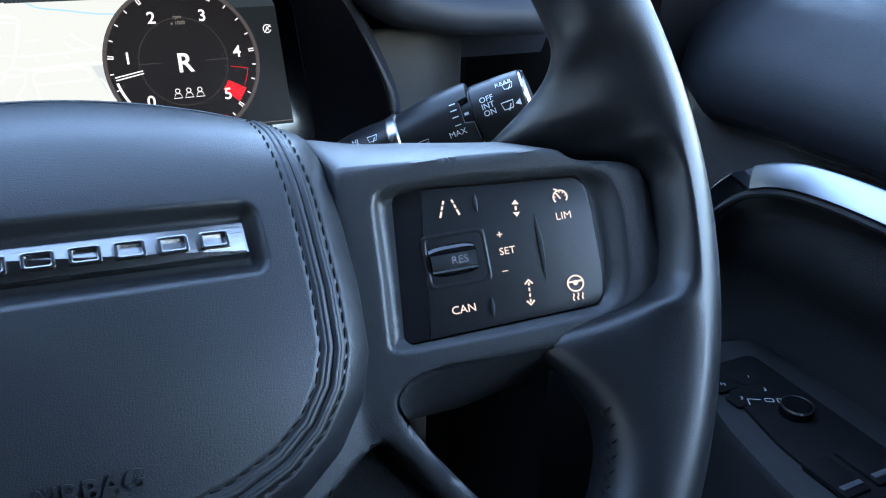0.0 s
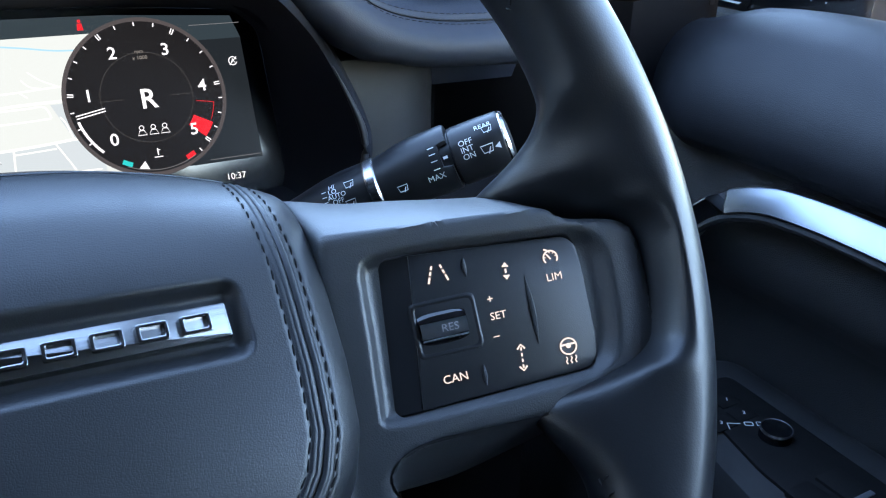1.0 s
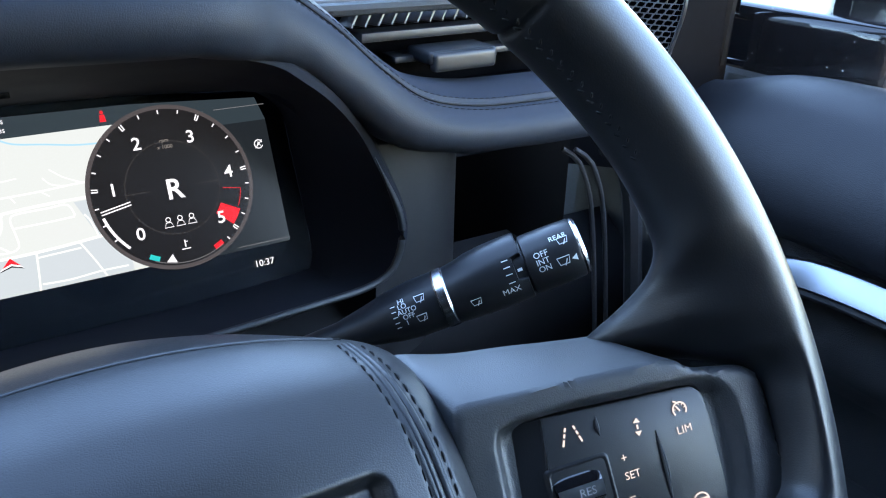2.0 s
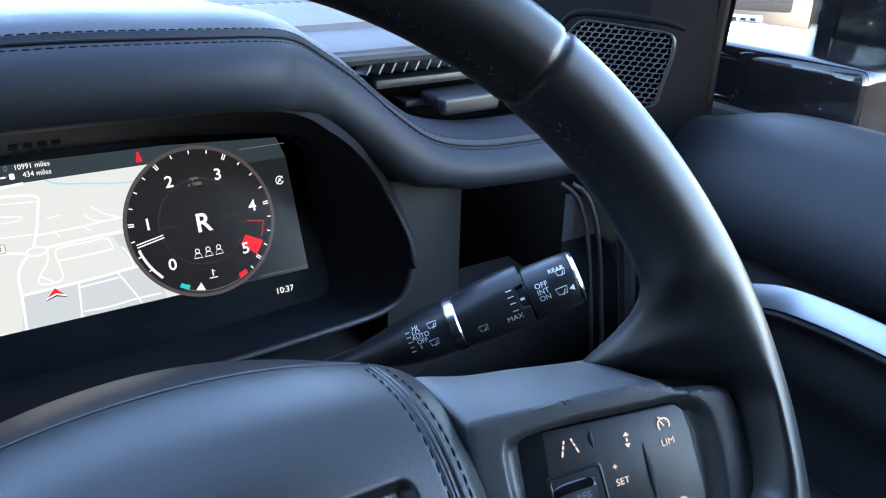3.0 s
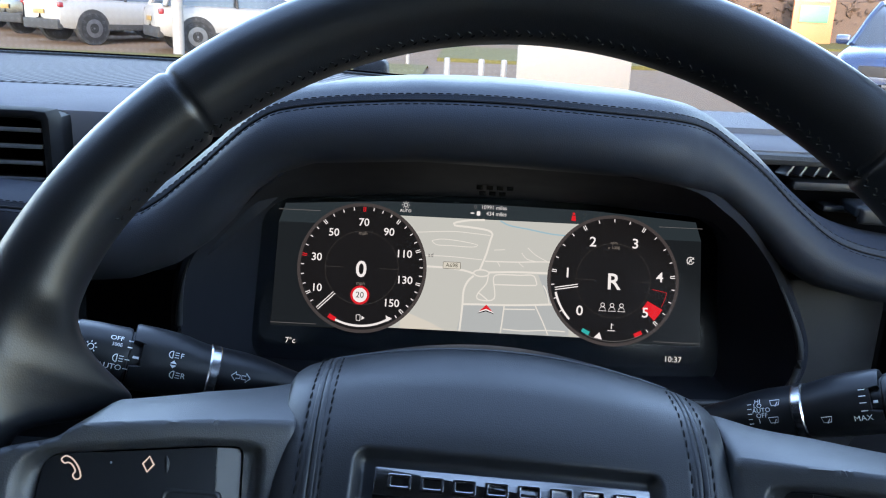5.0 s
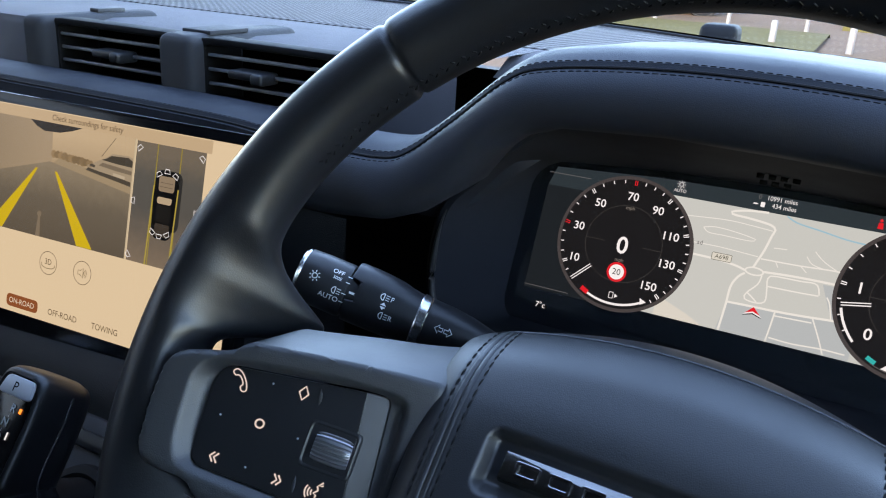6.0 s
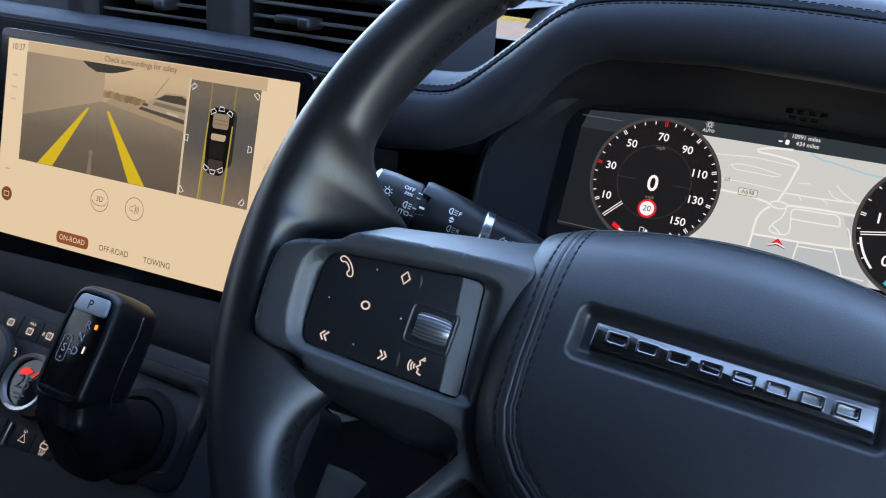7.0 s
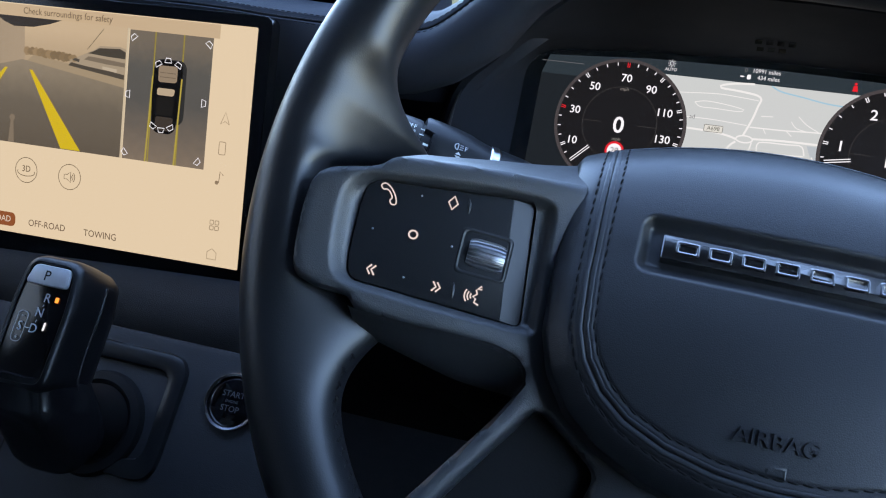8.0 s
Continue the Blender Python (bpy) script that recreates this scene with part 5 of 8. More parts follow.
for k, x in enumerate((0.300, 0.306, 0.326)):
    part("end_trim", tube(spline([(x - 0.012, -0.075 - 0.004 * k, 1.262), (x, -0.080 - 0.004 * k, 1.250), (x + 0.012, -0.082 - 0.004 * k, 1.21), (x + 0.026, -0.085 - 0.004 * k, 1.10)], 24), 0.0016 if k < 2 else 0.006, 8), GRAINED, dash, "black dash end trim")
rows = [[Vector((x, y, z)) for x in (-0.215, 0.0, 0.165, 0.33, 0.44)] for y, z in ((0.0, 1.178), (-0.040, 1.150), (-0.050, 1.120), (-0.030, 1.05), (0.10, 0.95), (0.32, 0.78), (0.60, 0.545))]
bm = grid(rows)
part("knee_panel", bm if sum(f.normal.y for f in bm.faces) < 0 else flip(bm), DEEP, dash, "black knee panel under the dials")


slot = part("trim_edge", tube([Vector((0.155, -0.052, 1.113)), Vector((0.196, -0.050, 1.128))], 0.0011, 8), VENT, dash, "thin grey trim edge under the dash")


SLAT = material("black slat plastic", (0.006, 0.006, 0.0068), 0.6, spec=0.2)


def slats(parent, x0, x1, zs, y, lean=0.0, depth=0.03):
    for z in zs:
        m = pose((x0 + x1) / 2, y + depth / 2, z, lean, 0, 0)
        slat = part("slat", moved(box(x1 - x0, depth, 0.0018, 0.0006), m), SLAT, parent)
        # Pale strip paints the highlight along the slat's front edge.
        part("slat_highlight", moved(box(x1 - x0 - 0.0004, 0.0018, 0.0024, 0.0007, (0, -depth / 2, 0.0002)), m), VENT, slat, "pale strip for the highlight on the slat's edge")


TABM = material("satin vent tab", (0.014, 0.015, 0.017), 0.42, spec=0.4, grain=0.2, scale=1500)
DARK_FRAME = material("black vent frame", (0.005, 0.005, 0.0056), 0.7, spec=0.15)


def vent(x0, x1, z0, z1, y, tab, label):
    v = thing("air_vent", label, "air vent", group="dashboard vents")
    w, h = x1 - x0, z1 - z0
    m = pose((x0 + x1) / 2, y, (z0 + z1) / 2, 90, 0, 0)
    # Back plate in near black, so the vent's inner shade is in its colour.
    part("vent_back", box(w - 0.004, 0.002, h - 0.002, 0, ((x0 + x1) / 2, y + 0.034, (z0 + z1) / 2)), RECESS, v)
    part("vent_frame", moved(ring_plate(aligned(rect(w + 0.010, h + 0.010, 0.005), 90, (0, 0)), aligned(rect(w, h, 0.003), 90, (0, 0)), -0.012, 0.003, 0.0015, wall=-0.034), m), DARK_FRAME, v, "black vent frame")
    slats(v, x0 + 0.001, x1 - 0.001, [z0 + h * f for f in (0.14, 0.36, 0.58, 0.80)], y - 0.001, -8, 0.026)
    bm = joined(box(0.030, 0.016, 0.0058, 0.0022, (tab, y - 0.004, (z0 + z1) / 2 + 0.006), 3), box(0.010, 0.020, 0.0080, 0.003, (tab + 0.012, y - 0.006, (z0 + z1) / 2 + 0.005), 3))
    part("vent_tab", bm, TABM, v, "satin grey vent tab")
    return v


vent(-0.522, -0.408, 1.306, 1.350, -0.056, -0.462, "black slatted centre air vent with a tab")
vent(-0.374, -0.262, 1.306, 1.350, -0.056, -0.332, "black slatted centre air vent with a tab")
side = thing("air_vent", "black slatted side air vent with a satin tab", "air vent", group="dashboard vents")
# Side vent back and floor are coloured as the shade inside.
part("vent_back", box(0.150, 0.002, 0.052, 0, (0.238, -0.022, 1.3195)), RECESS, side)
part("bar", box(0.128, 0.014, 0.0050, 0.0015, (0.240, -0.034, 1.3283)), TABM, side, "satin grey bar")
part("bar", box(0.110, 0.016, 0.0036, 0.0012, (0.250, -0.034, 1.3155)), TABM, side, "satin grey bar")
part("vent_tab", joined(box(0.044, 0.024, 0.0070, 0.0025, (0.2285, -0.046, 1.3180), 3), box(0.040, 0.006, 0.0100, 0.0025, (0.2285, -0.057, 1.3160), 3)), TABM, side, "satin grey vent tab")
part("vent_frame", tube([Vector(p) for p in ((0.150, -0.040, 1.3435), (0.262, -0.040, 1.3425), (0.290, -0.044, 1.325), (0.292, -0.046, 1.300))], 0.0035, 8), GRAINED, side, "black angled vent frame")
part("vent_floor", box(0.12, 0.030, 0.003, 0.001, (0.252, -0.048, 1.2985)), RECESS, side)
HOUSING = material("dark grey vent housing", (0.036, 0.037, 0.041), 0.7, spec=0.15, grain=0.3, scale=1500, kind="leather")
hz = thing("vent_housing", "dark grey block between the centre vents with a small button", "vent housing")
part("block", box(0.032, 0.120, 0.062, 0.009, (-0.391, -0.012, 1.3250), 4), HOUSING, hz)
part("block", box(0.024, 0.120, 0.062, 0.009, (-0.536, -0.012, 1.3250), 4), HOUSING, hz)
part("slider", box(0.010, 0.028, 0.004, 0.0015, (-0.534, 0.0, 1.3572)), GRAINED, hz, "small black slider")
part("button", box(0.026, 0.040, 0.003, 0.001, (-0.390, -0.030, 1.3565)), HOUSING, hz, "small flush button")
dg = thing("demister_vent", "slim black slotted demister vent on the dash top", "air vent")
# Slot filled with the colour of its own shade.
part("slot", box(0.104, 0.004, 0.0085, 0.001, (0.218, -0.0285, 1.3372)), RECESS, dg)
for i in range(13):
    part("fin", moved(box(0.0016, 0.010, 0.0085, 0.0004), pose(0.172 + i * 0.0078, -0.034, 1.3372, 0, 38, 20)), VENT, dg)

# ---- centre screen ----
SCR = pose(-0.405, -0.147, 1.236, 76.9, 0, 2.9)
screen = thing("centre_screen", "wide centre touchscreen showing the reversing camera and a plan view", "touchscreen", SCR)
bezel = part("bezel", slab(rect(0.2640, 0.1710, 0.006, 0, -0.0075), -0.010, 0.0, 0.0008), material("black glass bezel", (0.004, 0.004, 0.0045), 0.2, spec=0.25, var=0.0), screen, "gloss black bezel")
BEIGE = lit("lit beige", (0.88, 0.715, 0.46), 0.80)


def pic(name, bm, mat, z, label=""):
    moved(bm, Matrix.Translation((0, 0, z)))
    return part(name, bm, mat, screen, label, smooth=False)


part("screen_picture", flat(rect(0.2470, 0.1420, 0.001), 0.0004), BEIGE, screen, "lit beige screen")
INK = lit("lit brown ink", (0.20, 0.13, 0.07), 0.5)


def sx(f):
    return -0.1235 + 0.247 * f


def sy(f):
    return 0.071 - 0.142 * f


def shaded(name, stops, vertical, strength, lo, hi):
    m = material(name, (0.5, 0.5, 0.5), emit=strength)
    t = m.node_tree
    tc = t.nodes.new("ShaderNodeTexCoord")
    sep = t.nodes.new("ShaderNodeSeparateXYZ")
    mr = t.nodes.new("ShaderNodeMapRange")
    rampn = t.nodes.new("ShaderNodeValToRGB")
    t.links.new(tc.outputs["Object"], sep.inputs[0])
    t.links.new(sep.outputs[1 if vertical else 0], mr.inputs["Value"])
    mr.inputs["From Min"].default_value, mr.inputs["From Max"].default_value = lo, hi
    nz = t.nodes.new("ShaderNodeTexNoise")
    nz.inputs["Scale"].default_value = 220.0
    ad = t.nodes.new("ShaderNodeMath")
    ad.operation = "MULTIPLY_ADD"
    ad.inputs[1].default_value = 0.16
    t.links.new(tc.outputs["Object"], nz.inputs["Vector"])
    t.links.new(nz.outputs[0], ad.inputs[0])
    t.links.new(mr.outputs[0], ad.inputs[2])
    t.links.new(ad.outputs[0], rampn.inputs[0])
    els = rampn.color_ramp.elements
    els[0].position, els[0].color = stops[0][0], (*stops[0][1], 1)
    els[1].position, els[1].color = stops[-1][0], (*stops[-1][1], 1)
    for p, c in stops[1:-1]:
        els.new(p).color = (*c, 1)
    t.links.new(rampn.outputs[0], t.nodes["Principled BSDF"].inputs["Emission Color"])
    return m


TARMAC = shaded("camera view of tarmac", [(0.0, (0.16, 0.13, 0.09)), (0.6, (0.22, 0.185, 0.13)), (1.0, (0.40, 0.33, 0.22))], True, 0.62, sy(0.62), sy(0.22))
SKYPIC = shaded("camera view of sky", [(0.0, (0.62, 0.47, 0.28)), (1.0, (0.85, 0.66, 0.40))], True, 0.62, sy(0.24), sy(0.08))
VX0, VX1, VY0, VY1 = 0.078, 0.661, 0.055, 0.600
pic("camera_ground", flat([(sx(VX0), sy(VY1)), (sx(VX1), sy(VY1)), (sx(VX1), sy(VY0)), (sx(VX0), sy(VY0))]), TARMAC, 0.0006, "camera picture of tarmac")
pic("camera_sky", flat([(sx(0.37), sy(0.235)), (sx(VX1), sy(0.29)), (sx(VX1), sy(VY0)), (sx(0.37), sy(VY0))]), SKYPIC, 0.0007)
pic("camera_wall", flat([(sx(VX0), sy(0.371)), (sx(0.378), sy(0.232)), (sx(0.372), sy(VY0)), (sx(VX0), sy(VY0))]), shaded("camera view of wall", [(0.0, (0.42, 0.33, 0.21)), (1.0, (0.60, 0.47, 0.30))], False, 0.6, sx(VX0), sx(0.38)), 0.0008)
pic("camera_kerb", flat([(sx(0.385), sy(0.238)), (sx(VX1), sy(0.305)), (sx(VX1), sy(0.262)), (sx(0.404), sy(0.211))]), lit("camera view of kerb", (0.55, 0.43, 0.26), 0.6), 0.00085)
rnd = random.Random(8)
for k in range(11):
    a, b = 0.385 + 0.013 * k, 0.196 + 0.0012 * k
    crown = [(sx(a) + (0.0026 + 0.0009 * rnd.random()) * math.cos(q * math.tau / 16), sy(b) + (0.0019 + 0.0012 * rnd.random()) * math.sin(q * math.tau / 16)) for q in range(16)]
    shade = 0.75 + 0.5 * rnd.random()
    pic("camera_hedge", flat(crown), lit("camera view of hedge", (0.44 * shade, 0.31 * shade, 0.16 * shade), 0.55), 0.0009 + 0.00001 * k)
pic("camera_rod", stroke([(sx(0.555), sy(0.163)), (sx(0.598), sy(0.070))], 0.0004), lit("camera view of rod", (0.22, 0.17, 0.11), 0.5), 0.0012)
for pts, colour, z in (([(0.505, 0.236), (0.549, 0.246), (0.629, 0.262), (0.661, 0.268), (0.661, 0.146), (0.645, 0.138), (0.590, 0.143), (0.572, 0.163), (0.532, 0.196), (0.508, 0.212)], (0.58, 0.47, 0.31), 0.0010), ([(0.556, 0.178), (0.611, 0.184), (0.661, 0.186), (0.661, 0.158), (0.645, 0.146), (0.588, 0.152), (0.572, 0.168)], (0.10, 0.085, 0.06), 0.0011),
                       ([(0.548, 0.206), (0.611, 0.216), (0.661, 0.220), (0.661, 0.203), (0.611, 0.196), (0.560, 0.190)], (0.30, 0.24, 0.16), 0.0012), ([(0.505, 0.238), (0.549, 0.248), (0.629, 0.265), (0.661, 0.272), (0.661, 0.252), (0.629, 0.245), (0.549, 0.232), (0.512, 0.224)], (0.12, 0.10, 0.07), 0.0013),
                       ([(0.515, 0.214), (0.534, 0.220), (0.536, 0.208), (0.522, 0.204)], (0.13, 0.11, 0.08), 0.0013), ([(0.600, 0.238), (0.640, 0.246), (0.640, 0.232), (0.600, 0.226)], (0.78, 0.66, 0.46), 0.0013)):
    pic("camera_car", flat([(sx(a), sy(b)) for a, b in pts]), lit("camera view of a car", colour, 0.6), z)
pic("camera_hood", flat([(sx(0.290), sy(0.055)), (sx(0.316), sy(0.082)), (sx(0.345), sy(0.098)), (sx(0.400), sy(0.094)), (sx(0.445), sy(0.076)), (sx(0.480), sy(0.055))]), lit("camera view of bumper", (0.07, 0.06, 0.05), 0.5), 0.0013)
YEL = lit("camera guide yellow", (0.85, 0.62, 0.02), 0.7)
pic("guide_line", flat([(sx(0.155), sy(0.597)), (sx(0.213), sy(0.597)), (sx(0.332), sy(0.276)), (sx(0.324), sy(0.276))]), YEL, 0.0014, "yellow guide line")
pic("guide_line", flat([(sx(0.496), sy(0.597)), (sx(0.552), sy(0.597)), (sx(0.404), sy(0.276)), (sx(0.395), sy(0.276))]), YEL, 0.0014, "yellow guide line")
pic("tow_ball", joined(disc(sx(0.352), sy(0.490), 0.0020, 0, 20), flat([(sx(0.343), sy(0.597)), (sx(0.360), sy(0.597)), (sx(0.356), sy(0.50)), (sx(0.348), sy(0.50))])), lit("camera view of tow ball", (0.34, 0.27, 0.18), 0.6), 0.0015)
PX0, PX1, PY0, PY1 = 0.668, 0.890, 0.060, 0.600
pic("plan_ground", flat([(sx(PX0), sy(PY1)), (sx(PX1), sy(PY1)), (sx(PX1), sy(PY0)), (sx(PX0), sy(PY0))]), shaded("plan view ground", [(0.0, (0.36, 0.28, 0.19)), (0.30, (0.24, 0.20, 0.15)), (0.55, (0.15, 0.145, 0.125)), (0.8, (0.16, 0.155, 0.13)), (1.0, (0.26, 0.22, 0.16))], True, 0.6, sy(PY1), sy(PY0)), 0.0006, "plan view of the car's surroundings")
pic("plan_edge", stroke([(sx(0.6645), sy(0.055)), (sx(0.6645), sy(0.600))], 0.0012), lit("lit pale edge", (0.80, 0.68, 0.45), 0.7), 0.0008)
for x in (0.738, 0.814):
    pic("plan_line", stroke([(sx(x), sy(PY0)), (sx(x), sy(PY1))], 0.0008), lit("lit olive line", (0.50, 0.40, 0.06), 0.6), 0.0008)
cx = sx(0.777)
pic("plan_shadow", flat(rect(0.0215, 0.0380, 0.006, cx + 0.0015, sy(0.300))), lit("plan car shade", (0.05, 0.05, 0.045), 0.5), 0.00085)
pic("plan_car", flat(rounded([(sx(0.742), sy(0.455)), (sx(0.757), sy(0.474)), (sx(0.793), sy(0.474)), (sx(0.806), sy(0.455)), (sx(0.815), sy(0.300)), (sx(0.817), sy(0.190)), (sx(0.800), sy(0.170)), (sx(0.756), sy(0.170)), (sx(0.741), sy(0.190)), (sx(0.738), sy(0.300))], 0.002)), lit("plan car dark", (0.008, 0.007, 0.006), 0.5), 0.0009, "plan view of a car")
pic("plan_car", flat(rounded([(sx(0.753), sy(0.262)), (sx(0.803), sy(0.260)), (sx(0.803), sy(0.192)), (sx(0.752), sy(0.194))], 0.002)), lit("plan car bonnet", (0.44, 0.34, 0.22), 0.6), 0.0010)
for y0, y1, c in ((0.286, 0.316, (0.74, 0.59, 0.38)), (0.322, 0.398, (0.018, 0.016, 0.013)), (0.404, 0.462, (0.075, 0.060, 0.045))):
    pic("plan_car", flat(rounded([(sx(0.752), sy(y1)), (sx(0.797), sy(y1)), (sx(0.800), sy(y0)), (sx(0.752), sy(y0))], 0.0015)), lit("plan car panel", c, 0.6), 0.0010)
for y in (0.222, 0.240):
    pic("plan_car", stroke([(sx(0.757), sy(y)), (sx(0.799), sy(y))], 0.0003), lit("plan car line", (0.20, 0.15, 0.10), 0.5), 0.0011)
for x in (0.738, 0.816):
    pic("plan_wheel_line", stroke([(sx(x), sy(0.24)), (sx(x - 0.006), sy(PY1))], 0.0010), lit("lit yellow line", (0.62, 0.50, 0.08), 0.65), 0.0011)
for x, y, r in ((0.682, 0.092, 40), (0.880, 0.090, -40), (0.676, 0.327, 90), (0.876, 0.328, -90), (0.676, 0.570, 130), (0.872, 0.570, -130), (0.752, 0.190, 30), (0.804, 0.188, -30), (0.777, 0.174, 0), (0.748, 0.444, 150), (0.794, 0.444, -150), (0.770, 0.457, 180)):
    q = pose(sx(x), sy(y), 0, 0, 0, r)
    pts = [q @ Vector(p) for p in ((-0.0023, -0.0008, 0), (0.0023, -0.0008, 0), (0.0014, 0.0018, 0), (-0.0014, 0.0018, 0))]
    pic("camera_marker", stroke([(p.x, p.y) for p in pts], 0.0005, closed=True), D_WHITE, 0.0013)
for txt, x, y, s in (("Check surroundings for safety", 0.495, 0.030, 0.0040), ("OFF-ROAD", 0.469, 0.945, 0.0043), ("TOWING", 0.623, 0.948, 0.0043), ("10:37", 0.045, 0.040, 0.0046), ("3D", 0.401, 0.708, 0.0040)):
    pic("caption", words(txt, s, sx(x), sy(y), wide=0.92), INK, 0.0015)
pic("title_band", flat([(sx(VX0), sy(0.060)), (sx(0.905), sy(0.060)), (sx(0.905), sy(0.004)), (sx(VX0), sy(0.004))]), lit("lit tan band", (0.72, 0.55, 0.33), 0.72), 0.0005, "tan band over the pictures")
pic("mode_button", flat(rect(0.0300, 0.0088, 0.0035, sx(0.315), sy(0.942))), lit("lit rust", (0.42, 0.13, 0.04), 0.6), 0.0014, "rust-coloured mode button")
pic("caption", words("ON-ROAD", 0.0040, sx(0.315), sy(0.942), wide=0.92), lit("lit cream", (1.0, 0.85, 0.65), 0.7), 0.0018)
for x, y in ((0.401, 0.713), (0.527, 0.715)):
    pic("round_button", stroke(arc(sx(x), sy(y), 0.0078, 0, 360, 36), 0.0004), INK, 0.0015)
pic("turn_symbol", stroke(arc(sx(0.401), sy(0.722), 0.0062, 160, 380, 20, 0.0024), 0.0004), INK, 0.0016)
pic("sound_symbol", joined(stroke([(sx(0.512), sy(0.715) + 0.0014), (sx(0.512) + 0.002, sy(0.715) + 0.0014), (sx(0.512) + 0.0045, sy(0.715) + 0.0034), (sx(0.512) + 0.0045, sy(0.715) - 0.0034), (sx(0.512) + 0.002, sy(0.715) - 0.0014), (sx(0.512), sy(0.715) - 0.0014)], 0.0004, closed=True), *[stroke(arc(sx(0.527), sy(0.715), r, -45, 45, 8), 0.0004) for r in (0.0014, 0.0026, 0.0038)]), INK, 0.0016)
FAINT = lit("lit faint ink", (0.45, 0.33, 0.19), 0.55)
pic("side_symbol", stroke([(sx(0.938) - 0.0028, sy(0.402)), (sx(0.938), sy(0.352)), (sx(0.938) + 0.0028, sy(0.402)), (sx(0.938), sy(0.390))], 0.0004, closed=True), FAINT, 0.0014)
pic("side_symbol", stroke(rect(0.0042, 0.0075, 0.0008, sx(0.936), sy(0.501), 2), 0.0004, closed=True), FAINT, 0.0014)
pic("side_symbol", joined(disc(sx(0.929), sy(0.645), 0.0012, 0, 14), stroke([(sx(0.934), sy(0.645)), (sx(0.936), sy(0.598)), (sx(0.945), sy(0.612))], 0.0005)), FAINT, 0.0014)
for dx in (-0.0017, 0.0017):
    for dy in (-0.0017, 0.0017):
        pic("side_symbol", stroke(rect(0.0024, 0.0024, 0.0004, sx(0.932) + dx, sy(0.825) + dy, 2), 0.0004, closed=True), FAINT, 0.0014)
pic("side_symbol", stroke([(sx(0.931) - 0.003, sy(0.970)), (sx(0.931) - 0.003, sy(0.940)), (sx(0.931), sy(0.925)), (sx(0.931) + 0.003, sy(0.940)), (sx(0.931) + 0.003, sy(0.970))], 0.0004, closed=True), FAINT, 0.0014)
pic("side_button", disc(sx(0.045), sy(0.790), 0.0052, 0, 28), lit("lit dark rust", (0.30, 0.10, 0.03), 0.6), 0.0014)
pic("side_symbol", stroke(rect(0.0046, 0.0034, 0.0004, sx(0.045), sy(0.79), 2), 0.0005, closed=True), BEIGE, 0.0016)
PALE = lit("lit pale ink", (0.70, 0.55, 0.33), 0.7)
for y in (0.18, 0.24, 0.30, 0.66):
    pic("side_symbol", stroke([(sx(0.030), sy(y)), (sx(0.050), sy(y))], 0.0010), PALE, 0.0014)


# ---- centre console, gear selector, switches ----
CON = pose(-0.3325, -0.2215, 1.1017, 50, 0, 0)
console = thing("console", "dark grey centre console panel under the touchscreen", "console")
part("panel", moved(slab(rect(0.400, 0.128, 0.012, -0.080, -0.021), -0.03, 0.0, 0.003), CON), material("console plastic", (0.026, 0.0268, 0.030), 0.6, spec=0.3, grain=0.4, scale=1500), console, "dark grey console panel")
part("lower_body", box(0.385, 0.16, 0.40, 0.02, (-0.4075, -0.20, 0.84)), GRAINED, console, "black console body")
part("selector_surround", moved(ring_plate(aligned(rect(0.094, 0.072, 0.014, 0.002, -0.002), 120, (0.002, -0.002)), aligned(rect(0.072, 0.050, 0.008, 0.002, -0.002), 120, (0.002, -0.002)), -0.001, 0.0035, 0.0034, wall=-0.0005), CON), PANEL, console, "raised frame round the selector")
part("selector_boot", moved(lathe([(0.030, 0.0005), (0.0285, 0.004), (0.024, 0.0055), (0.0215, 0.004), (0.0185, 0.020), (0.0165, 0.044), (0.0001, 0.046)], 48), CON @ Matrix.Translation((0.003, -0.013, 0))), DEEP, console, "round black selector base")
DIM_INK = material("dim grey ink", (0.09, 0.09, 0.095), 0.5, var=0.0)
start = thing("start_button", "round black start and stop button with a chrome ring", "button", CON @ Matrix.Translation((0.0800, 0.0155, 0.0)))
part("ring", lathe([(0.0160, -0.001), (0.0165, 0.002), (0.0155, 0.0032), (0.0142, 0.0028), (0.0138, 0.0005)], 56), CHROME, start, "chrome ring")
part("cap", lathe([(0.0136, -0.001), (0.0134, 0.0012), (0.0125, 0.0018), (0.0001, 0.0014)], 56), GLOSS, start, "black cap")
part("legend", joined(words("START", 0.0034, 0, 0.0040, 0.0022), words("ENGINE", 0.0016, 0, 0.0, 0.0022), words("STOP", 0.0034, 0, -0.0040, 0.0022)), DIM_INK, start, smooth=False)

# gear selector
lever = thing("gear_selector", "black gear selector lever with a silver parking button", "gear selector")


LEV = pose(-0.3245, -0.2655, 1.1800, 54, 0, 0)
GRIP = material("selector leather", (0.0052, 0.0055, 0.0066), 0.36, spec=0.40, grain=0.06, scale=1300, kind="leather")


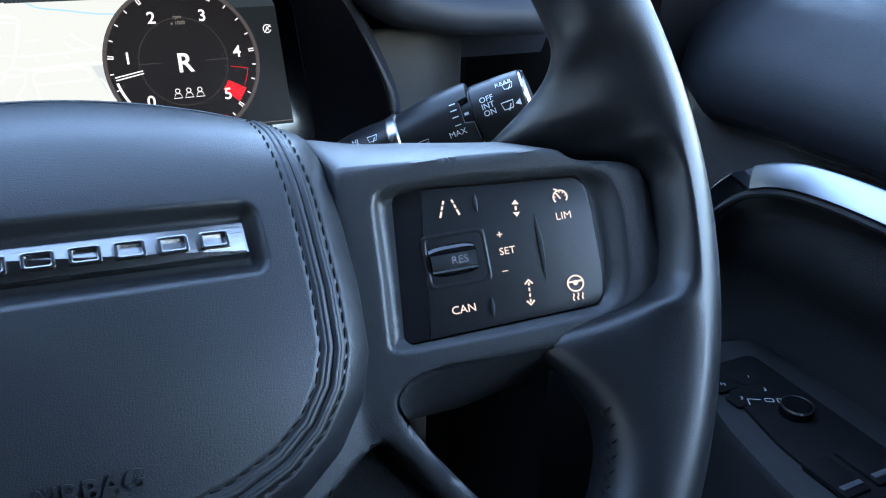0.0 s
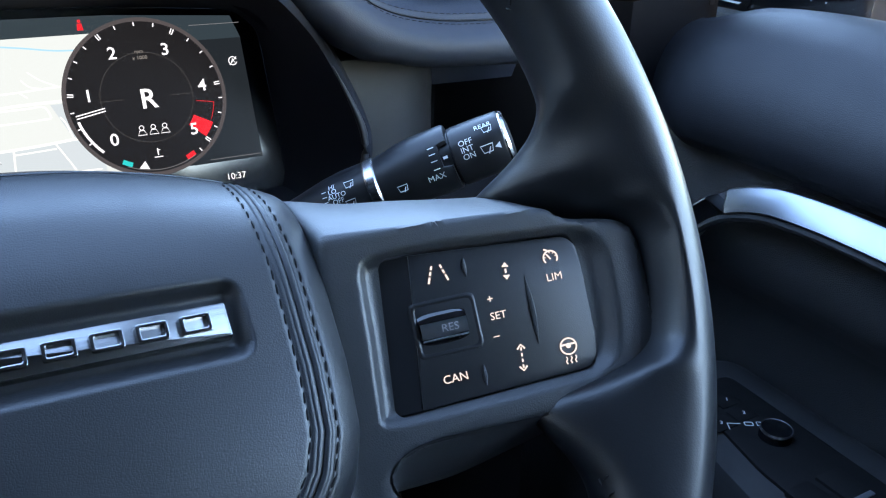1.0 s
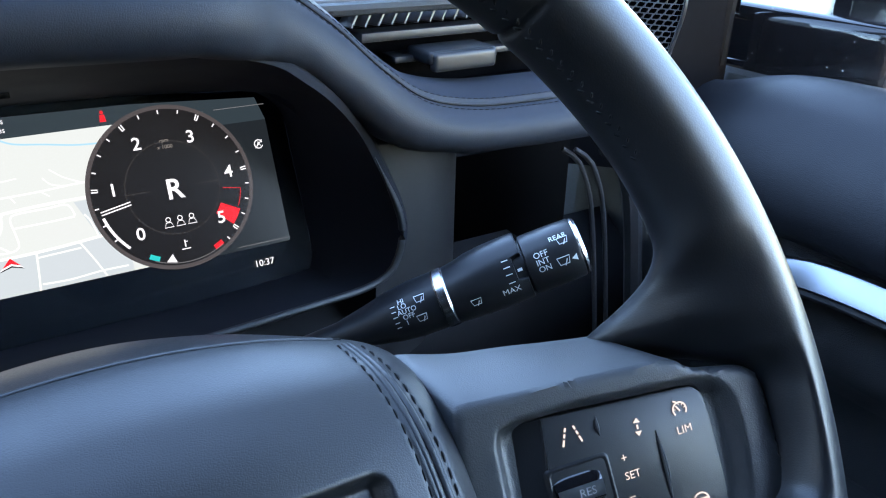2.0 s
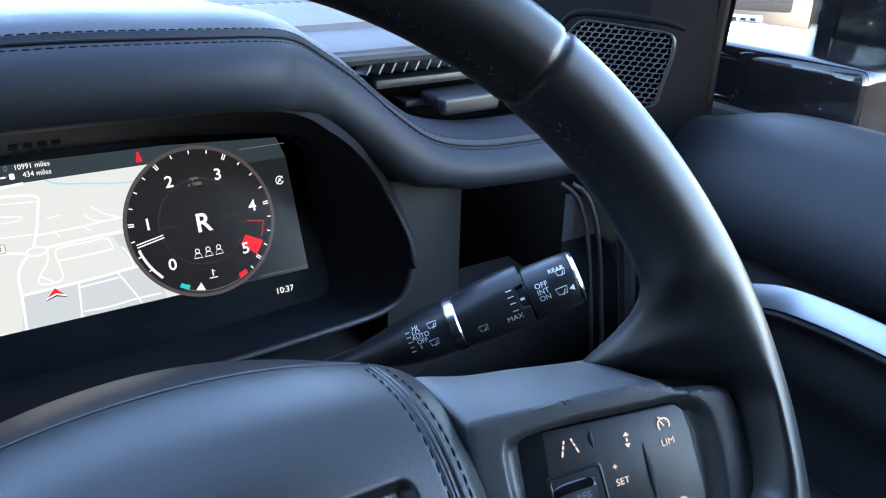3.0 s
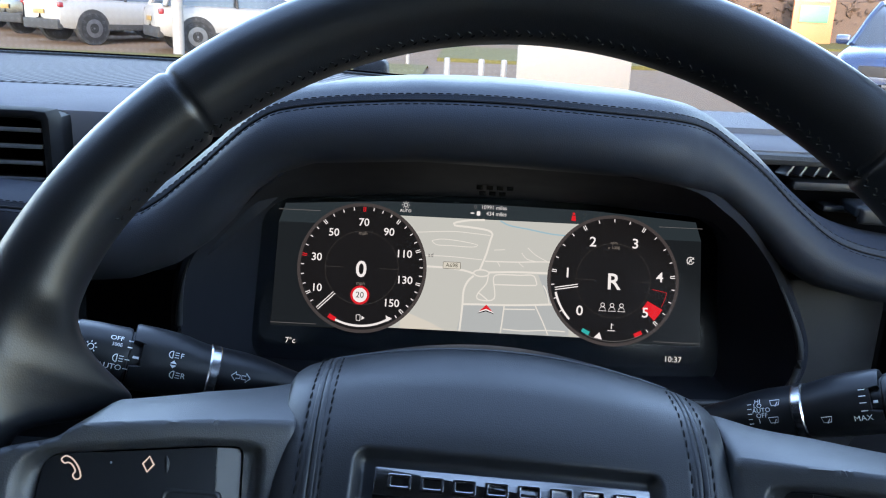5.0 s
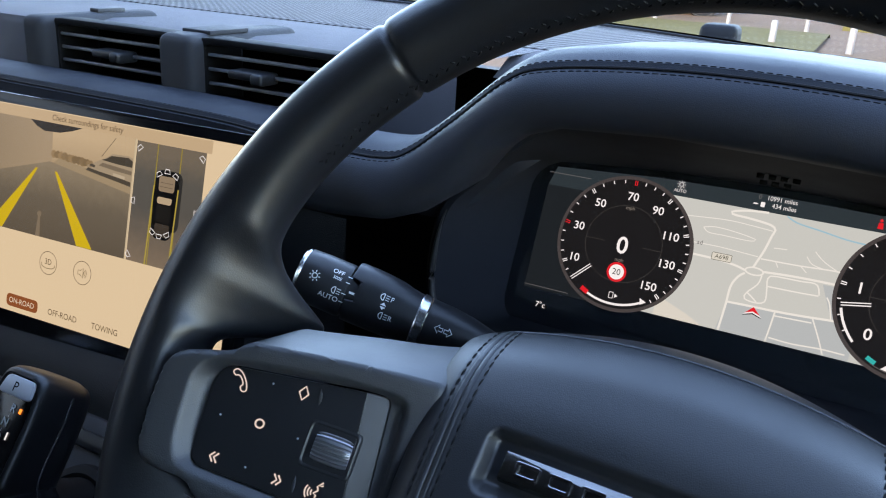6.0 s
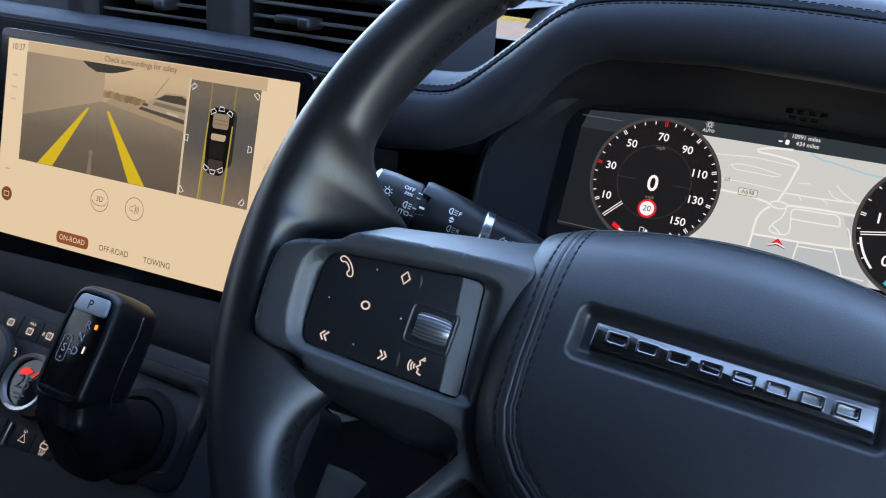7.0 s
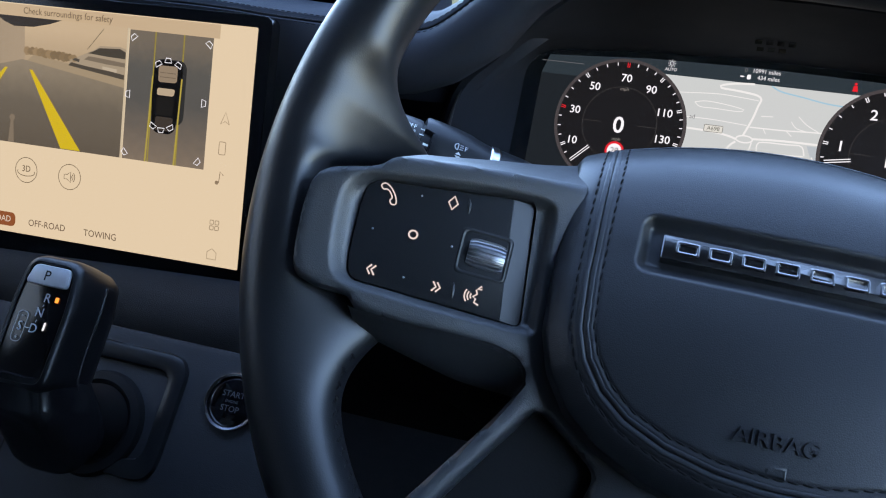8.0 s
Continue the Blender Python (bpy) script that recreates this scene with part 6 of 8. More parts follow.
def stem_rows():
    """Rings from the lever's foot up into its head, each with its own size and lean."""
    out = []
    for y, z, a, b, lean in ((-0.2640, 1.0962, 0.0130, 0.0125, 8), (-0.2645, 1.0982, 0.0178, 0.0168, 8), (-0.2660, 1.1050, 0.0200, 0.0190, 10), (-0.2685, 1.1180, 0.0207, 0.0197, 13), (-0.2712, 1.1290, 0.0204, 0.0201, 10), (-0.2722, 1.1370, 0.0197, 0.0203, 0), (-0.2722, 1.1385, 0.0190, 0.0196, 0), (-0.2700, 1.1500, 0.0182, 0.0188, -14)):
        ring = []
        for k in range(40):
            q = k * math.tau / 40
            c, s = math.cos(q), math.sin(q)
            p = Vector((a * math.copysign(abs(c) ** 0.6, c), b * math.copysign(abs(s) ** 0.6, s), 0))
            ring.append(pose(-0.3220 - 0.0025 * smooth01(1.10, 1.15, z), y, z, lean, 0, 0) @ p)
        out.append(ring)
    return out


def head_rows():
    """The rounded head as rings that close in front round the sunk display."""
    outline = rounded([(-0.0190, -0.0415), (0.0190, -0.0415), (0.0197, 0.004), (0.0165, 0.0265), (-0.0165, 0.0265), (-0.0195, 0.004)], 0.0110, 7)
    rows = []
    for z, d in ((-0.0400, 0.0080), (-0.0385, 0.0060), (-0.0345, 0.0028), (-0.0280, 0.0006), (-0.0180, 0.0), (-0.0080, 0.0), (-0.0030, 0.0006), (0.0002, 0.0018), (0.0018, 0.0034), (0.0022, 0.0046), (0.0017, 0.0052), (-0.0020, 0.0054)):
        rows.append([LEV @ Vector((p[0] + (0.0006 if z > 0 else 0.0), p[1], z)) for p in (inset2(outline, d) if d else outline)])
    return rows


part("stem", grid(stem_rows(), closed=True, cap=True), material("glossy black stem", (0.006, 0.006, 0.0068), 0.24, spec=0.4, var=0.0), lever, "glossy black stem")
bm = grid(head_rows(), closed=True, cap=True)
part("head", bm, GRIP, lever, "smooth black rounded head")
plate = part("display_plate", moved(slab(rounded([(-0.0150, -0.0360), (0.0150, -0.0360), (0.0150, 0.008), (0.0122, 0.0212), (-0.0122, 0.0212), (-0.0147, 0.008)], 0.004), -0.008, 0.0012, 0.0005), LEV), material("selector glass", (0.004, 0.004, 0.0045), 0.14, spec=0.3, var=0.0), lever, "gloss black selector display")
part("parking_button", moved(slab(rounded([(-0.0120, 0.0104), (0.0128, 0.0104), (0.0118, 0.0205), (-0.0092, 0.0205)], 0.003), -0.002, 0.0028, 0.0009), LEV), material("silver button", (0.42, 0.43, 0.45), 0.35, var=0.05), lever, "silver parking button")
part("legend", moved(words("P", 0.0052, 0.0, 0.0150, 0.0030, bold=0.01), LEV), DEEP, lever, smooth=False)
for txt, x, y in (("R", 0.0034, 0.0045), ("N", 0.0018, -0.0030), ("D", 0.0012, -0.0110), ("S", -0.0066, -0.0110)):
    part("legend", moved(words(txt, 0.0046, x, y, 0.0017, bold=0.008), LEV), GREY_INK, lever, smooth=False)
part("mode_outline", moved(joined(stroke(rect(0.0058, 0.0150, 0.0028, -0.0066, -0.0110), 0.0004, 0.0017, closed=True), stroke([(-0.0034, -0.0110), (-0.0012, -0.0110)], 0.0004, 0.0017), stroke([(0.0028, 0.0013), (0.0024, 0.0001)], 0.0004, 0.0017), stroke([(0.0016, -0.0064), (0.0014, -0.0078)], 0.0004, 0.0017), stroke([(-0.0074, -0.0057), (-0.0058, -0.0057)], 0.0004, 0.0017), stroke([(-0.0074, -0.0163), (-0.0058, -0.0163)], 0.0004, 0.0017), stroke([(-0.0066, -0.0155), (-0.0066, -0.0171)], 0.0004, 0.0017)), LEV), GREY_INK, lever, smooth=False)
part("gear_light", moved(flat(rect(0.0020, 0.0026, 0.0003, 0.0090, 0.0046), 0.0018), LEV), ORANGE_LED, lever, "orange gear light", smooth=False)
part("gear_mark", moved(flat(rect(0.0012, 0.0040, 0.0003, 0.0070, -0.0090), 0.0018), LEV), D_WHITE, lever, smooth=False)
for s in (1, -1):
    part("trim_line", tube(spline([LEV @ Vector((s * x, y, z)) for x, y, z in ((0.0176, 0.0180, -0.0200), (0.0194, 0.004, -0.0190), (0.0191, -0.012, -0.0180), (0.0188, -0.027, -0.0190), (0.0186, -0.036, -0.0230))], 20), 0.0007, 8), CHROME, lever, "thin chrome trim line")

# heating controls


def rotary(x, y, r, name):
    k = thing("rotary_control", "round climate control with a silver ring and a dark display", "control", CON @ Matrix.Translation((x, y, 0)), group="climate controls")
    part("collar", lathe([(r * 1.12, -0.001), (r * 1.12, 0.004), (r * 1.02, 0.006)], 60), GRAINED, k, "black knob collar")
    part("ring", lathe([(r * 1.02, 0.003), (r * 1.00, 0.017), (r * 0.95, 0.0195), (r * 0.84, 0.0190), (r * 0.80, 0.0165)], 60), ALUM, k, "satin aluminium ring")
    part("display", lathe([(r * 0.81, 0.0160), (0.0001, 0.0168)], 60), GLOSS, k, "dark round display")
    return k


k1 = rotary(-0.1430, -0.004, 0.0225, "a")
part("readout", joined(flat([(0.009, 0.000), (0.012, 0.000), (0.0125, 0.003), (0.0095, 0.0025)], 0.0171), stroke([(0.008, -0.002), (0.0085, 0.0)], 0.0006, 0.0171)), RED_LED, k1, "red lit figure", smooth=False)
part("readout", joined(stroke(arc(0.001, -0.003, 0.0028, 0, 360, 18), 0.0008, 0.0171)), DIM_INK, k1, smooth=False)
k2 = rotary(-0.0815, -0.0075, 0.0195, "b")
part("readout", words("25", 0.0095, -0.002, -0.001, 0.0171), DIM_INK, k2, "dim grey temperature figure", smooth=False)
part("readout", joined(flat([(-0.009, 0.0035), (-0.002, 0.0045), (0.002, 0.0075), (-0.003, 0.0095), (-0.008, 0.0075)], 0.0171), stroke([(0.003, 0.004), (0.0065, 0.009)], 0.0012, 0.0171)), RED_LED, k2, "red lit symbol", smooth=False)
part("readout", joined(stroke([(-0.006, -0.0085), (0.004, -0.0085)], 0.0012, 0.0171), stroke([(-0.004, -0.011), (0.002, -0.011)], 0.0010, 0.0171)), material("dim display ink", (0.10, 0.10, 0.11), 0.5, var=0.0), k2, smooth=False)


KEY = material("black key cap", (0.012, 0.0123, 0.0135), 0.5, spec=0.3, grain=0.2, scale=2000)


def key(x, y, w, h, bm, label):
    b = thing("climate_button", label, "button", CON @ Matrix.Translation((x, y, 0)), group="climate buttons")
    part("cap", slab(rect(w, h, 0.0010), -0.001, 0.0007, 0.0004), KEY, b)
    if bm:
        part("symbol", moved(bm, Matrix.Translation((0, 0, 0.0010))), LIT_ICON, b, smooth=False)


def sym_car():
    return joined(stroke(rect(0.0060, 0.0030, 0.0006), 0.0005, closed=True), stroke([(-0.0024, 0.0015), (-0.0014, 0.0036), (0.0014, 0.0036), (0.0024, 0.0015)], 0.0005), *[stroke([(-0.002 + i * 0.002, -0.0022), (-0.0015 + i * 0.002, -0.0040)], 0.0005) for i in range(3)])


def sym_seat():
    return joined(stroke([(-0.0022, 0.0036), (-0.0012, -0.0012), (0.0026, -0.0012)], 0.0009), *[stroke([(0.0 + i * 0.0014, 0.0005), (0.0004 + i * 0.0014, 0.0030)], 0.0004) for i in range(3)])


def sym_fan():
    return joined(stroke(rect(0.0056, 0.0040, 0.001), 0.0005, closed=True), *[stroke([(-0.0018 + i * 0.0018, -0.003), (-0.0014 + i * 0.0018, 0.003)], 0.0004) for i in range(3)])


for x, y, w, h, bm, label in ((-0.1665, 0.0250, 0.026, 0.015, sym_seat(), "black airflow button with a white symbol"), (-0.1365, 0.0250, 0.018, 0.015, sym_fan(), "black windscreen heat button with a white symbol"), (-0.1165, 0.0250, 0.019, 0.015, joined(words("MAX", 0.0020, 0, 0.0038), moved(sym_fan(), Matrix.Translation((0, -0.0015, 0)))), "black max demist button with a white symbol"),
                              (-0.1215, 0.0060, 0.010, 0.013, sym_car(), "black recirculation button with a white symbol"), (-0.1170, -0.0215, 0.009, 0.012, sym_seat(), "black heated seat button with a white symbol"), (-0.1300, -0.0405, 0.019, 0.013, words("A/C", 0.0030), "black air conditioning button"), (-0.1080, -0.0405, 0.021, 0.013, words("AUTO", 0.0030), "black automatic climate button"),
                              (-0.0990, 0.0250, 0.015, 0.015, joined(words("R", 0.0030, -0.0045, 0.0), moved(sym_fan(), Matrix.Translation((0.001, 0, 0)))), "black rear screen heat button with a white symbol"), (-0.0785, -0.0415, 0.018, 0.014, joined(stroke([(-0.003, -0.002), (0, 0.003), (0.003, -0.002)], 0.0006, closed=True), words("LO", 0.0018, 0, 0.0046)), "black hill descent button"), (-0.0590, -0.0405, 0.018, 0.014, joined(sym_car(), words("OFF", 0.0018, 0, -0.0052)), "black stability control button")):
    key(x, y, w, h, bm, label)
part("lock_symbol", moved(joined(flat(rect(0.0030, 0.0026, 0.0004, -0.0650, -0.0245)), stroke(arc(-0.0650, -0.0230, 0.0010, 0, 180, 10), 0.0005)), CON @ Matrix.Translation((0, 0, 0.0006))), LIT_ICON, console, "white backlit symbol", smooth=False)
part("seat_symbol", moved(sym_seat(), CON @ Matrix.Translation((-0.0567, -0.0235, 0.0006))), LIT_ICON, console, "white backlit symbol", smooth=False)
part("bright_divider", moved(box(0.0016, 0.015, 0.0022, 0.0005, (-0.0919, -0.0425, 0.0012)), CON), ALUM, console, "bright divider bar")

# ---- column and stalks ----
column = thing("steering_column", "black plastic steering column shroud behind the wheel", "steering column")
part("shroud", moved(grid([[Vector((r * math.cos(k * math.tau / 40), 0.9 * r * math.sin(k * math.tau / 40) - 0.004, z)) for k in range(40)] for z, r in ((-0.075, 0.050), (-0.085, 0.062), (-0.12, 0.068), (-0.20, 0.070), (-0.30, 0.062))], closed=True, cap=True), HUB), DEEP, column, "black column shroud")


def stalk(name, end, inner, label, side):
    """A stalk along z from its end cap (z = 0) down into the column; y faces up, x to the driver's eye."""
    end, inner = Vector(end), Vector(inner)
    d = (end - inner).normalized()
    eye = Vector((-0.02, -0.48, 1.42))
    face = (eye - end)
    face = (face - face.dot(d) * d).normalized()
    xa = face.cross(d) * 1.0
    m = Matrix(((xa.x, face.x, d.x, end.x), (xa.y, face.y, d.y, end.y), (xa.z, face.z, d.z, end.z), (0, 0, 0, 1)))
    st = thing("control_stalk", label, "stalk", m, group="column stalks")
    R = 0.0126
    body = part("stalk_body", lathe([(0.0055, -0.150), (0.0065, -0.108), (0.0090, -0.094), (0.0112, -0.083), (0.0122, -0.074), (R * 0.985, -0.0625)], 48), PANEL, st, "black stalk")
    part("ring", lathe([(R * 0.98, -0.0628), (R * 1.03, -0.0620), (R * 1.03, -0.0585), (R * 0.98, -0.0578)], 48), CHROME, st, "chrome ring")
    up = 0.0 if side > 0 else math.pi
    def sleeve_row(z, r, hump, notch):
        """One ring of the sleeve: humped on its upper side, set back at the window that shows the mark."""
        row = []
        for k in range(96):
            a = k * math.tau / 96
            d = (a - math.pi / 2 + math.pi) % math.tau - math.pi
            w = max(0.0, math.cos(a - up)) ** 1.5
            cut = notch if abs(d + side * 0.10) < 0.42 else 0.0
            row.append(Vector((r * (1 + hump * w) * math.cos(a), r * (1 + hump * w) * math.sin(a), z - cut)))
        return row
    rows = [sleeve_row(z, R * r, h, n) for z, r, h, n in ((-0.0580, 0.98, 0.0, 0), (-0.0560, 1.00, 0.0, 0), (-0.0520, 1.02, 0.03, 0), (-0.0470, 1.04, 0.10, 0), (-0.0400, 1.06, 0.13, 0), (-0.0330, 1.06, 0.15, 0), (-0.0262, 1.06, 0.15, 0.0040), (-0.0250, 1.04, 0.13, 0.0040), (-0.0248, 0.90, 0.0, 0.0040))]
    part("sleeve", grid(rows, closed=True), PANEL, st, "black fixed sleeve with a window for the mark")
    part("twist_knob", lathe([(R * 0.90, -0.0300), (R * 0.90, -0.0242), (R * 1.00, -0.0236), (R * 1.02, -0.022), (R * 1.02, -0.010), (R * 0.99, -0.0022), (R * 0.96, -0.0016)], 48), PANEL, st, "black twist knob")
    part("end_ring", lathe([(R * 0.95, -0.0018), (R * 0.97, -0.0008), (R * 0.90, 0.0004), (R * 0.84, 0.0002)], 48), CHROME, st, "chrome end ring")
    part("end_cap", lathe([(R * 0.85, 0.0002), (R * 0.5, 0.0010), (0.0001, 0.0013)], 48), PANEL, st, "black end cap")
    return st, R


def wrap(st, bm, r, z0, side, turn=0.0, mat=None, name="legend"):
    """Lays flat lettering (x along the stalk to its end, y round it) on the round stalk."""
    for v in bm.verts:
        a = math.pi / 2 + turn - side * v.co.y / r
        z = z0 + side * v.co.x * 1.0
        v.co = Vector((r * math.cos(a), r * math.sin(a), z))
    part(name, bm, mat or WHITE_INK, st, "white printed legend", smooth=False)


E_R, E_L = (0.197, -0.192, 1.2680), (-0.1815, -0.2045, 1.2750)
right, R1 = stalk("r", E_R, (0.1160, -0.1476, 1.2290), "black wiper stalk with white legends and a chrome ring", 1)
left, R2 = stalk("l", E_L, (-0.0915, -0.1745, 1.2460), "black light stalk with white legends and a chrome ring", -1)


def glass_sym(s=0.001):
    return joined(stroke([(-2.2 * s, 1.6 * s), (2.2 * s, 1.6 * s), (1.6 * s, -1.0 * s), (-1.6 * s, -1.0 * s)], 0.35 * s, closed=True), stroke([(0, -1.6 * s), (1.2 * s, 0.6 * s)], 0.35 * s))


for txt, z, y, s in (("OFF", -0.0172, 0.0030, 0.0021), ("INT", -0.0172, 0.0, 0.0021), ("ON", -0.0172, -0.0030, 0.0021), ("REAR", -0.0085, 0.0075, 0.0019), ("MAX", -0.0330, -0.0068, 0.0022), ("MIN", -0.0330, 0.0088, 0.0020), ("AUTO", -0.0760, 0.0012, 0.0018), ("OFF", -0.0760, -0.0012, 0.0018), ("LO", -0.0775, 0.0035, 0.0018), ("HI", -0.0775, 0.0057, 0.0018), ("1", -0.0775, -0.0037, 0.0018)):
    wrap(right, words(txt, s * 1.2, 0, y), (R1 * 1.035 if z > -0.027 else R1 * 1.10 if z > -0.05 else 0.0124), z, 1)
wrap(right, moved(glass_sym(), Matrix.Translation((0, 0.0052, 0))), R1 * 1.035, -0.0070, 1)
wrap(right, joined(moved(glass_sym(0.0012), Matrix.Translation((0, -0.0030, 0))), flat([(0.0032, -0.0030), (0.0056, -0.0016), (0.0056, -0.0044)][::-1])), R1 * 1.035, -0.0092, 1)
wrap(right, moved(glass_sym(), Matrix.Translation((0, -0.0062, 0))), R1 * 1.075, -0.0480, 1)
wrap(right, moved(glass_sym(), Matrix.Translation((0, -0.0040, 0))), 0.0127, -0.0710, 1)
wrap(right, moved(glass_sym(), Matrix.Translation((0, 0.0040, 0))), 0.0127, -0.0695, 1)
for i, y in enumerate((0.0060, 0.0030, 0.0, -0.0035)):
    wrap(right, stroke([(-0.0016, y), (0.0012, y)], 0.0004), R1 * 1.11, -0.0315, 1)
wrap(right, flat([(-0.0010, 0.0008), (0.0010, 0.0008), (0.0010, -0.0004), (-0.0010, -0.0004)][::-1]), R1 * 0.93, -0.0270, 1)
for y in (0.0046, 0.0023, 0.0, -0.0024, -0.0046):
    wrap(right, stroke([(-0.0010, y), (0.0010, y)], 0.0003), 0.0119, -0.0815, 1)

bulb = joined(stroke(arc(0, 0.001, 0.0012, 0, 360, 16), 0.0004), *[stroke([polar(0, 0.001, 0.0018, a), polar(0, 0.001, 0.0026, a)], 0.0004) for a in range(0, 360, 45)])
wrap(left, bulb, R2 * 1.035, -0.0085, -1)
lamp = lambda y: joined(stroke(arc(0.0006, y, 0.0016, 90, 270, 10), 0.0004), stroke([(0.0006, y + 0.0016), (0.0006, y - 0.0016)], 0.0004), *[stroke([(0.0014, y + k * 0.0011), (0.0032, y + k * 0.0011)], 0.0003) for k in (-1, 0, 1)])
for txt, z, y, s in (("OFF", -0.0180, 0.0068, 0.0019), ("AUTO", -0.0175, -0.0058, 0.0021), ("F", -0.0455, 0.0040, 0.0020), ("R", -0.0475, -0.0045, 0.0020)):
    wrap(left, words(txt, s * 1.2, 0, y, turn=0), (R2 * 1.035 if z > -0.027 else R2 * 1.09), z, -1)
wrap(left, joined(words("300E", 0.0016, 0, 0.0038)), R2 * 1.035, -0.0185, -1)
wrap(left, lamp(-0.0018), R2 * 1.035, -0.0190, -1)
wrap(left, lamp(0.0040), R2 * 1.11, -0.0410, -1)
wrap(left, lamp(-0.0045), R2 * 1.075, -0.0430, -1)
wrap(left, joined(flat([(-0.0014, 0.0002), (0.0014, 0.0002), (0, 0.0016)]), flat([(-0.0014, -0.0004), (0, -0.0018), (0.0014, -0.0004)])), R2 * 1.09, -0.0425, -1)
for y in (0.0065, 0.0035, -0.0018, -0.0058):
    wrap(left, stroke([(-0.0010, y), (0.0010, y)], 0.0004), R2 * 1.035, -0.0238, -1)
wrap(left, flat([(-0.0013, 0.0004), (0.0013, 0.0004), (0.0013, -0.0006), (-0.0013, -0.0006)]), R2 * 0.93, -0.0270, -1)
for x, s in ((-0.0022, -1), (0.0022, 1)):
    wrap(left, stroke([(x - s * 0.0018, 0.0008), (x, 0.0008), (x, 0.0020), (x + s * 0.0020, 0.0), (x, -0.0020), (x, -0.0008), (x - s * 0.0018, -0.0008)], 0.0004, closed=True), 0.0127, -0.0720, -1)

# ---- driver's door, pillar, window ----
door = thing("door_1", "black driver's door panel with a padded top, metal strip and switches", "door", kind="structure")


def door_pad():
    rows = []
    for i in range(40):
        y = -0.03 - 1.1 * (i / 39) ** 1.6
        e = smooth01(-0.03, -0.075, y)
        e = 1 - smooth01(-0.11, -0.032, y)
        zc = 0.006 * smooth01(0.04, 0.16, -y)
        sec = [(0.475, 1.283), (0.466, 1.289), (0.452, 1.2905), (0.436, 1.287), (0.420, 1.279), (0.404, 1.266), (0.392, 1.248), (0.386, 1.230), (0.387, 1.216), (0.393, 1.208), (0.402, 1.205)]
        cx_, cz = 0.455, 1.245
        k = 0.55 + 0.45 * e
        rows.append([Vector((cx_ + (x - cx_) * k, y, cz + (z - cz) * (0.7 + 0.3 * e) + zc)) for x, z in sec])
    bm = grid(rows)
    return bm if sum(f.normal.x for f in bm.faces) < 0 else flip(bm)


part("padded_top", door_pad(), material("door top vinyl", (0.0125, 0.0135, 0.0165), 0.52, spec=0.24, grain=0.2, scale=1000, kind="leather"), door, "smooth black padded door top")
strip_line = spline([(0.392, -0.105, 1.135), (0.392, -0.120, 1.163), (0.391, -0.142, 1.185), (0.391, -0.165, 1.196), (0.390, -0.19, 1.2015), (0.390, -0.24, 1.2030), (0.390, -0.34, 1.199), (0.390, -0.60, 1.185), (0.390, -1.0, 1.165)], 80)


def ribbon(line, w, th, x_out=0.0):
    rows = []
    for i, p in enumerate(line):
        t = (line[min(i + 1, len(line) - 1)] - line[max(i - 1, 0)]).normalized()
        n = Vector((-1, 0, 0))
        s = t.cross(n).normalized()
        s = s if s.z > 0 or t.z > 0.5 else -s
        rows.append([p + s * w * a + n * b for a, b in ((-0.5, -0.004), (-0.5, th * 1.5), (-0.42, th * 1.85), (0.42, th * 0.15), (0.5, -th * 0.2), (0.5, -0.006))])
    bm = grid(rows, closed=True, cap=True)
    return bm


part("metal_strip", ribbon(strip_line, 0.0145, 0.004), material("satin metal strip", (0.24, 0.255, 0.28), 0.32, 1.0, var=0.05), door, "satin metal trim strip")
part("strip_lip", tube([p + Vector((-0.004, 0, -0.0105)) for p in strip_line], 0.0028, 8), GRAINED, door, "black lip under the strip")
card_rows = [[Vector((x, y, z)) for y in (0.03, -0.10, -0.2, -0.4, -0.7, -1.15)] for x, z in ((0.402, 1.21), (0.401, 1.16), (0.408, 1.135), (0.425, 1.115), (0.432, 1.085), (0.430, 1.0), (0.425, 0.62))]
bm = grid(card_rows)
part("door_card", bm if sum(f.normal.x for f in bm.faces) < 0 else flip(bm), material("ribbed door card", (0.032, 0.033, 0.036), 0.6, grain=0.7, scale=900, kind="leather"), door, "black textured door card")
ARM = pose(0.352, -0.29, 1.066, 0, 0, 0)
part("armrest", moved(slab(rounded([(-0.034, -0.35), (0.075, -0.35), (0.075, 0.150), (0.020, 0.160), (-0.018, 0.085), (-0.030, 0.02)], 0.02), -0.30, 0.0, 0.008), ARM), GRAINED, door, "black armrest with a switch panel")
part("switch_plate", moved(slab(rounded([(-0.012, -0.06), (0.045, -0.06), (0.050, 0.128), (0.012, 0.128), (-0.006, 0.05)], 0.008), -0.002, 0.0022, 0.001), ARM), DEEP, door, "matt black switch panel")
knob = part("mirror_knob", moved(lathe([(0.0098, 0.001), (0.0092, 0.0070), (0.0088, 0.0082), (0.0001, 0.0086)], 40), Matrix.Translation((0.377, -0.223, 1.066))), GLOSS, door, "round mirror adjuster")
part("knob_ring", moved(lathe([(0.0093, 0.0066), (0.0096, 0.0074), (0.0092, 0.0086), (0.0087, 0.0084)], 40), Matrix.Translation((0.377, -0.223, 1.066))), CHROME, knob, "chrome ring")
for (x, y, w, h) in ((0.378, -0.183, 0.016, 0.012), (0.377, -0.198, 0.016, 0.012), (0.359, -0.183, 0.016, 0.012), (0.358, -0.199, 0.016, 0.012)):
    part("memory_button", box(w, h, 0.0012, 0.0005, (x, y, 1.0681)), DEEP, door, "small memory button")
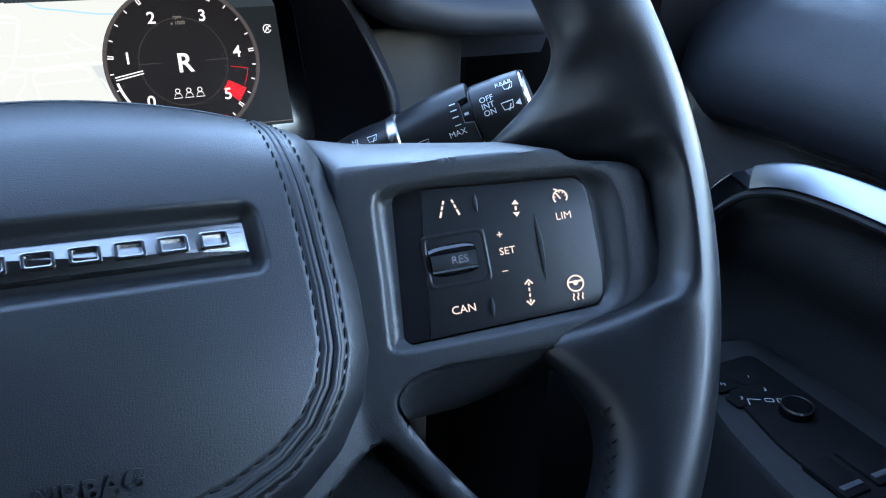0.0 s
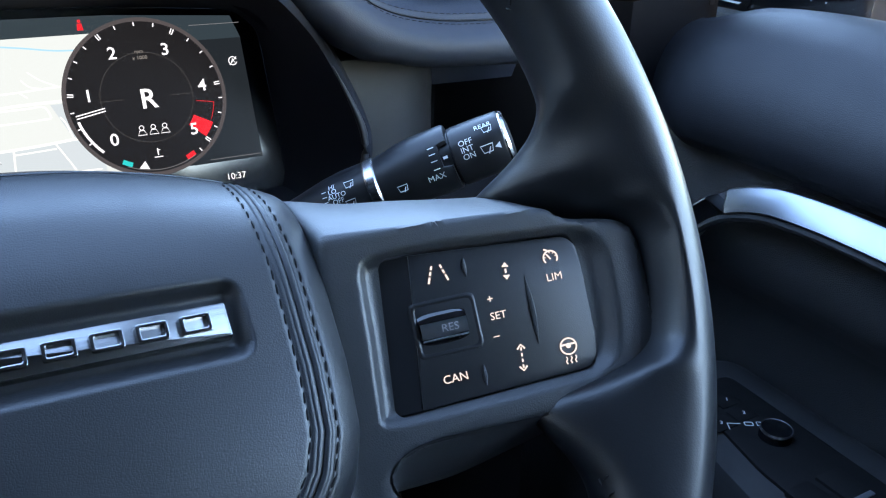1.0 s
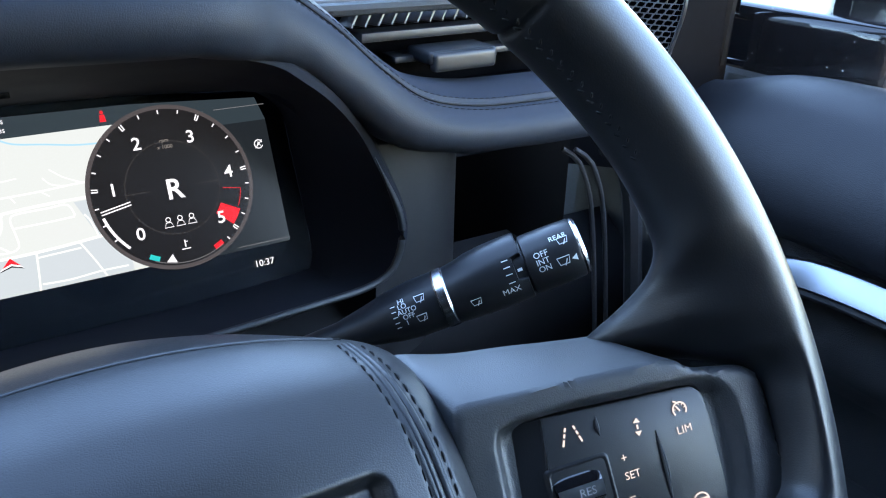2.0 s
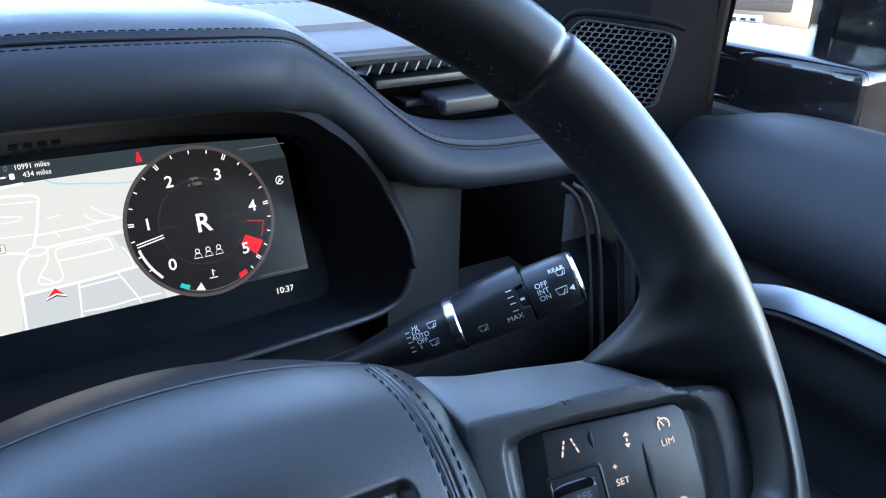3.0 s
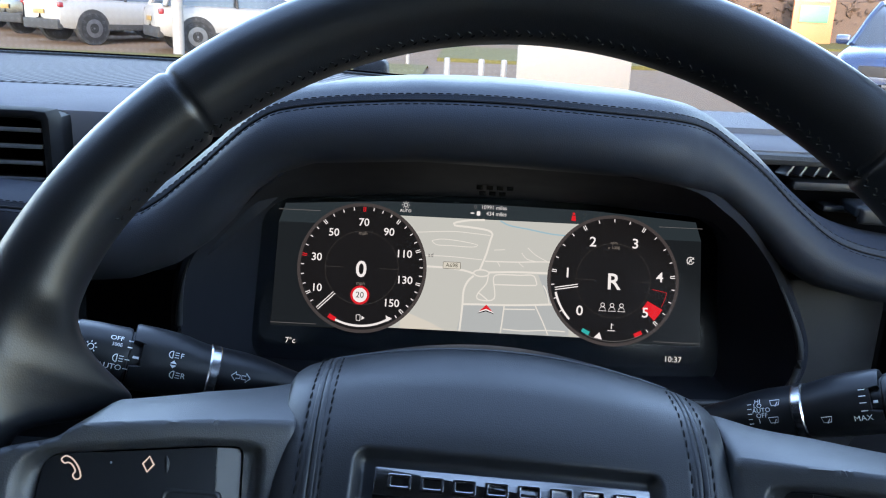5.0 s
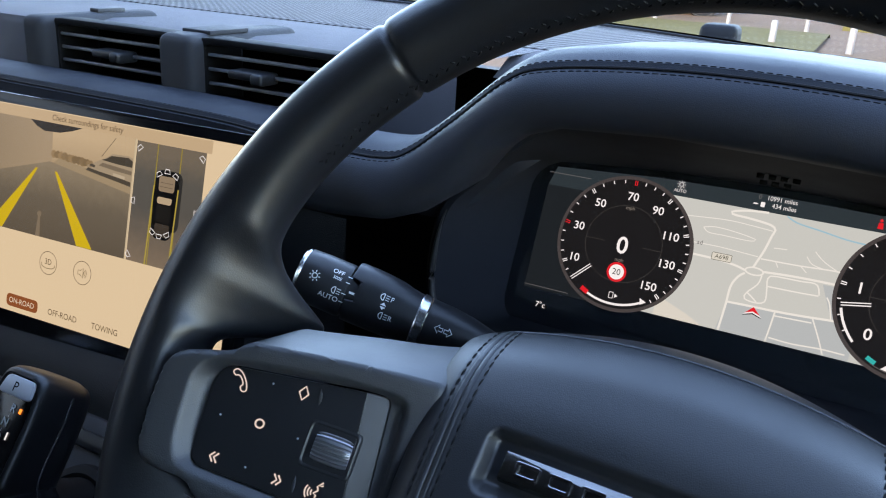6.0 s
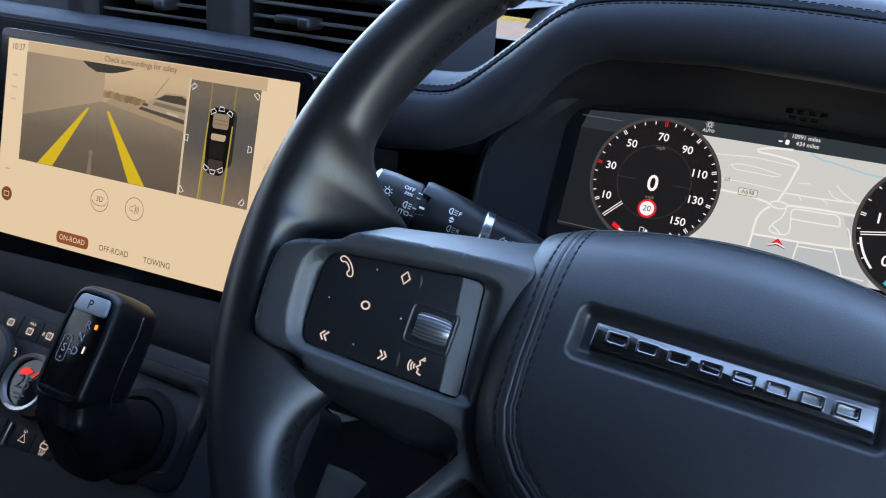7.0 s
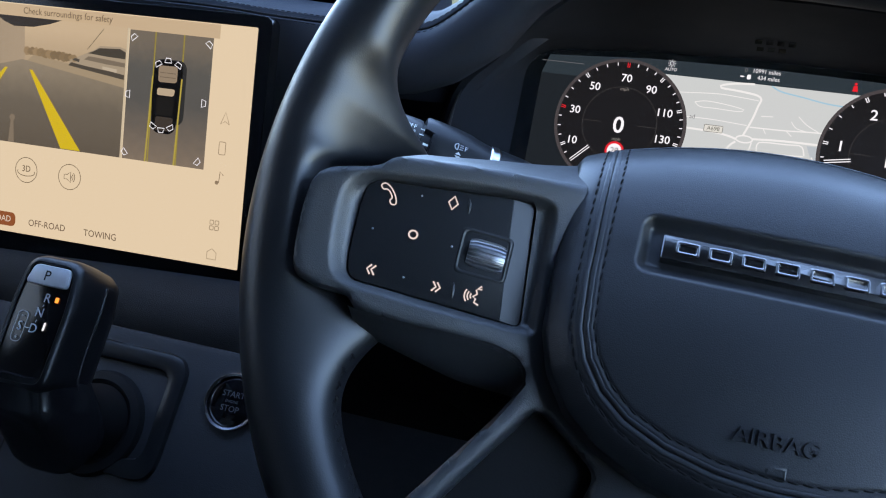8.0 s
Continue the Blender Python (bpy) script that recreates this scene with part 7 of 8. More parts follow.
for txt, x, y in (("1", 0.379, -0.183), ("2", 0.378, -0.198), ("3", 0.358, -0.199), ("M", 0.358, -0.183)):
    part("legend", moved(words(txt, 0.0032, 0, 0, 0), pose(x, y, 1.0690, 0, 0, -35)), WHITE_INK, door, smooth=False)
part("mirror_symbol", moved(joined(stroke([(-0.012, -0.006), (-0.012, 0.0), (-0.004, 0.0)], 0.0007), stroke(rect(0.005, 0.0032, 0.0008, 0.001, 0.0), 0.0006, closed=True), stroke([(0.006, -0.0015), (0.010, -0.0015), (0.0085, 0.002), (0.006, 0.002)], 0.0006, closed=True)), pose(0.371, -0.207, 1.0690, 0, 0, -30)), WHITE_INK, door, smooth=False)
for x, y in ((0.376, -0.262), (0.352, -0.262)):
    part("window_switch", box(0.019, 0.030, 0.0050, 0.0022, (x, y - 0.012, 1.0678)), DEEP, door, "gloss black window switch")
    part("switch_edge", box(0.015, 0.0034, 0.0012, 0.0004, (x, y - 0.021, 1.0704)), VENT, door, "bright switch edge")
part("speaker_ring", tube([Vector((0.412 + 0.0 * a, -0.330 + 0.045 * math.cos(a * math.tau / 40), 1.135 + 0.03 * math.sin(a * math.tau / 40))) for a in range(41)], 0.003, 8, cap=False), GRAINED, door, "black round door speaker trim")

pillar = thing("a_pillar", "dark grey windscreen pillar trim with a tweeter grille", "pillar", kind="structure")
PILLAR = material("pillar cloth", (0.0055, 0.0055, 0.0062), 0.9, spec=0.05, grain=0.5, scale=1800)


def loft(name, rows, mat, parent, label="", toward=None):
    bm = grid(rows)
    c = Vector((0, -0.3, 1.3)) if toward is None else Vector(toward)
    bm.normal_update()
    s = sum((c - f.calc_center_median()).dot(f.normal) for f in bm.faces)
    return part(name, bm if s > 0 else flip(bm), mat, parent, label)


# quarter trim that carries the tweeter, between dash end, pillar and window
loft("quarter_trim", [[Vector(p) for p in r] for r in (
    ((0.330, 0.115, 1.335), (0.300, 0.080, 1.275), (0.300, 0.060, 1.22)),
    ((0.385, 0.055, 1.395), (0.352, 0.030, 1.330), (0.345, 0.010, 1.22)),
    ((0.418, -0.010, 1.440), (0.400, -0.030, 1.340), (0.392, -0.04, 1.22)),
    ((0.448, -0.033, 1.460), (0.452, -0.040, 1.350), (0.456, -0.045, 1.22)),
    ((0.480, -0.030, 1.460), (0.480, -0.030, 1.350), (0.480, -0.03, 1.22)))], PILLAR, pillar, "dark grey quarter trim")
loft("pillar_trim", [[Vector(p) for p in q] for q in (
    ((0.405, 0.410, 1.290), (0.440, 0.350, 1.377), (0.445, 0.300, 1.446), (0.430, 0.050, 1.790)),
    ((0.440, 0.330, 1.290), (0.450, 0.290, 1.370), (0.4505, 0.250, 1.446), (0.436, 0.015, 1.790)),
    ((0.455, 0.270, 1.290), (0.457, 0.245, 1.360), (0.4560, 0.205, 1.446), (0.440, -0.020, 1.790)))], material("light grey pillar cloth", (0.30, 0.285, 0.29), 0.9, spec=0.1, grain=0.6, scale=1300), pillar, "light grey cloth pillar trim")
loft("pillar_edge", [[Vector(p) for p in q] for q in (
    ((0.455, 0.270, 1.290), (0.4560, 0.205, 1.446), (0.440, -0.020, 1.790)),
    ((0.474, 0.180, 1.300), (0.4720, 0.120, 1.450), (0.455, -0.070, 1.780)),
    ((0.480, 0.060, 1.320), (0.4780, 0.030, 1.500), (0.465, -0.110, 1.760)),
    ((0.484, -0.030, 1.320), (0.480, -0.050, 1.500), (0.468, -0.150, 1.750)))], material("black pillar plastic", (0.0035, 0.0034, 0.0036), 0.95, spec=0.0, grain=0.4, scale=1400), pillar, "black pillar edge")
part("pillar_seal", tube([Vector(p) for p in ((0.402, 0.414, 1.290), (0.437, 0.354, 1.377), (0.442, 0.304, 1.446), (0.427, 0.054, 1.790))], 0.0045, 8), DEEP, pillar, "black seal along the windscreen")
part("grab_handle", tube(spline([(0.395, 0.190, 1.300), (0.402, 0.170, 1.345), (0.424, 0.150, 1.395), (0.440, 0.120, 1.450), (0.440, 0.040, 1.570), (0.430, -0.040, 1.700)], 30), 0.027, 16), material("dark brown handle", (0.0065, 0.0052, 0.0050), 0.75, spec=0.12, grain=0.3, scale=1500), pillar, "dark rounded grab handle")

# tweeter grille
tw_n = Vector((-0.80, -0.55, 0.18)).normalized()
tw_x = Vector((0.56, -0.82, 0.0)).normalized()
tw_y = tw_n.cross(tw_x).normalized()
TWM = Matrix(((tw_x.x, tw_y.x, tw_n.x, 0.363), (tw_x.y, tw_y.y, tw_n.y, -0.0365), (tw_x.z, tw_y.z, tw_n.z, 1.321), (0, 0, 0, 1)))
tweeter = thing("tweeter_grille", "grey perforated metal tweeter grille with a rounded frame", "speaker grille", TWM)
TWO = [(-0.022, -0.0265), (0.029, -0.024), (0.036, 0.010), (0.036, 0.024), (-0.027, 0.0285), (-0.036, 0.015), (-0.036, -0.007)]
# Backing near black, painting the shade behind the grille's holes.
part("backing", slab(rounded(TWO, 0.008), -0.012, -0.001, 0.001), RECESS, tweeter, "black backing")
part("frame", ring_plate(aligned(inset2(rounded(TWO, 0.006), -0.0013), 120, (0, 0)), aligned(rounded(TWO, 0.006), 120, (0, 0)), -0.010, 0.0020, 0.0006, wall=-0.001), PANEL, tweeter, "grey grille frame")


def mesh_grille(outline):
    """A perforated sheet: slot holes in staggered rows, left open between bars."""
    bm = bmesh.new()
    xs = [p[0] for p in outline]
    inside = lambda x, y: sum((a[1] > y) != (b[1] > y) and x < (b[0] - a[0]) * (y - a[1]) / (b[1] - a[1]) + a[0] for a, b in zip(outline, outline[1:] + outline[:1])) % 2
    dx, dy = 0.0052, 0.0033
    for j in range(-12, 13):
        for i in range(-10, 11):
            x, y = i * dx + (dx / 2 if j % 2 else 0), j * dy
            if not inside(x, y):
                continue
            o = [Vector((x + a * dx / 2, y + b * dy / 2, 0.0012)) for a, b in ((-1, -1), (1, -1), (1, 1), (-1, 1))]
            q = [Vector((x + a * 0.0023 + b * 0.0006, y + b * 0.00138, 0.0012)) for a, b in ((-0.8, -1), (0.8, -1), (1, 0), (0.8, 1), (-0.8, 1), (-1, 0))]
            q2 = [p + Vector((0, 0, -0.0012)) for p in q]
            O = [bm.verts.new(p) for p in o]
            Q = [bm.verts.new(p) for p in q]
            Z = [bm.verts.new(p) for p in q2]
            for f in ((O[0], O[1], Q[1], Q[0]), (O[1], Q[2], Q[1]), (O[1], O[2], Q[2]), (O[2], Q[3], Q[2]), (O[2], O[3], Q[4], Q[3]), (O[3], Q[5], Q[4]), (O[3], O[0], Q[5]), (O[0], Q[0], Q[5])):
                bm.faces.new(f)
            for k in range(6):
                bm.faces.new((Q[k], Q[(k + 1) % 6], Z[(k + 1) % 6], Z[k]))
    return bm


part("grille", mesh_grille([(p.x, p.y) for p in rounded(TWO, 0.008)]), material("grey grille metal", (0.12, 0.123, 0.13), 0.36, 0.8), tweeter, "perforated grey metal", smooth=False)

part("trim_ridge", tube(spline([TWM @ Vector(p) for p in ((-0.046, 0.012, -0.004), (-0.034, 0.032, -0.002), (0.0, 0.0335, 0.0), (0.030, 0.0310, -0.001), (0.042, 0.028, -0.006))], 24), [0.0014 + 0.0012 * math.sin(math.pi * i / 23) for i in range(24)], 12), PILLAR, pillar, "moulded ridge over the grille")

# car shell
GLASSM = bpy.data.materials.new("window glass")
GLASSM.use_nodes = True
gt = GLASSM.node_tree
gt.nodes.remove(gt.nodes["Principled BSDF"])
gl, tr, mx, fr = (gt.nodes.new(k) for k in ("ShaderNodeBsdfGlossy", "ShaderNodeBsdfTransparent", "ShaderNodeMixShader", "ShaderNodeFresnel"))
gl.inputs["Roughness"].default_value = 0.02
tr.inputs["Color"].default_value = (0.93, 0.95, 0.95, 1)
gt.links.new(fr.outputs[0], mx.inputs[0]), gt.links.new(tr.outputs[0], mx.inputs[1]), gt.links.new(gl.outputs[0], mx.inputs[2])
gt.links.new(mx.outputs[0], gt.nodes["Material Output"].inputs["Surface"])

shell = thing("car_body", "dark interior shell of the car with roof, sills and a rear closed against light", "car body", kind="structure")
LINING = material("dark grey roof lining", (0.014, 0.014, 0.015), 0.9, grain=0.4, scale=800)
CARPET = material("black carpet", (0.012, 0.012, 0.013), 0.9, grain=0.6, scale=700)
part("roof", box(1.62, 1.92, 0.03, 0.005, (-0.34, -1.26, 1.80)), LINING, shell, "dark grey roof lining")
part("roof", box(1.62, 0.04, 0.03, 0.005, (-0.34, 0.050, 1.80)), LINING, shell, "dark grey roof header")
for x, w in ((-0.95, 0.40), (0.46, 0.10)):
    part("roof", box(w, 0.42, 0.03, 0.005, (x, -0.18, 1.80)), LINING, shell, "dark grey roof edge")
part("floor_pan", box(1.70, 2.9, 0.03, 0.0, (-0.34, -0.75, 0.52)), CARPET, shell, "black carpeted floor")
part("bulkhead", box(1.70, 0.03, 0.74, 0.0, (-0.34, 0.66, 0.885)), DEEP, shell, "black front bulkhead")
# Unseen rear wall, closed to the roof to block light from behind.
part("rear_blocker", box(1.70, 0.03, 1.30, 0.0, (-0.34, -2.2, 1.17)), CARPET, shell, "dark unseen wall added to block light from the rear")
# Door top raised to narrow its window and dim light from the left.
part("passenger_door", box(0.05, 2.9, 0.82, 0.01, (-1.14, -0.75, 0.95)), GRAINED, shell, "black passenger door panel")
part("driver_sill", box(0.03, 2.9, 0.74, 0.01, (0.495, -0.75, 0.91)), GRAINED, shell, "black door skin")
# Unseen panels over the rear side windows, added to block their light.
for x in (-1.14, 0.495):
    part("rear_side_blocker", box(0.03, 1.35, 0.56, 0.0, (x, -1.55, 1.54)), CARPET, shell, "dark unseen panel added to block light from the rear side")
for x in (-1.12, 0.47):
    part("roof_rail", box(0.06, 2.4, 0.10, 0.02, (x, -1.0, 1.75)), LINING, shell, "dark roof rail")
    for y in (-0.95, -2.15):
        part("side_pillar", box(0.06, 0.12, 0.60, 0.01, (x, y, 1.53)), LINING, shell, "dark side pillar")
part("far_pillar", moved(box(0.06, 0.06, 0.68, 0.01), look((-1.10, 0.40, 1.56), (-1.05, 0.10, 1.86)) @ pose(0, 0, 0)), LINING, shell, "windscreen pillar")


def seat(x, y):
    s = thing("car_seat", "black leather car seat with a headrest", "seat", Matrix.Translation((x, y, 0.55)), group="front seats")
    part("cushion", box(0.50, 0.50, 0.16, 0.05, (0, 0, 0.24), 3), LEATHER, s, "black leather cushion")
    part("base", box(0.42, 0.42, 0.17, 0.02, (0, 0, 0.085)), GRAINED, s)
    part("backrest", moved(box(0.48, 0.13, 0.62, 0.05, (0, 0, 0.31), 3), pose(0, -0.24, 0.28, 14, 0, 0)), LEATHER, s, "black leather backrest")
    part("headrest", box(0.27, 0.09, 0.18, 0.035, (0, -0.42, 0.99), 3), LEATHER, s, "black leather headrest")


seat(0.0, -0.98), seat(-0.72, -0.85)
ws = bmesh.new()
ws.faces.new([ws.verts.new(p) for p in ((-1.10, 0.64, 1.290), (0.48, 0.64, 1.290), (0.46, 0.06, 1.80), (-1.06, 0.06, 1.80))])
windscreen = part("window_1", ws, GLASSM, None, smooth=False)
# Roof opening out of view, added and sized to light the wheel from above.
rg = bmesh.new()
rg.faces.new([rg.verts.new(p) for p in ((-0.75, 0.035, 1.80), (0.42, 0.035, 1.80), (0.42, -0.31, 1.80), (-0.75, -0.31, 1.80))])
roofglass = part("window_3", rg, GLASSM, None, smooth=False)
tagged(roofglass, "unseen clear roof panel, added to let in light from above", "roof window", kind="structure")
roofglass.visible_shadow = False
tagged(windscreen, "clear sloping windscreen glass", "windscreen", kind="structure")
windscreen.visible_shadow = False
sw = bmesh.new()
sw.faces.new([sw.verts.new(p) for p in ((0.475, -0.035, 1.27), (0.475, -0.93, 1.27), (0.470, -0.93, 1.72), (0.455, -0.12, 1.72), (0.470, -0.035, 1.46))])
sidewin = part("window_2", sw, GLASSM, None, smooth=False)
tagged(sidewin, "driver's side window with a few water drops", "window", kind="structure")
sidewin.visible_shadow = False
part("window_seal", tube([Vector((0.468, -0.030, 1.285)), Vector((0.466, -0.036, 1.37)), Vector((0.462, -0.05, 1.47)), Vector((0.44, -0.13, 1.72))], 0.006, 8), DEEP, sidewin, "black window seal")
part("screen_seal", tube([p + Vector((0, 0.008, -0.002)) for p in EDGE_LINE], 0.006, 8), DEEP, windscreen, "black windscreen seal")

# door mirror outside
mir = thing("door_mirror", "gloss black door mirror outside the side window", "door mirror")
part("housing", box(0.26, 0.115, 0.20, 0.04, (0.665, -0.105, 1.372), 4), GLOSS, mir, "gloss black mirror housing")
part("arm", joined(box(0.26, 0.20, 0.034, 0.014, (0.620, -0.042, 1.276), 4), box(0.125, 0.20, 0.062, 0.012, (0.5535, -0.042, 1.295), 4)), GLOSS, mir, "black mirror arm")
part("mirror_glass", box(0.20, 0.004, 0.15, 0.002, (0.675, -0.1635, 1.375)), material("mirror", (0.85, 0.86, 0.87), 0.02, 1.0, var=0.0), mir, "mirror glass")
drops = bmesh.new()
rnd = random.Random(4)
for i in range(90):
    y, z, q = -0.045 - 0.16 * rnd.random(), 1.285 + 0.12 * rnd.random() ** 1.6, 0.00015 + 0.0003 * rnd.random() ** 3
    bmesh.ops.create_icosphere(drops, subdivisions=1, radius=q, matrix=pose(0.4735, y, z))
part("water_drops", drops, material("water drops", (0.75, 0.78, 0.80), 0.08, var=0.0), sidewin, "small water drops on the glass")

# ---- outside ----
# Stands out of view; its height holds back light from the passenger side.
yard = part("wall_1", box(0.30, 13.0, 3.6, 0.01, (-2.6, -5.9, 1.5)), material("rendered yard wall", (0.45, 0.44, 0.43), 0.85, grain=0.6, scale=60, var=0.2), None, smooth=False)
tagged(yard, "plain rendered wall beside the parked car, out of view, blocking light from the left", "wall", kind="structure")


def gz(y):
    return -0.28 + 0.026 * max(0.0, y - 3.0)


ASPHALT = material("sunlit tarmac", (0.080, 0.0545, 0.0355), 0.95, spec=0.05, var=0.35, grain=0.5, scale=40)
ground = part("ground", grid([[Vector((x, y, gz(y))) for x in (-400, -20, 20, 400)] for y in (-300, -3, 3, 20, 60, 400)]), ASPHALT, None, smooth=False)
tagged(ground, "worn grey-brown tarmac car park ground", "ground", kind="structure")
GRASS = material("autumn grass", (0.050, 0.041, 0.010), 0.9, spec=0.1, var=0.5, grain=0.8, scale=30)


def lawn(x0, x1, y0, y1, name):
    rows = [[Vector((x0 + (x1 - x0) * i / 30, y, gz(y) + z)) for i in range(31)] for y, z in ((y0, 0.0), (y0 + 0.1, 0.08), (y1 - 0.1, 0.08), (y1, 0.0))]
    g = part("verge", grid(rows), GRASS, None, smooth=False)
    tagged(g, "yellow-green grass verge beside the tarmac", "grass", kind="structure")


lawn(-14, -1.1, 14.0, 18.6, "a"), lawn(-1.0, 30, 20.5, 25.0, "b"), lawn(-30, 34, 32, 37, "c")
hoarding = thing("white_board", "plain white board standing on the tarmac", "board")
part("panel", box(2.04, 0.14, 0.95, 0.02, (1.73, 14.8, gz(14.8) + 0.42)), material("white painted board", (0.082, 0.075, 0.068), 0.7, var=0.08), hoarding)
HEDGE = material("brown autumn hedge", (0.036, 0.0195, 0.0105), 0.9, var=0.6, grain=1.0, scale=6)


def hedge(x0, x1, y, h, n):
    """An autumn thicket: a rising earth bank set with many small leaf clumps and an uneven top."""
    bm = grid([[Vector((x0 + (x1 - x0) * i / 60, y + dy, gz(y) + z * (0.86 + 0.14 * math.sin(i * 1.3) * math.cos(i * 0.41)))) for i in range(61)] for dy, z in ((-0.6, 0.0), (0.0, h * 0.45), (1.2, h * 0.8), (2.6, h))])
    bm.verts.index_update()
    q = random.Random(11)
    mesh_verts, mesh_faces = [v.co.copy() for v in bm.verts], [[v.index for v in f.verts] for f in bm.faces]
    corners = ((1, 0, 0), (-1, 0, 0), (0, 1, 0), (0, -1, 0), (0.2, 0.1, 1), (-0.1, 0.2, -1))
    sides = ((0, 2, 4), (2, 1, 4), (1, 3, 4), (3, 0, 4), (2, 0, 5), (1, 2, 5), (3, 1, 5), (0, 3, 5))
    for i in range(n):
        x, f = q.uniform(x0, x1), q.random()
        s = q.uniform(0.05, 0.16)
        m = pose(x, y - 0.5 + 3.0 * f + q.uniform(-0.2, 0.2), gz(y) + h * min(1.0, 0.12 + 1.0 * f ** 0.8) + q.uniform(-0.2, 0.35), q.uniform(0, 360), q.uniform(0, 360), q.uniform(0, 360)) @ Matrix.Diagonal((s * 1.5, s, s * 0.5, 1))
        k = len(mesh_verts)
        mesh_verts += [m @ Vector(c) for c in corners]
        mesh_faces += [[k + j for j in t] for t in sides]
    full = bpy.data.meshes.new("hedge")
    full.from_pydata(mesh_verts, [], mesh_faces)
    bm = bmesh.new()
    bm.from_mesh(full)
    bpy.data.meshes.remove(full)
    ob = part("hedge", bm, HEDGE, None, smooth=False)
    tagged(ob, "rust-brown autumn thicket along the far verge", "hedge", kind="stuff")


hedge(-44, 44, 38, 4.6, 9000)
fence = thing("rail_fence", "low white metal rail fence beside the grass", "fence")
WHITE_METAL = material("white painted metal", (0.092, 0.087, 0.083), 0.6, var=0.06)
part("rail", tube([Vector((-4.8, 18.9, gz(18.9) + 0.52)), Vector((-1.5, 18.9, gz(18.9) + 0.52))], 0.045, 10), WHITE_METAL, fence, "white rail")
for x in (-4.8, -3.2, -1.6):
    part("post", tube([Vector((x, 18.9, gz(18.9) - 0.02)), Vector((x, 18.9, gz(18.9) + 0.52))], 0.045, 10), WHITE_METAL, fence, "white post")
bollard = thing("bollard", "short white bollard on the tarmac", "bollard", pose(-0.59, 16, gz(16)), group="white bollards")
part("post", lathe([(0.06, 0.0), (0.06, 0.42), (0.05, 0.46), (0.0001, 0.47)], 16), WHITE_METAL, bollard)
for x in (0.08, 0.52, -1.9):
    copy_thing(bollard, pose(x, 16, gz(16)))
pole = thing("lamp_post", "tall white lamp post in the car park", "lamp post")
part("post", tube([Vector((-6.9, 18.9, gz(18.9) - 0.05)), Vector((-6.9, 18.9, gz(18.9) + 6.0))], 0.13, 14), WHITE_METAL, pole)
sign = thing("roadside_sign", "orange and green roadside sign on a post", "sign")
part("panel", box(1.7, 0.12, 2.3, 0.03, (13.9, 36, gz(36) + 1.15)), material("orange sign", (0.22, 0.065, 0.018), 0.5), sign, "orange sign panel")
part("board", box(1.2, 0.04, 0.7, 0.01, (13.9, 35.9, gz(36) + 1.25)), material("green sign board", (0.03, 0.13, 0.06), 0.5), sign, "green board")
part("board", box(1.2, 0.04, 0.35, 0.01, (13.9, 35.9, gz(36) + 1.9)), WHITE_METAL, sign, "white board")
part("post", box(0.2, 0.2, 0.4, 0.02, (13.9, 36.1, gz(36) + 0.15)), DEEP, sign)
wiper = thing("wiper", "black windscreen wiper parked at the glass edge", "wiper")
part("arm", tube([Vector((-0.62, 0.690, 1.318)), Vector((-0.30, 0.685, 1.324)), Vector((0.02, 0.680, 1.316))], [0.008, 0.007, 0.005], 8), DEEP, wiper)
part("pivot", box(0.05, 0.05, 0.034, 0.012, (-0.165, 0.690, 1.330), 3), DEEP, wiper, "black wiper pivot cap")

ALLOY = material("grey alloy", (0.04, 0.04, 0.043), 0.4, 0.5)


TRIM = material("black bumper plastic", (0.012, 0.012, 0.0125), 0.7, spec=0.2)
TAIL = material("red tail lamp", (0.10, 0.006, 0.008), 0.25)
LAMP = material("clear lamp lens", (0.09, 0.09, 0.095), 0.15)
CAR_GLASS = material("dark car window", (0.016, 0.019, 0.022), 0.1, var=0.0)


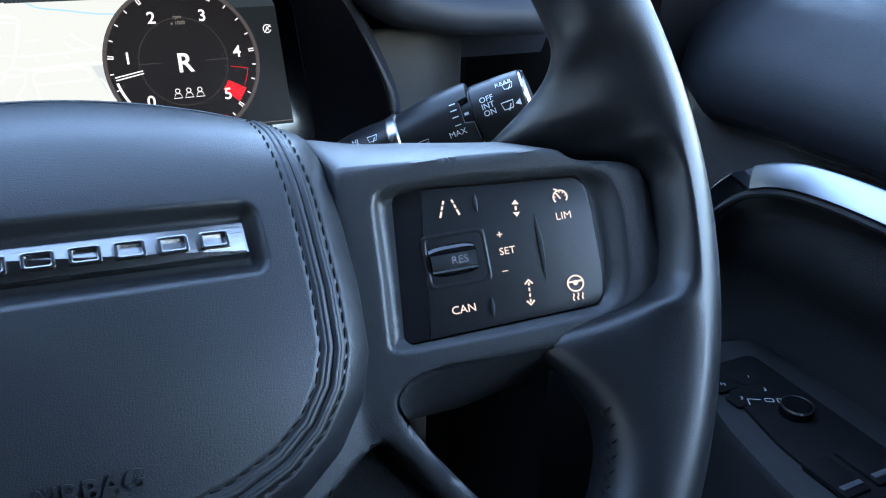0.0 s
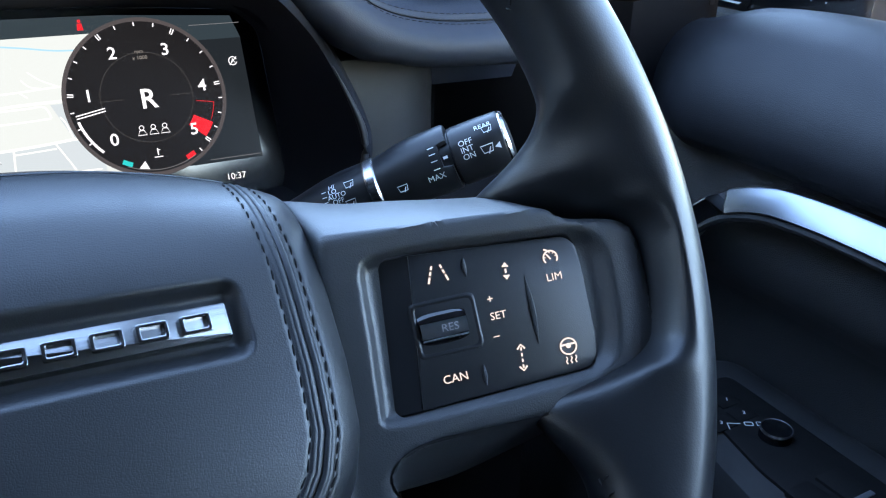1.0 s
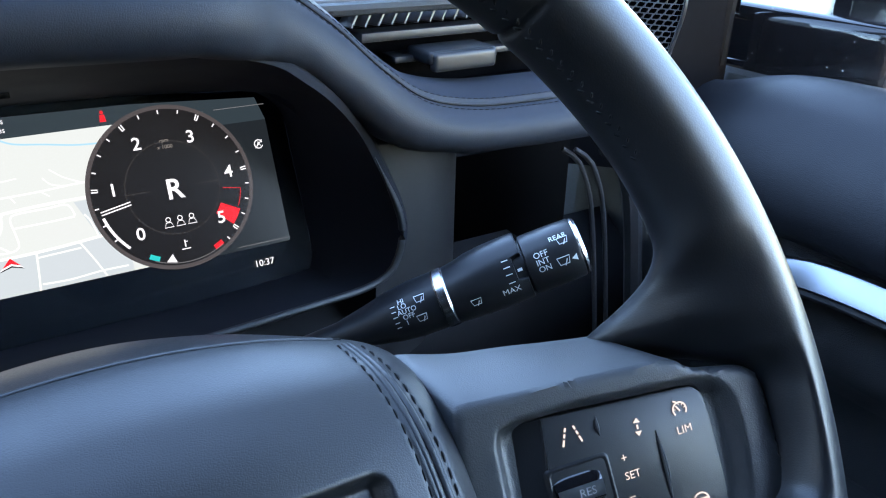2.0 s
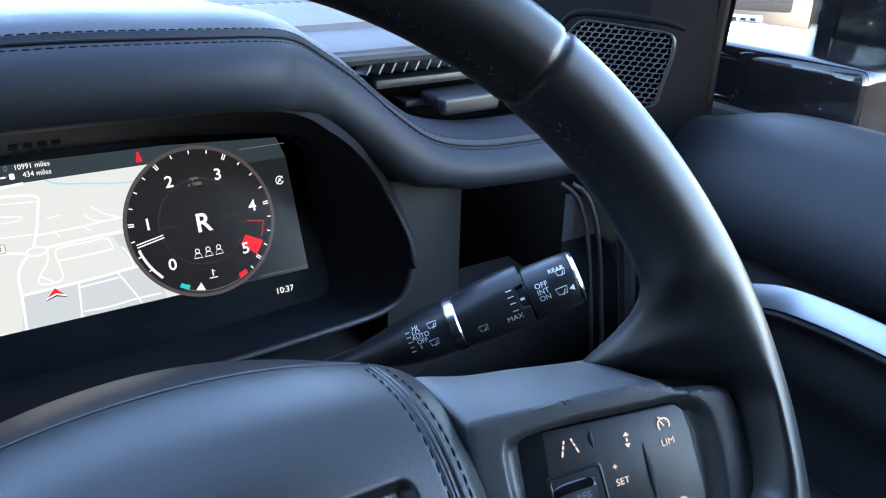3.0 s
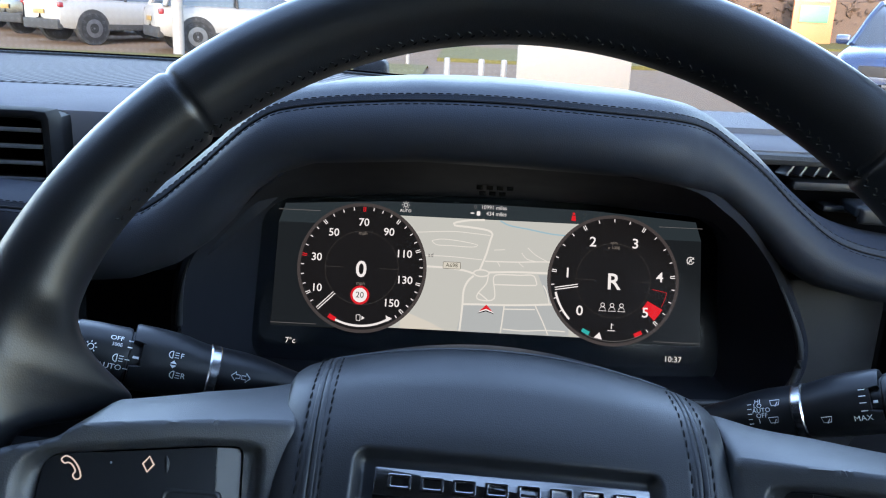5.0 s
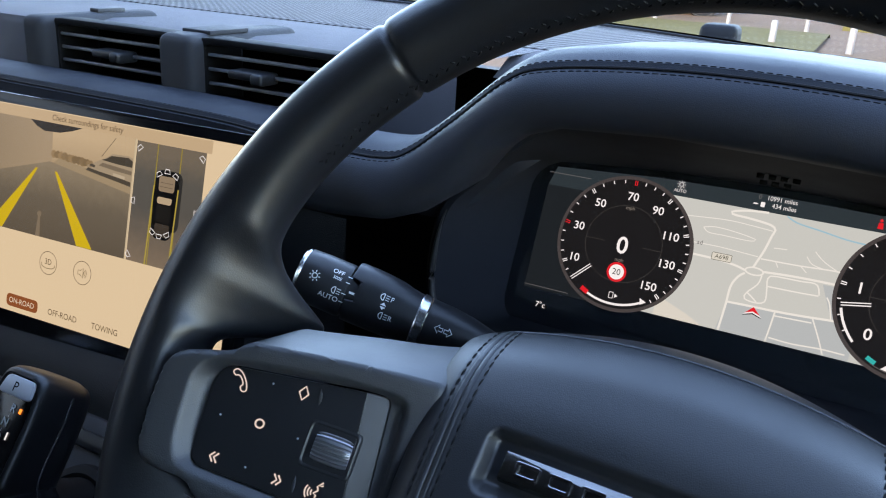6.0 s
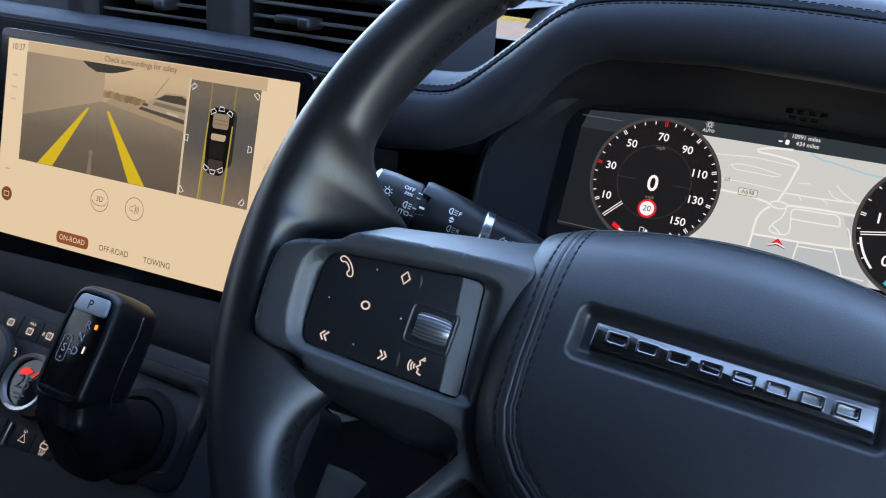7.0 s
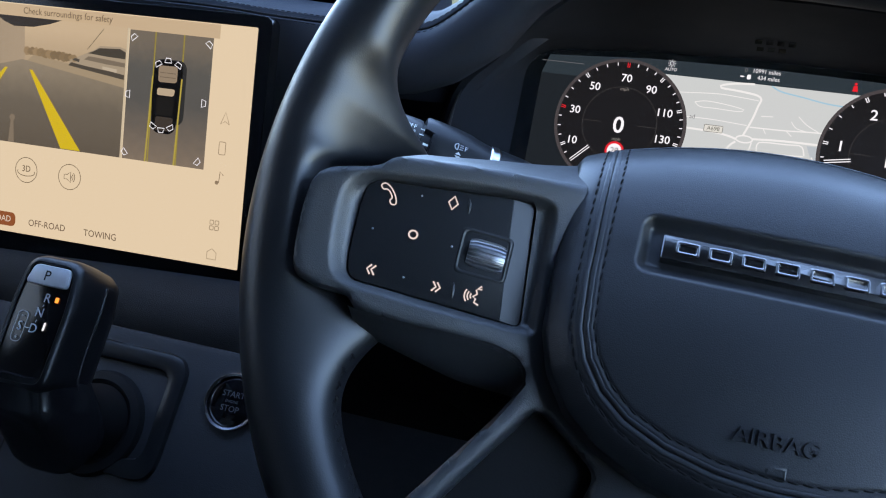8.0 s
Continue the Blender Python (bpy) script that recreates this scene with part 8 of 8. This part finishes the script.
def car(x, y, turn, paint, label, tall=1.0):
    """A tall estate car: rounded body, glass cabin with painted posts and roof, bumpers, lamps, plates and wheels."""
    c = thing("parked_car", label, "car", pose(x, y, gz(y), 0, 0, turn), group="parked cars")
    rows = []
    for px, w, lo, top in ((-2.34, 0.05, 0.62, 0.66), (-2.34, 0.74, 0.48, 0.90), (-2.28, 0.87, 0.40, 1.04), (-2.05, 0.93, 0.36, 1.08), (-1.0, 0.95, 0.34, 1.07), (0.2, 0.95, 0.34, 1.05), (1.0, 0.95, 0.34, 1.06), (1.5, 0.93, 0.36, 1.03), (2.0, 0.88, 0.38, 0.96), (2.24, 0.80, 0.42, 0.86), (2.33, 0.68, 0.48, 0.74), (2.33, 0.05, 0.60, 0.64)):
        d = top - lo
        half = [(w * 0.93, lo), (w * 0.99, lo + 0.16 * d), (w, lo + 0.45 * d), (w * 0.985, lo + 0.72 * d), (w * 0.95, lo + 0.92 * d), (w * 0.86, top), (w * 0.45, top + 0.035)]
        rows.append([Vector((px, -a, b * tall)) for a, b in half] + [Vector((px, 0, (top + 0.045) * tall))] + [Vector((px, a, b * tall)) for a, b in half[::-1]])
    bm = grid(rows)
    bm.normal_update()
    part("body", flip(bm) if sum(f.normal.z for f in bm.faces) < 0 else bm, paint, c, "painted body", crease=50)
    line = ((-2.16, 1.06, 0.84), (-1.93, 1.52, 0.74), (-1.62, 1.67, 0.68), (-0.7, 1.72, 0.66), (0.15, 1.66, 0.67), (0.55, 1.45, 0.74), (1.12, 1.06, 0.84))
    cab = [[Vector((px, s * k, pz * tall)) for s in (-1, -0.5, 0, 0.5, 1)] for px, pz, k in line]
    sides = [[Vector((px, s * k, pz * tall)) for px, pz, k in line] for s in (-1, 1)]
    bm = grid(cab)
    for r in sides:
        bm = joined(bm, grid([r, [Vector((p.x, p.y * 0.92 / abs(p.y) if p.z < 1.1 * tall else p.y * 1.12, 1.05 * tall)) for p in r]]))
    part("cabin", bm, CAR_GLASS, c, "dark glass cabin")
    part("roof", grid([[Vector((px, s, (pz + 0.05 - 0.03 * (s / 0.7) ** 2) * tall)) for s in (-0.72, -0.68, -0.3, 0, 0.3, 0.68, 0.72)] for px, pz in ((-2.0, 1.50), (-1.62, 1.66), (-0.7, 1.71), (0.0, 1.67), (0.2, 1.62))]), paint, c, "painted roof")
    for r, s in zip(sides, (-1, 1)):
        part("side_post", tube([r[0], r[1], r[2]], 0.06, 8), paint, c)
        part("side_post", tube([r[4], r[5], r[6]], 0.04, 8), paint, c)
        part("side_post", tube([Vector((-0.45, s * 0.69, 1.70 * tall)), Vector((-0.45, s * 0.86, 1.05 * tall))], 0.035, 8), TRIM, c)
        part("sill", box(2.1, 0.05, 0.15 * tall, 0.02, (0, s * 0.945, 0.40 * tall)), TRIM, c, "black sill trim")
        part("tail_lamp", box(0.12, 0.22, 0.13 * tall, 0.03, (-2.24, s * 0.78, 0.93 * tall)), TAIL, c, "red tail lamp")
        part("headlamp", box(0.16, 0.30, 0.12 * tall, 0.04, (2.20, s * 0.62, 0.76 * tall)), LAMP, c, "clear headlamp")
        part("wing_mirror", box(0.12, 0.22, 0.15, 0.05, (0.78, s * 1.04, 1.12 * tall)), paint, c, "painted wing mirror")
    part("bumper", box(0.16, 1.70, 0.26 * tall, 0.05, (-2.28, 0, 0.46 * tall)), TRIM, c, "black rear bumper")
    part("bumper", box(0.14, 1.52, 0.20 * tall, 0.05, (2.28, 0, 0.44 * tall)), TRIM, c, "black front bumper")
    part("grille", box(0.06, 0.95, 0.15 * tall, 0.03, (2.31, 0, 0.74 * tall)), TRIM, c, "dark grille")
    part("number_plate", box(0.02, 0.52, 0.11, 0.004, (-2.365, 0, 0.76 * tall)), PLATE, c, "yellow rear plate")
    for wx in (-1.45, 1.45):
        for wy in (-0.865, 0.865):
            part("wheel_arch", moved(lathe([(0.0001, -0.09), (0.44, -0.09), (0.45, 0.0), (0.44, 0.088), (0.0001, 0.088)], 28), pose(wx, wy, 0.40, 90, 0, 0)), TRIM, c, "black wheel arch")
            w = part("wheel", moved(lathe([(0.0001, -0.11), (0.24, -0.11), (0.36, -0.10), (0.37, 0.0), (0.36, 0.10), (0.24, 0.11), (0.0001, 0.11)], 28), pose(wx, wy, 0.37, 90, 0, 0)), DEEP, c, "black tyre")
            part("rim", moved(lathe([(0.23, 0.115), (0.20, 0.12), (0.05, 0.10), (0.0001, 0.12)], 20), pose(wx, wy, 0.37, 90 if wy < 0 else -90, 0, 0)), ALLOY, w, "alloy rim")
    return c


PLATE = material("yellow plate", (0.11, 0.062, 0.008), 0.5)
WHITE = material("white car paint", (0.105, 0.102, 0.098), 0.4, var=0.03)
BLUE = material("blue car paint", (0.012, 0.020, 0.045), 0.22, 0.2, var=0.05)
DARKP = material("dark car paint", (0.010, 0.0105, 0.0125), 0.2, 0.3, var=0.05)
car(-5.92, 21.07, 32, WHITE, "white estate car with black sills parked beside a post")
for i in range(4):
    car(-9.74 - i * 2.0, 22.68 + i * 2.0, 55, (WHITE, DARKP, WHITE, DARKP)[i], ("white", "dark", "white", "dark")[i] + " car in a row of parked cars")
car(7.2, 13.65, 236, BLUE, "dark blue car parked nose on beyond the windscreen", 1.08)
near = car(7.66, 5.56, 217.7, material("pale brown car paint", (0.040, 0.034, 0.028), 0.3, var=0.05), "pale brown car parked nose on beside the lane", 1.14)
part("number_plate", box(0.02, 0.52, 0.11, 0.004, (2.372, 0, 0.68)), material("white plate", (0.10, 0.098, 0.094), 0.5), near, "white number plate")
for i in range(6):
    part("plate_bar", box(0.004, 0.045, 0.065, 0.002, (2.384, -0.19 + 0.075 * i, 0.68)), DARKP, near)
part("chrome_strip", box(0.03, 1.10, 0.05, 0.012, (2.345, 0, 0.98)), ALLOY, near, "bright strip over the grille")
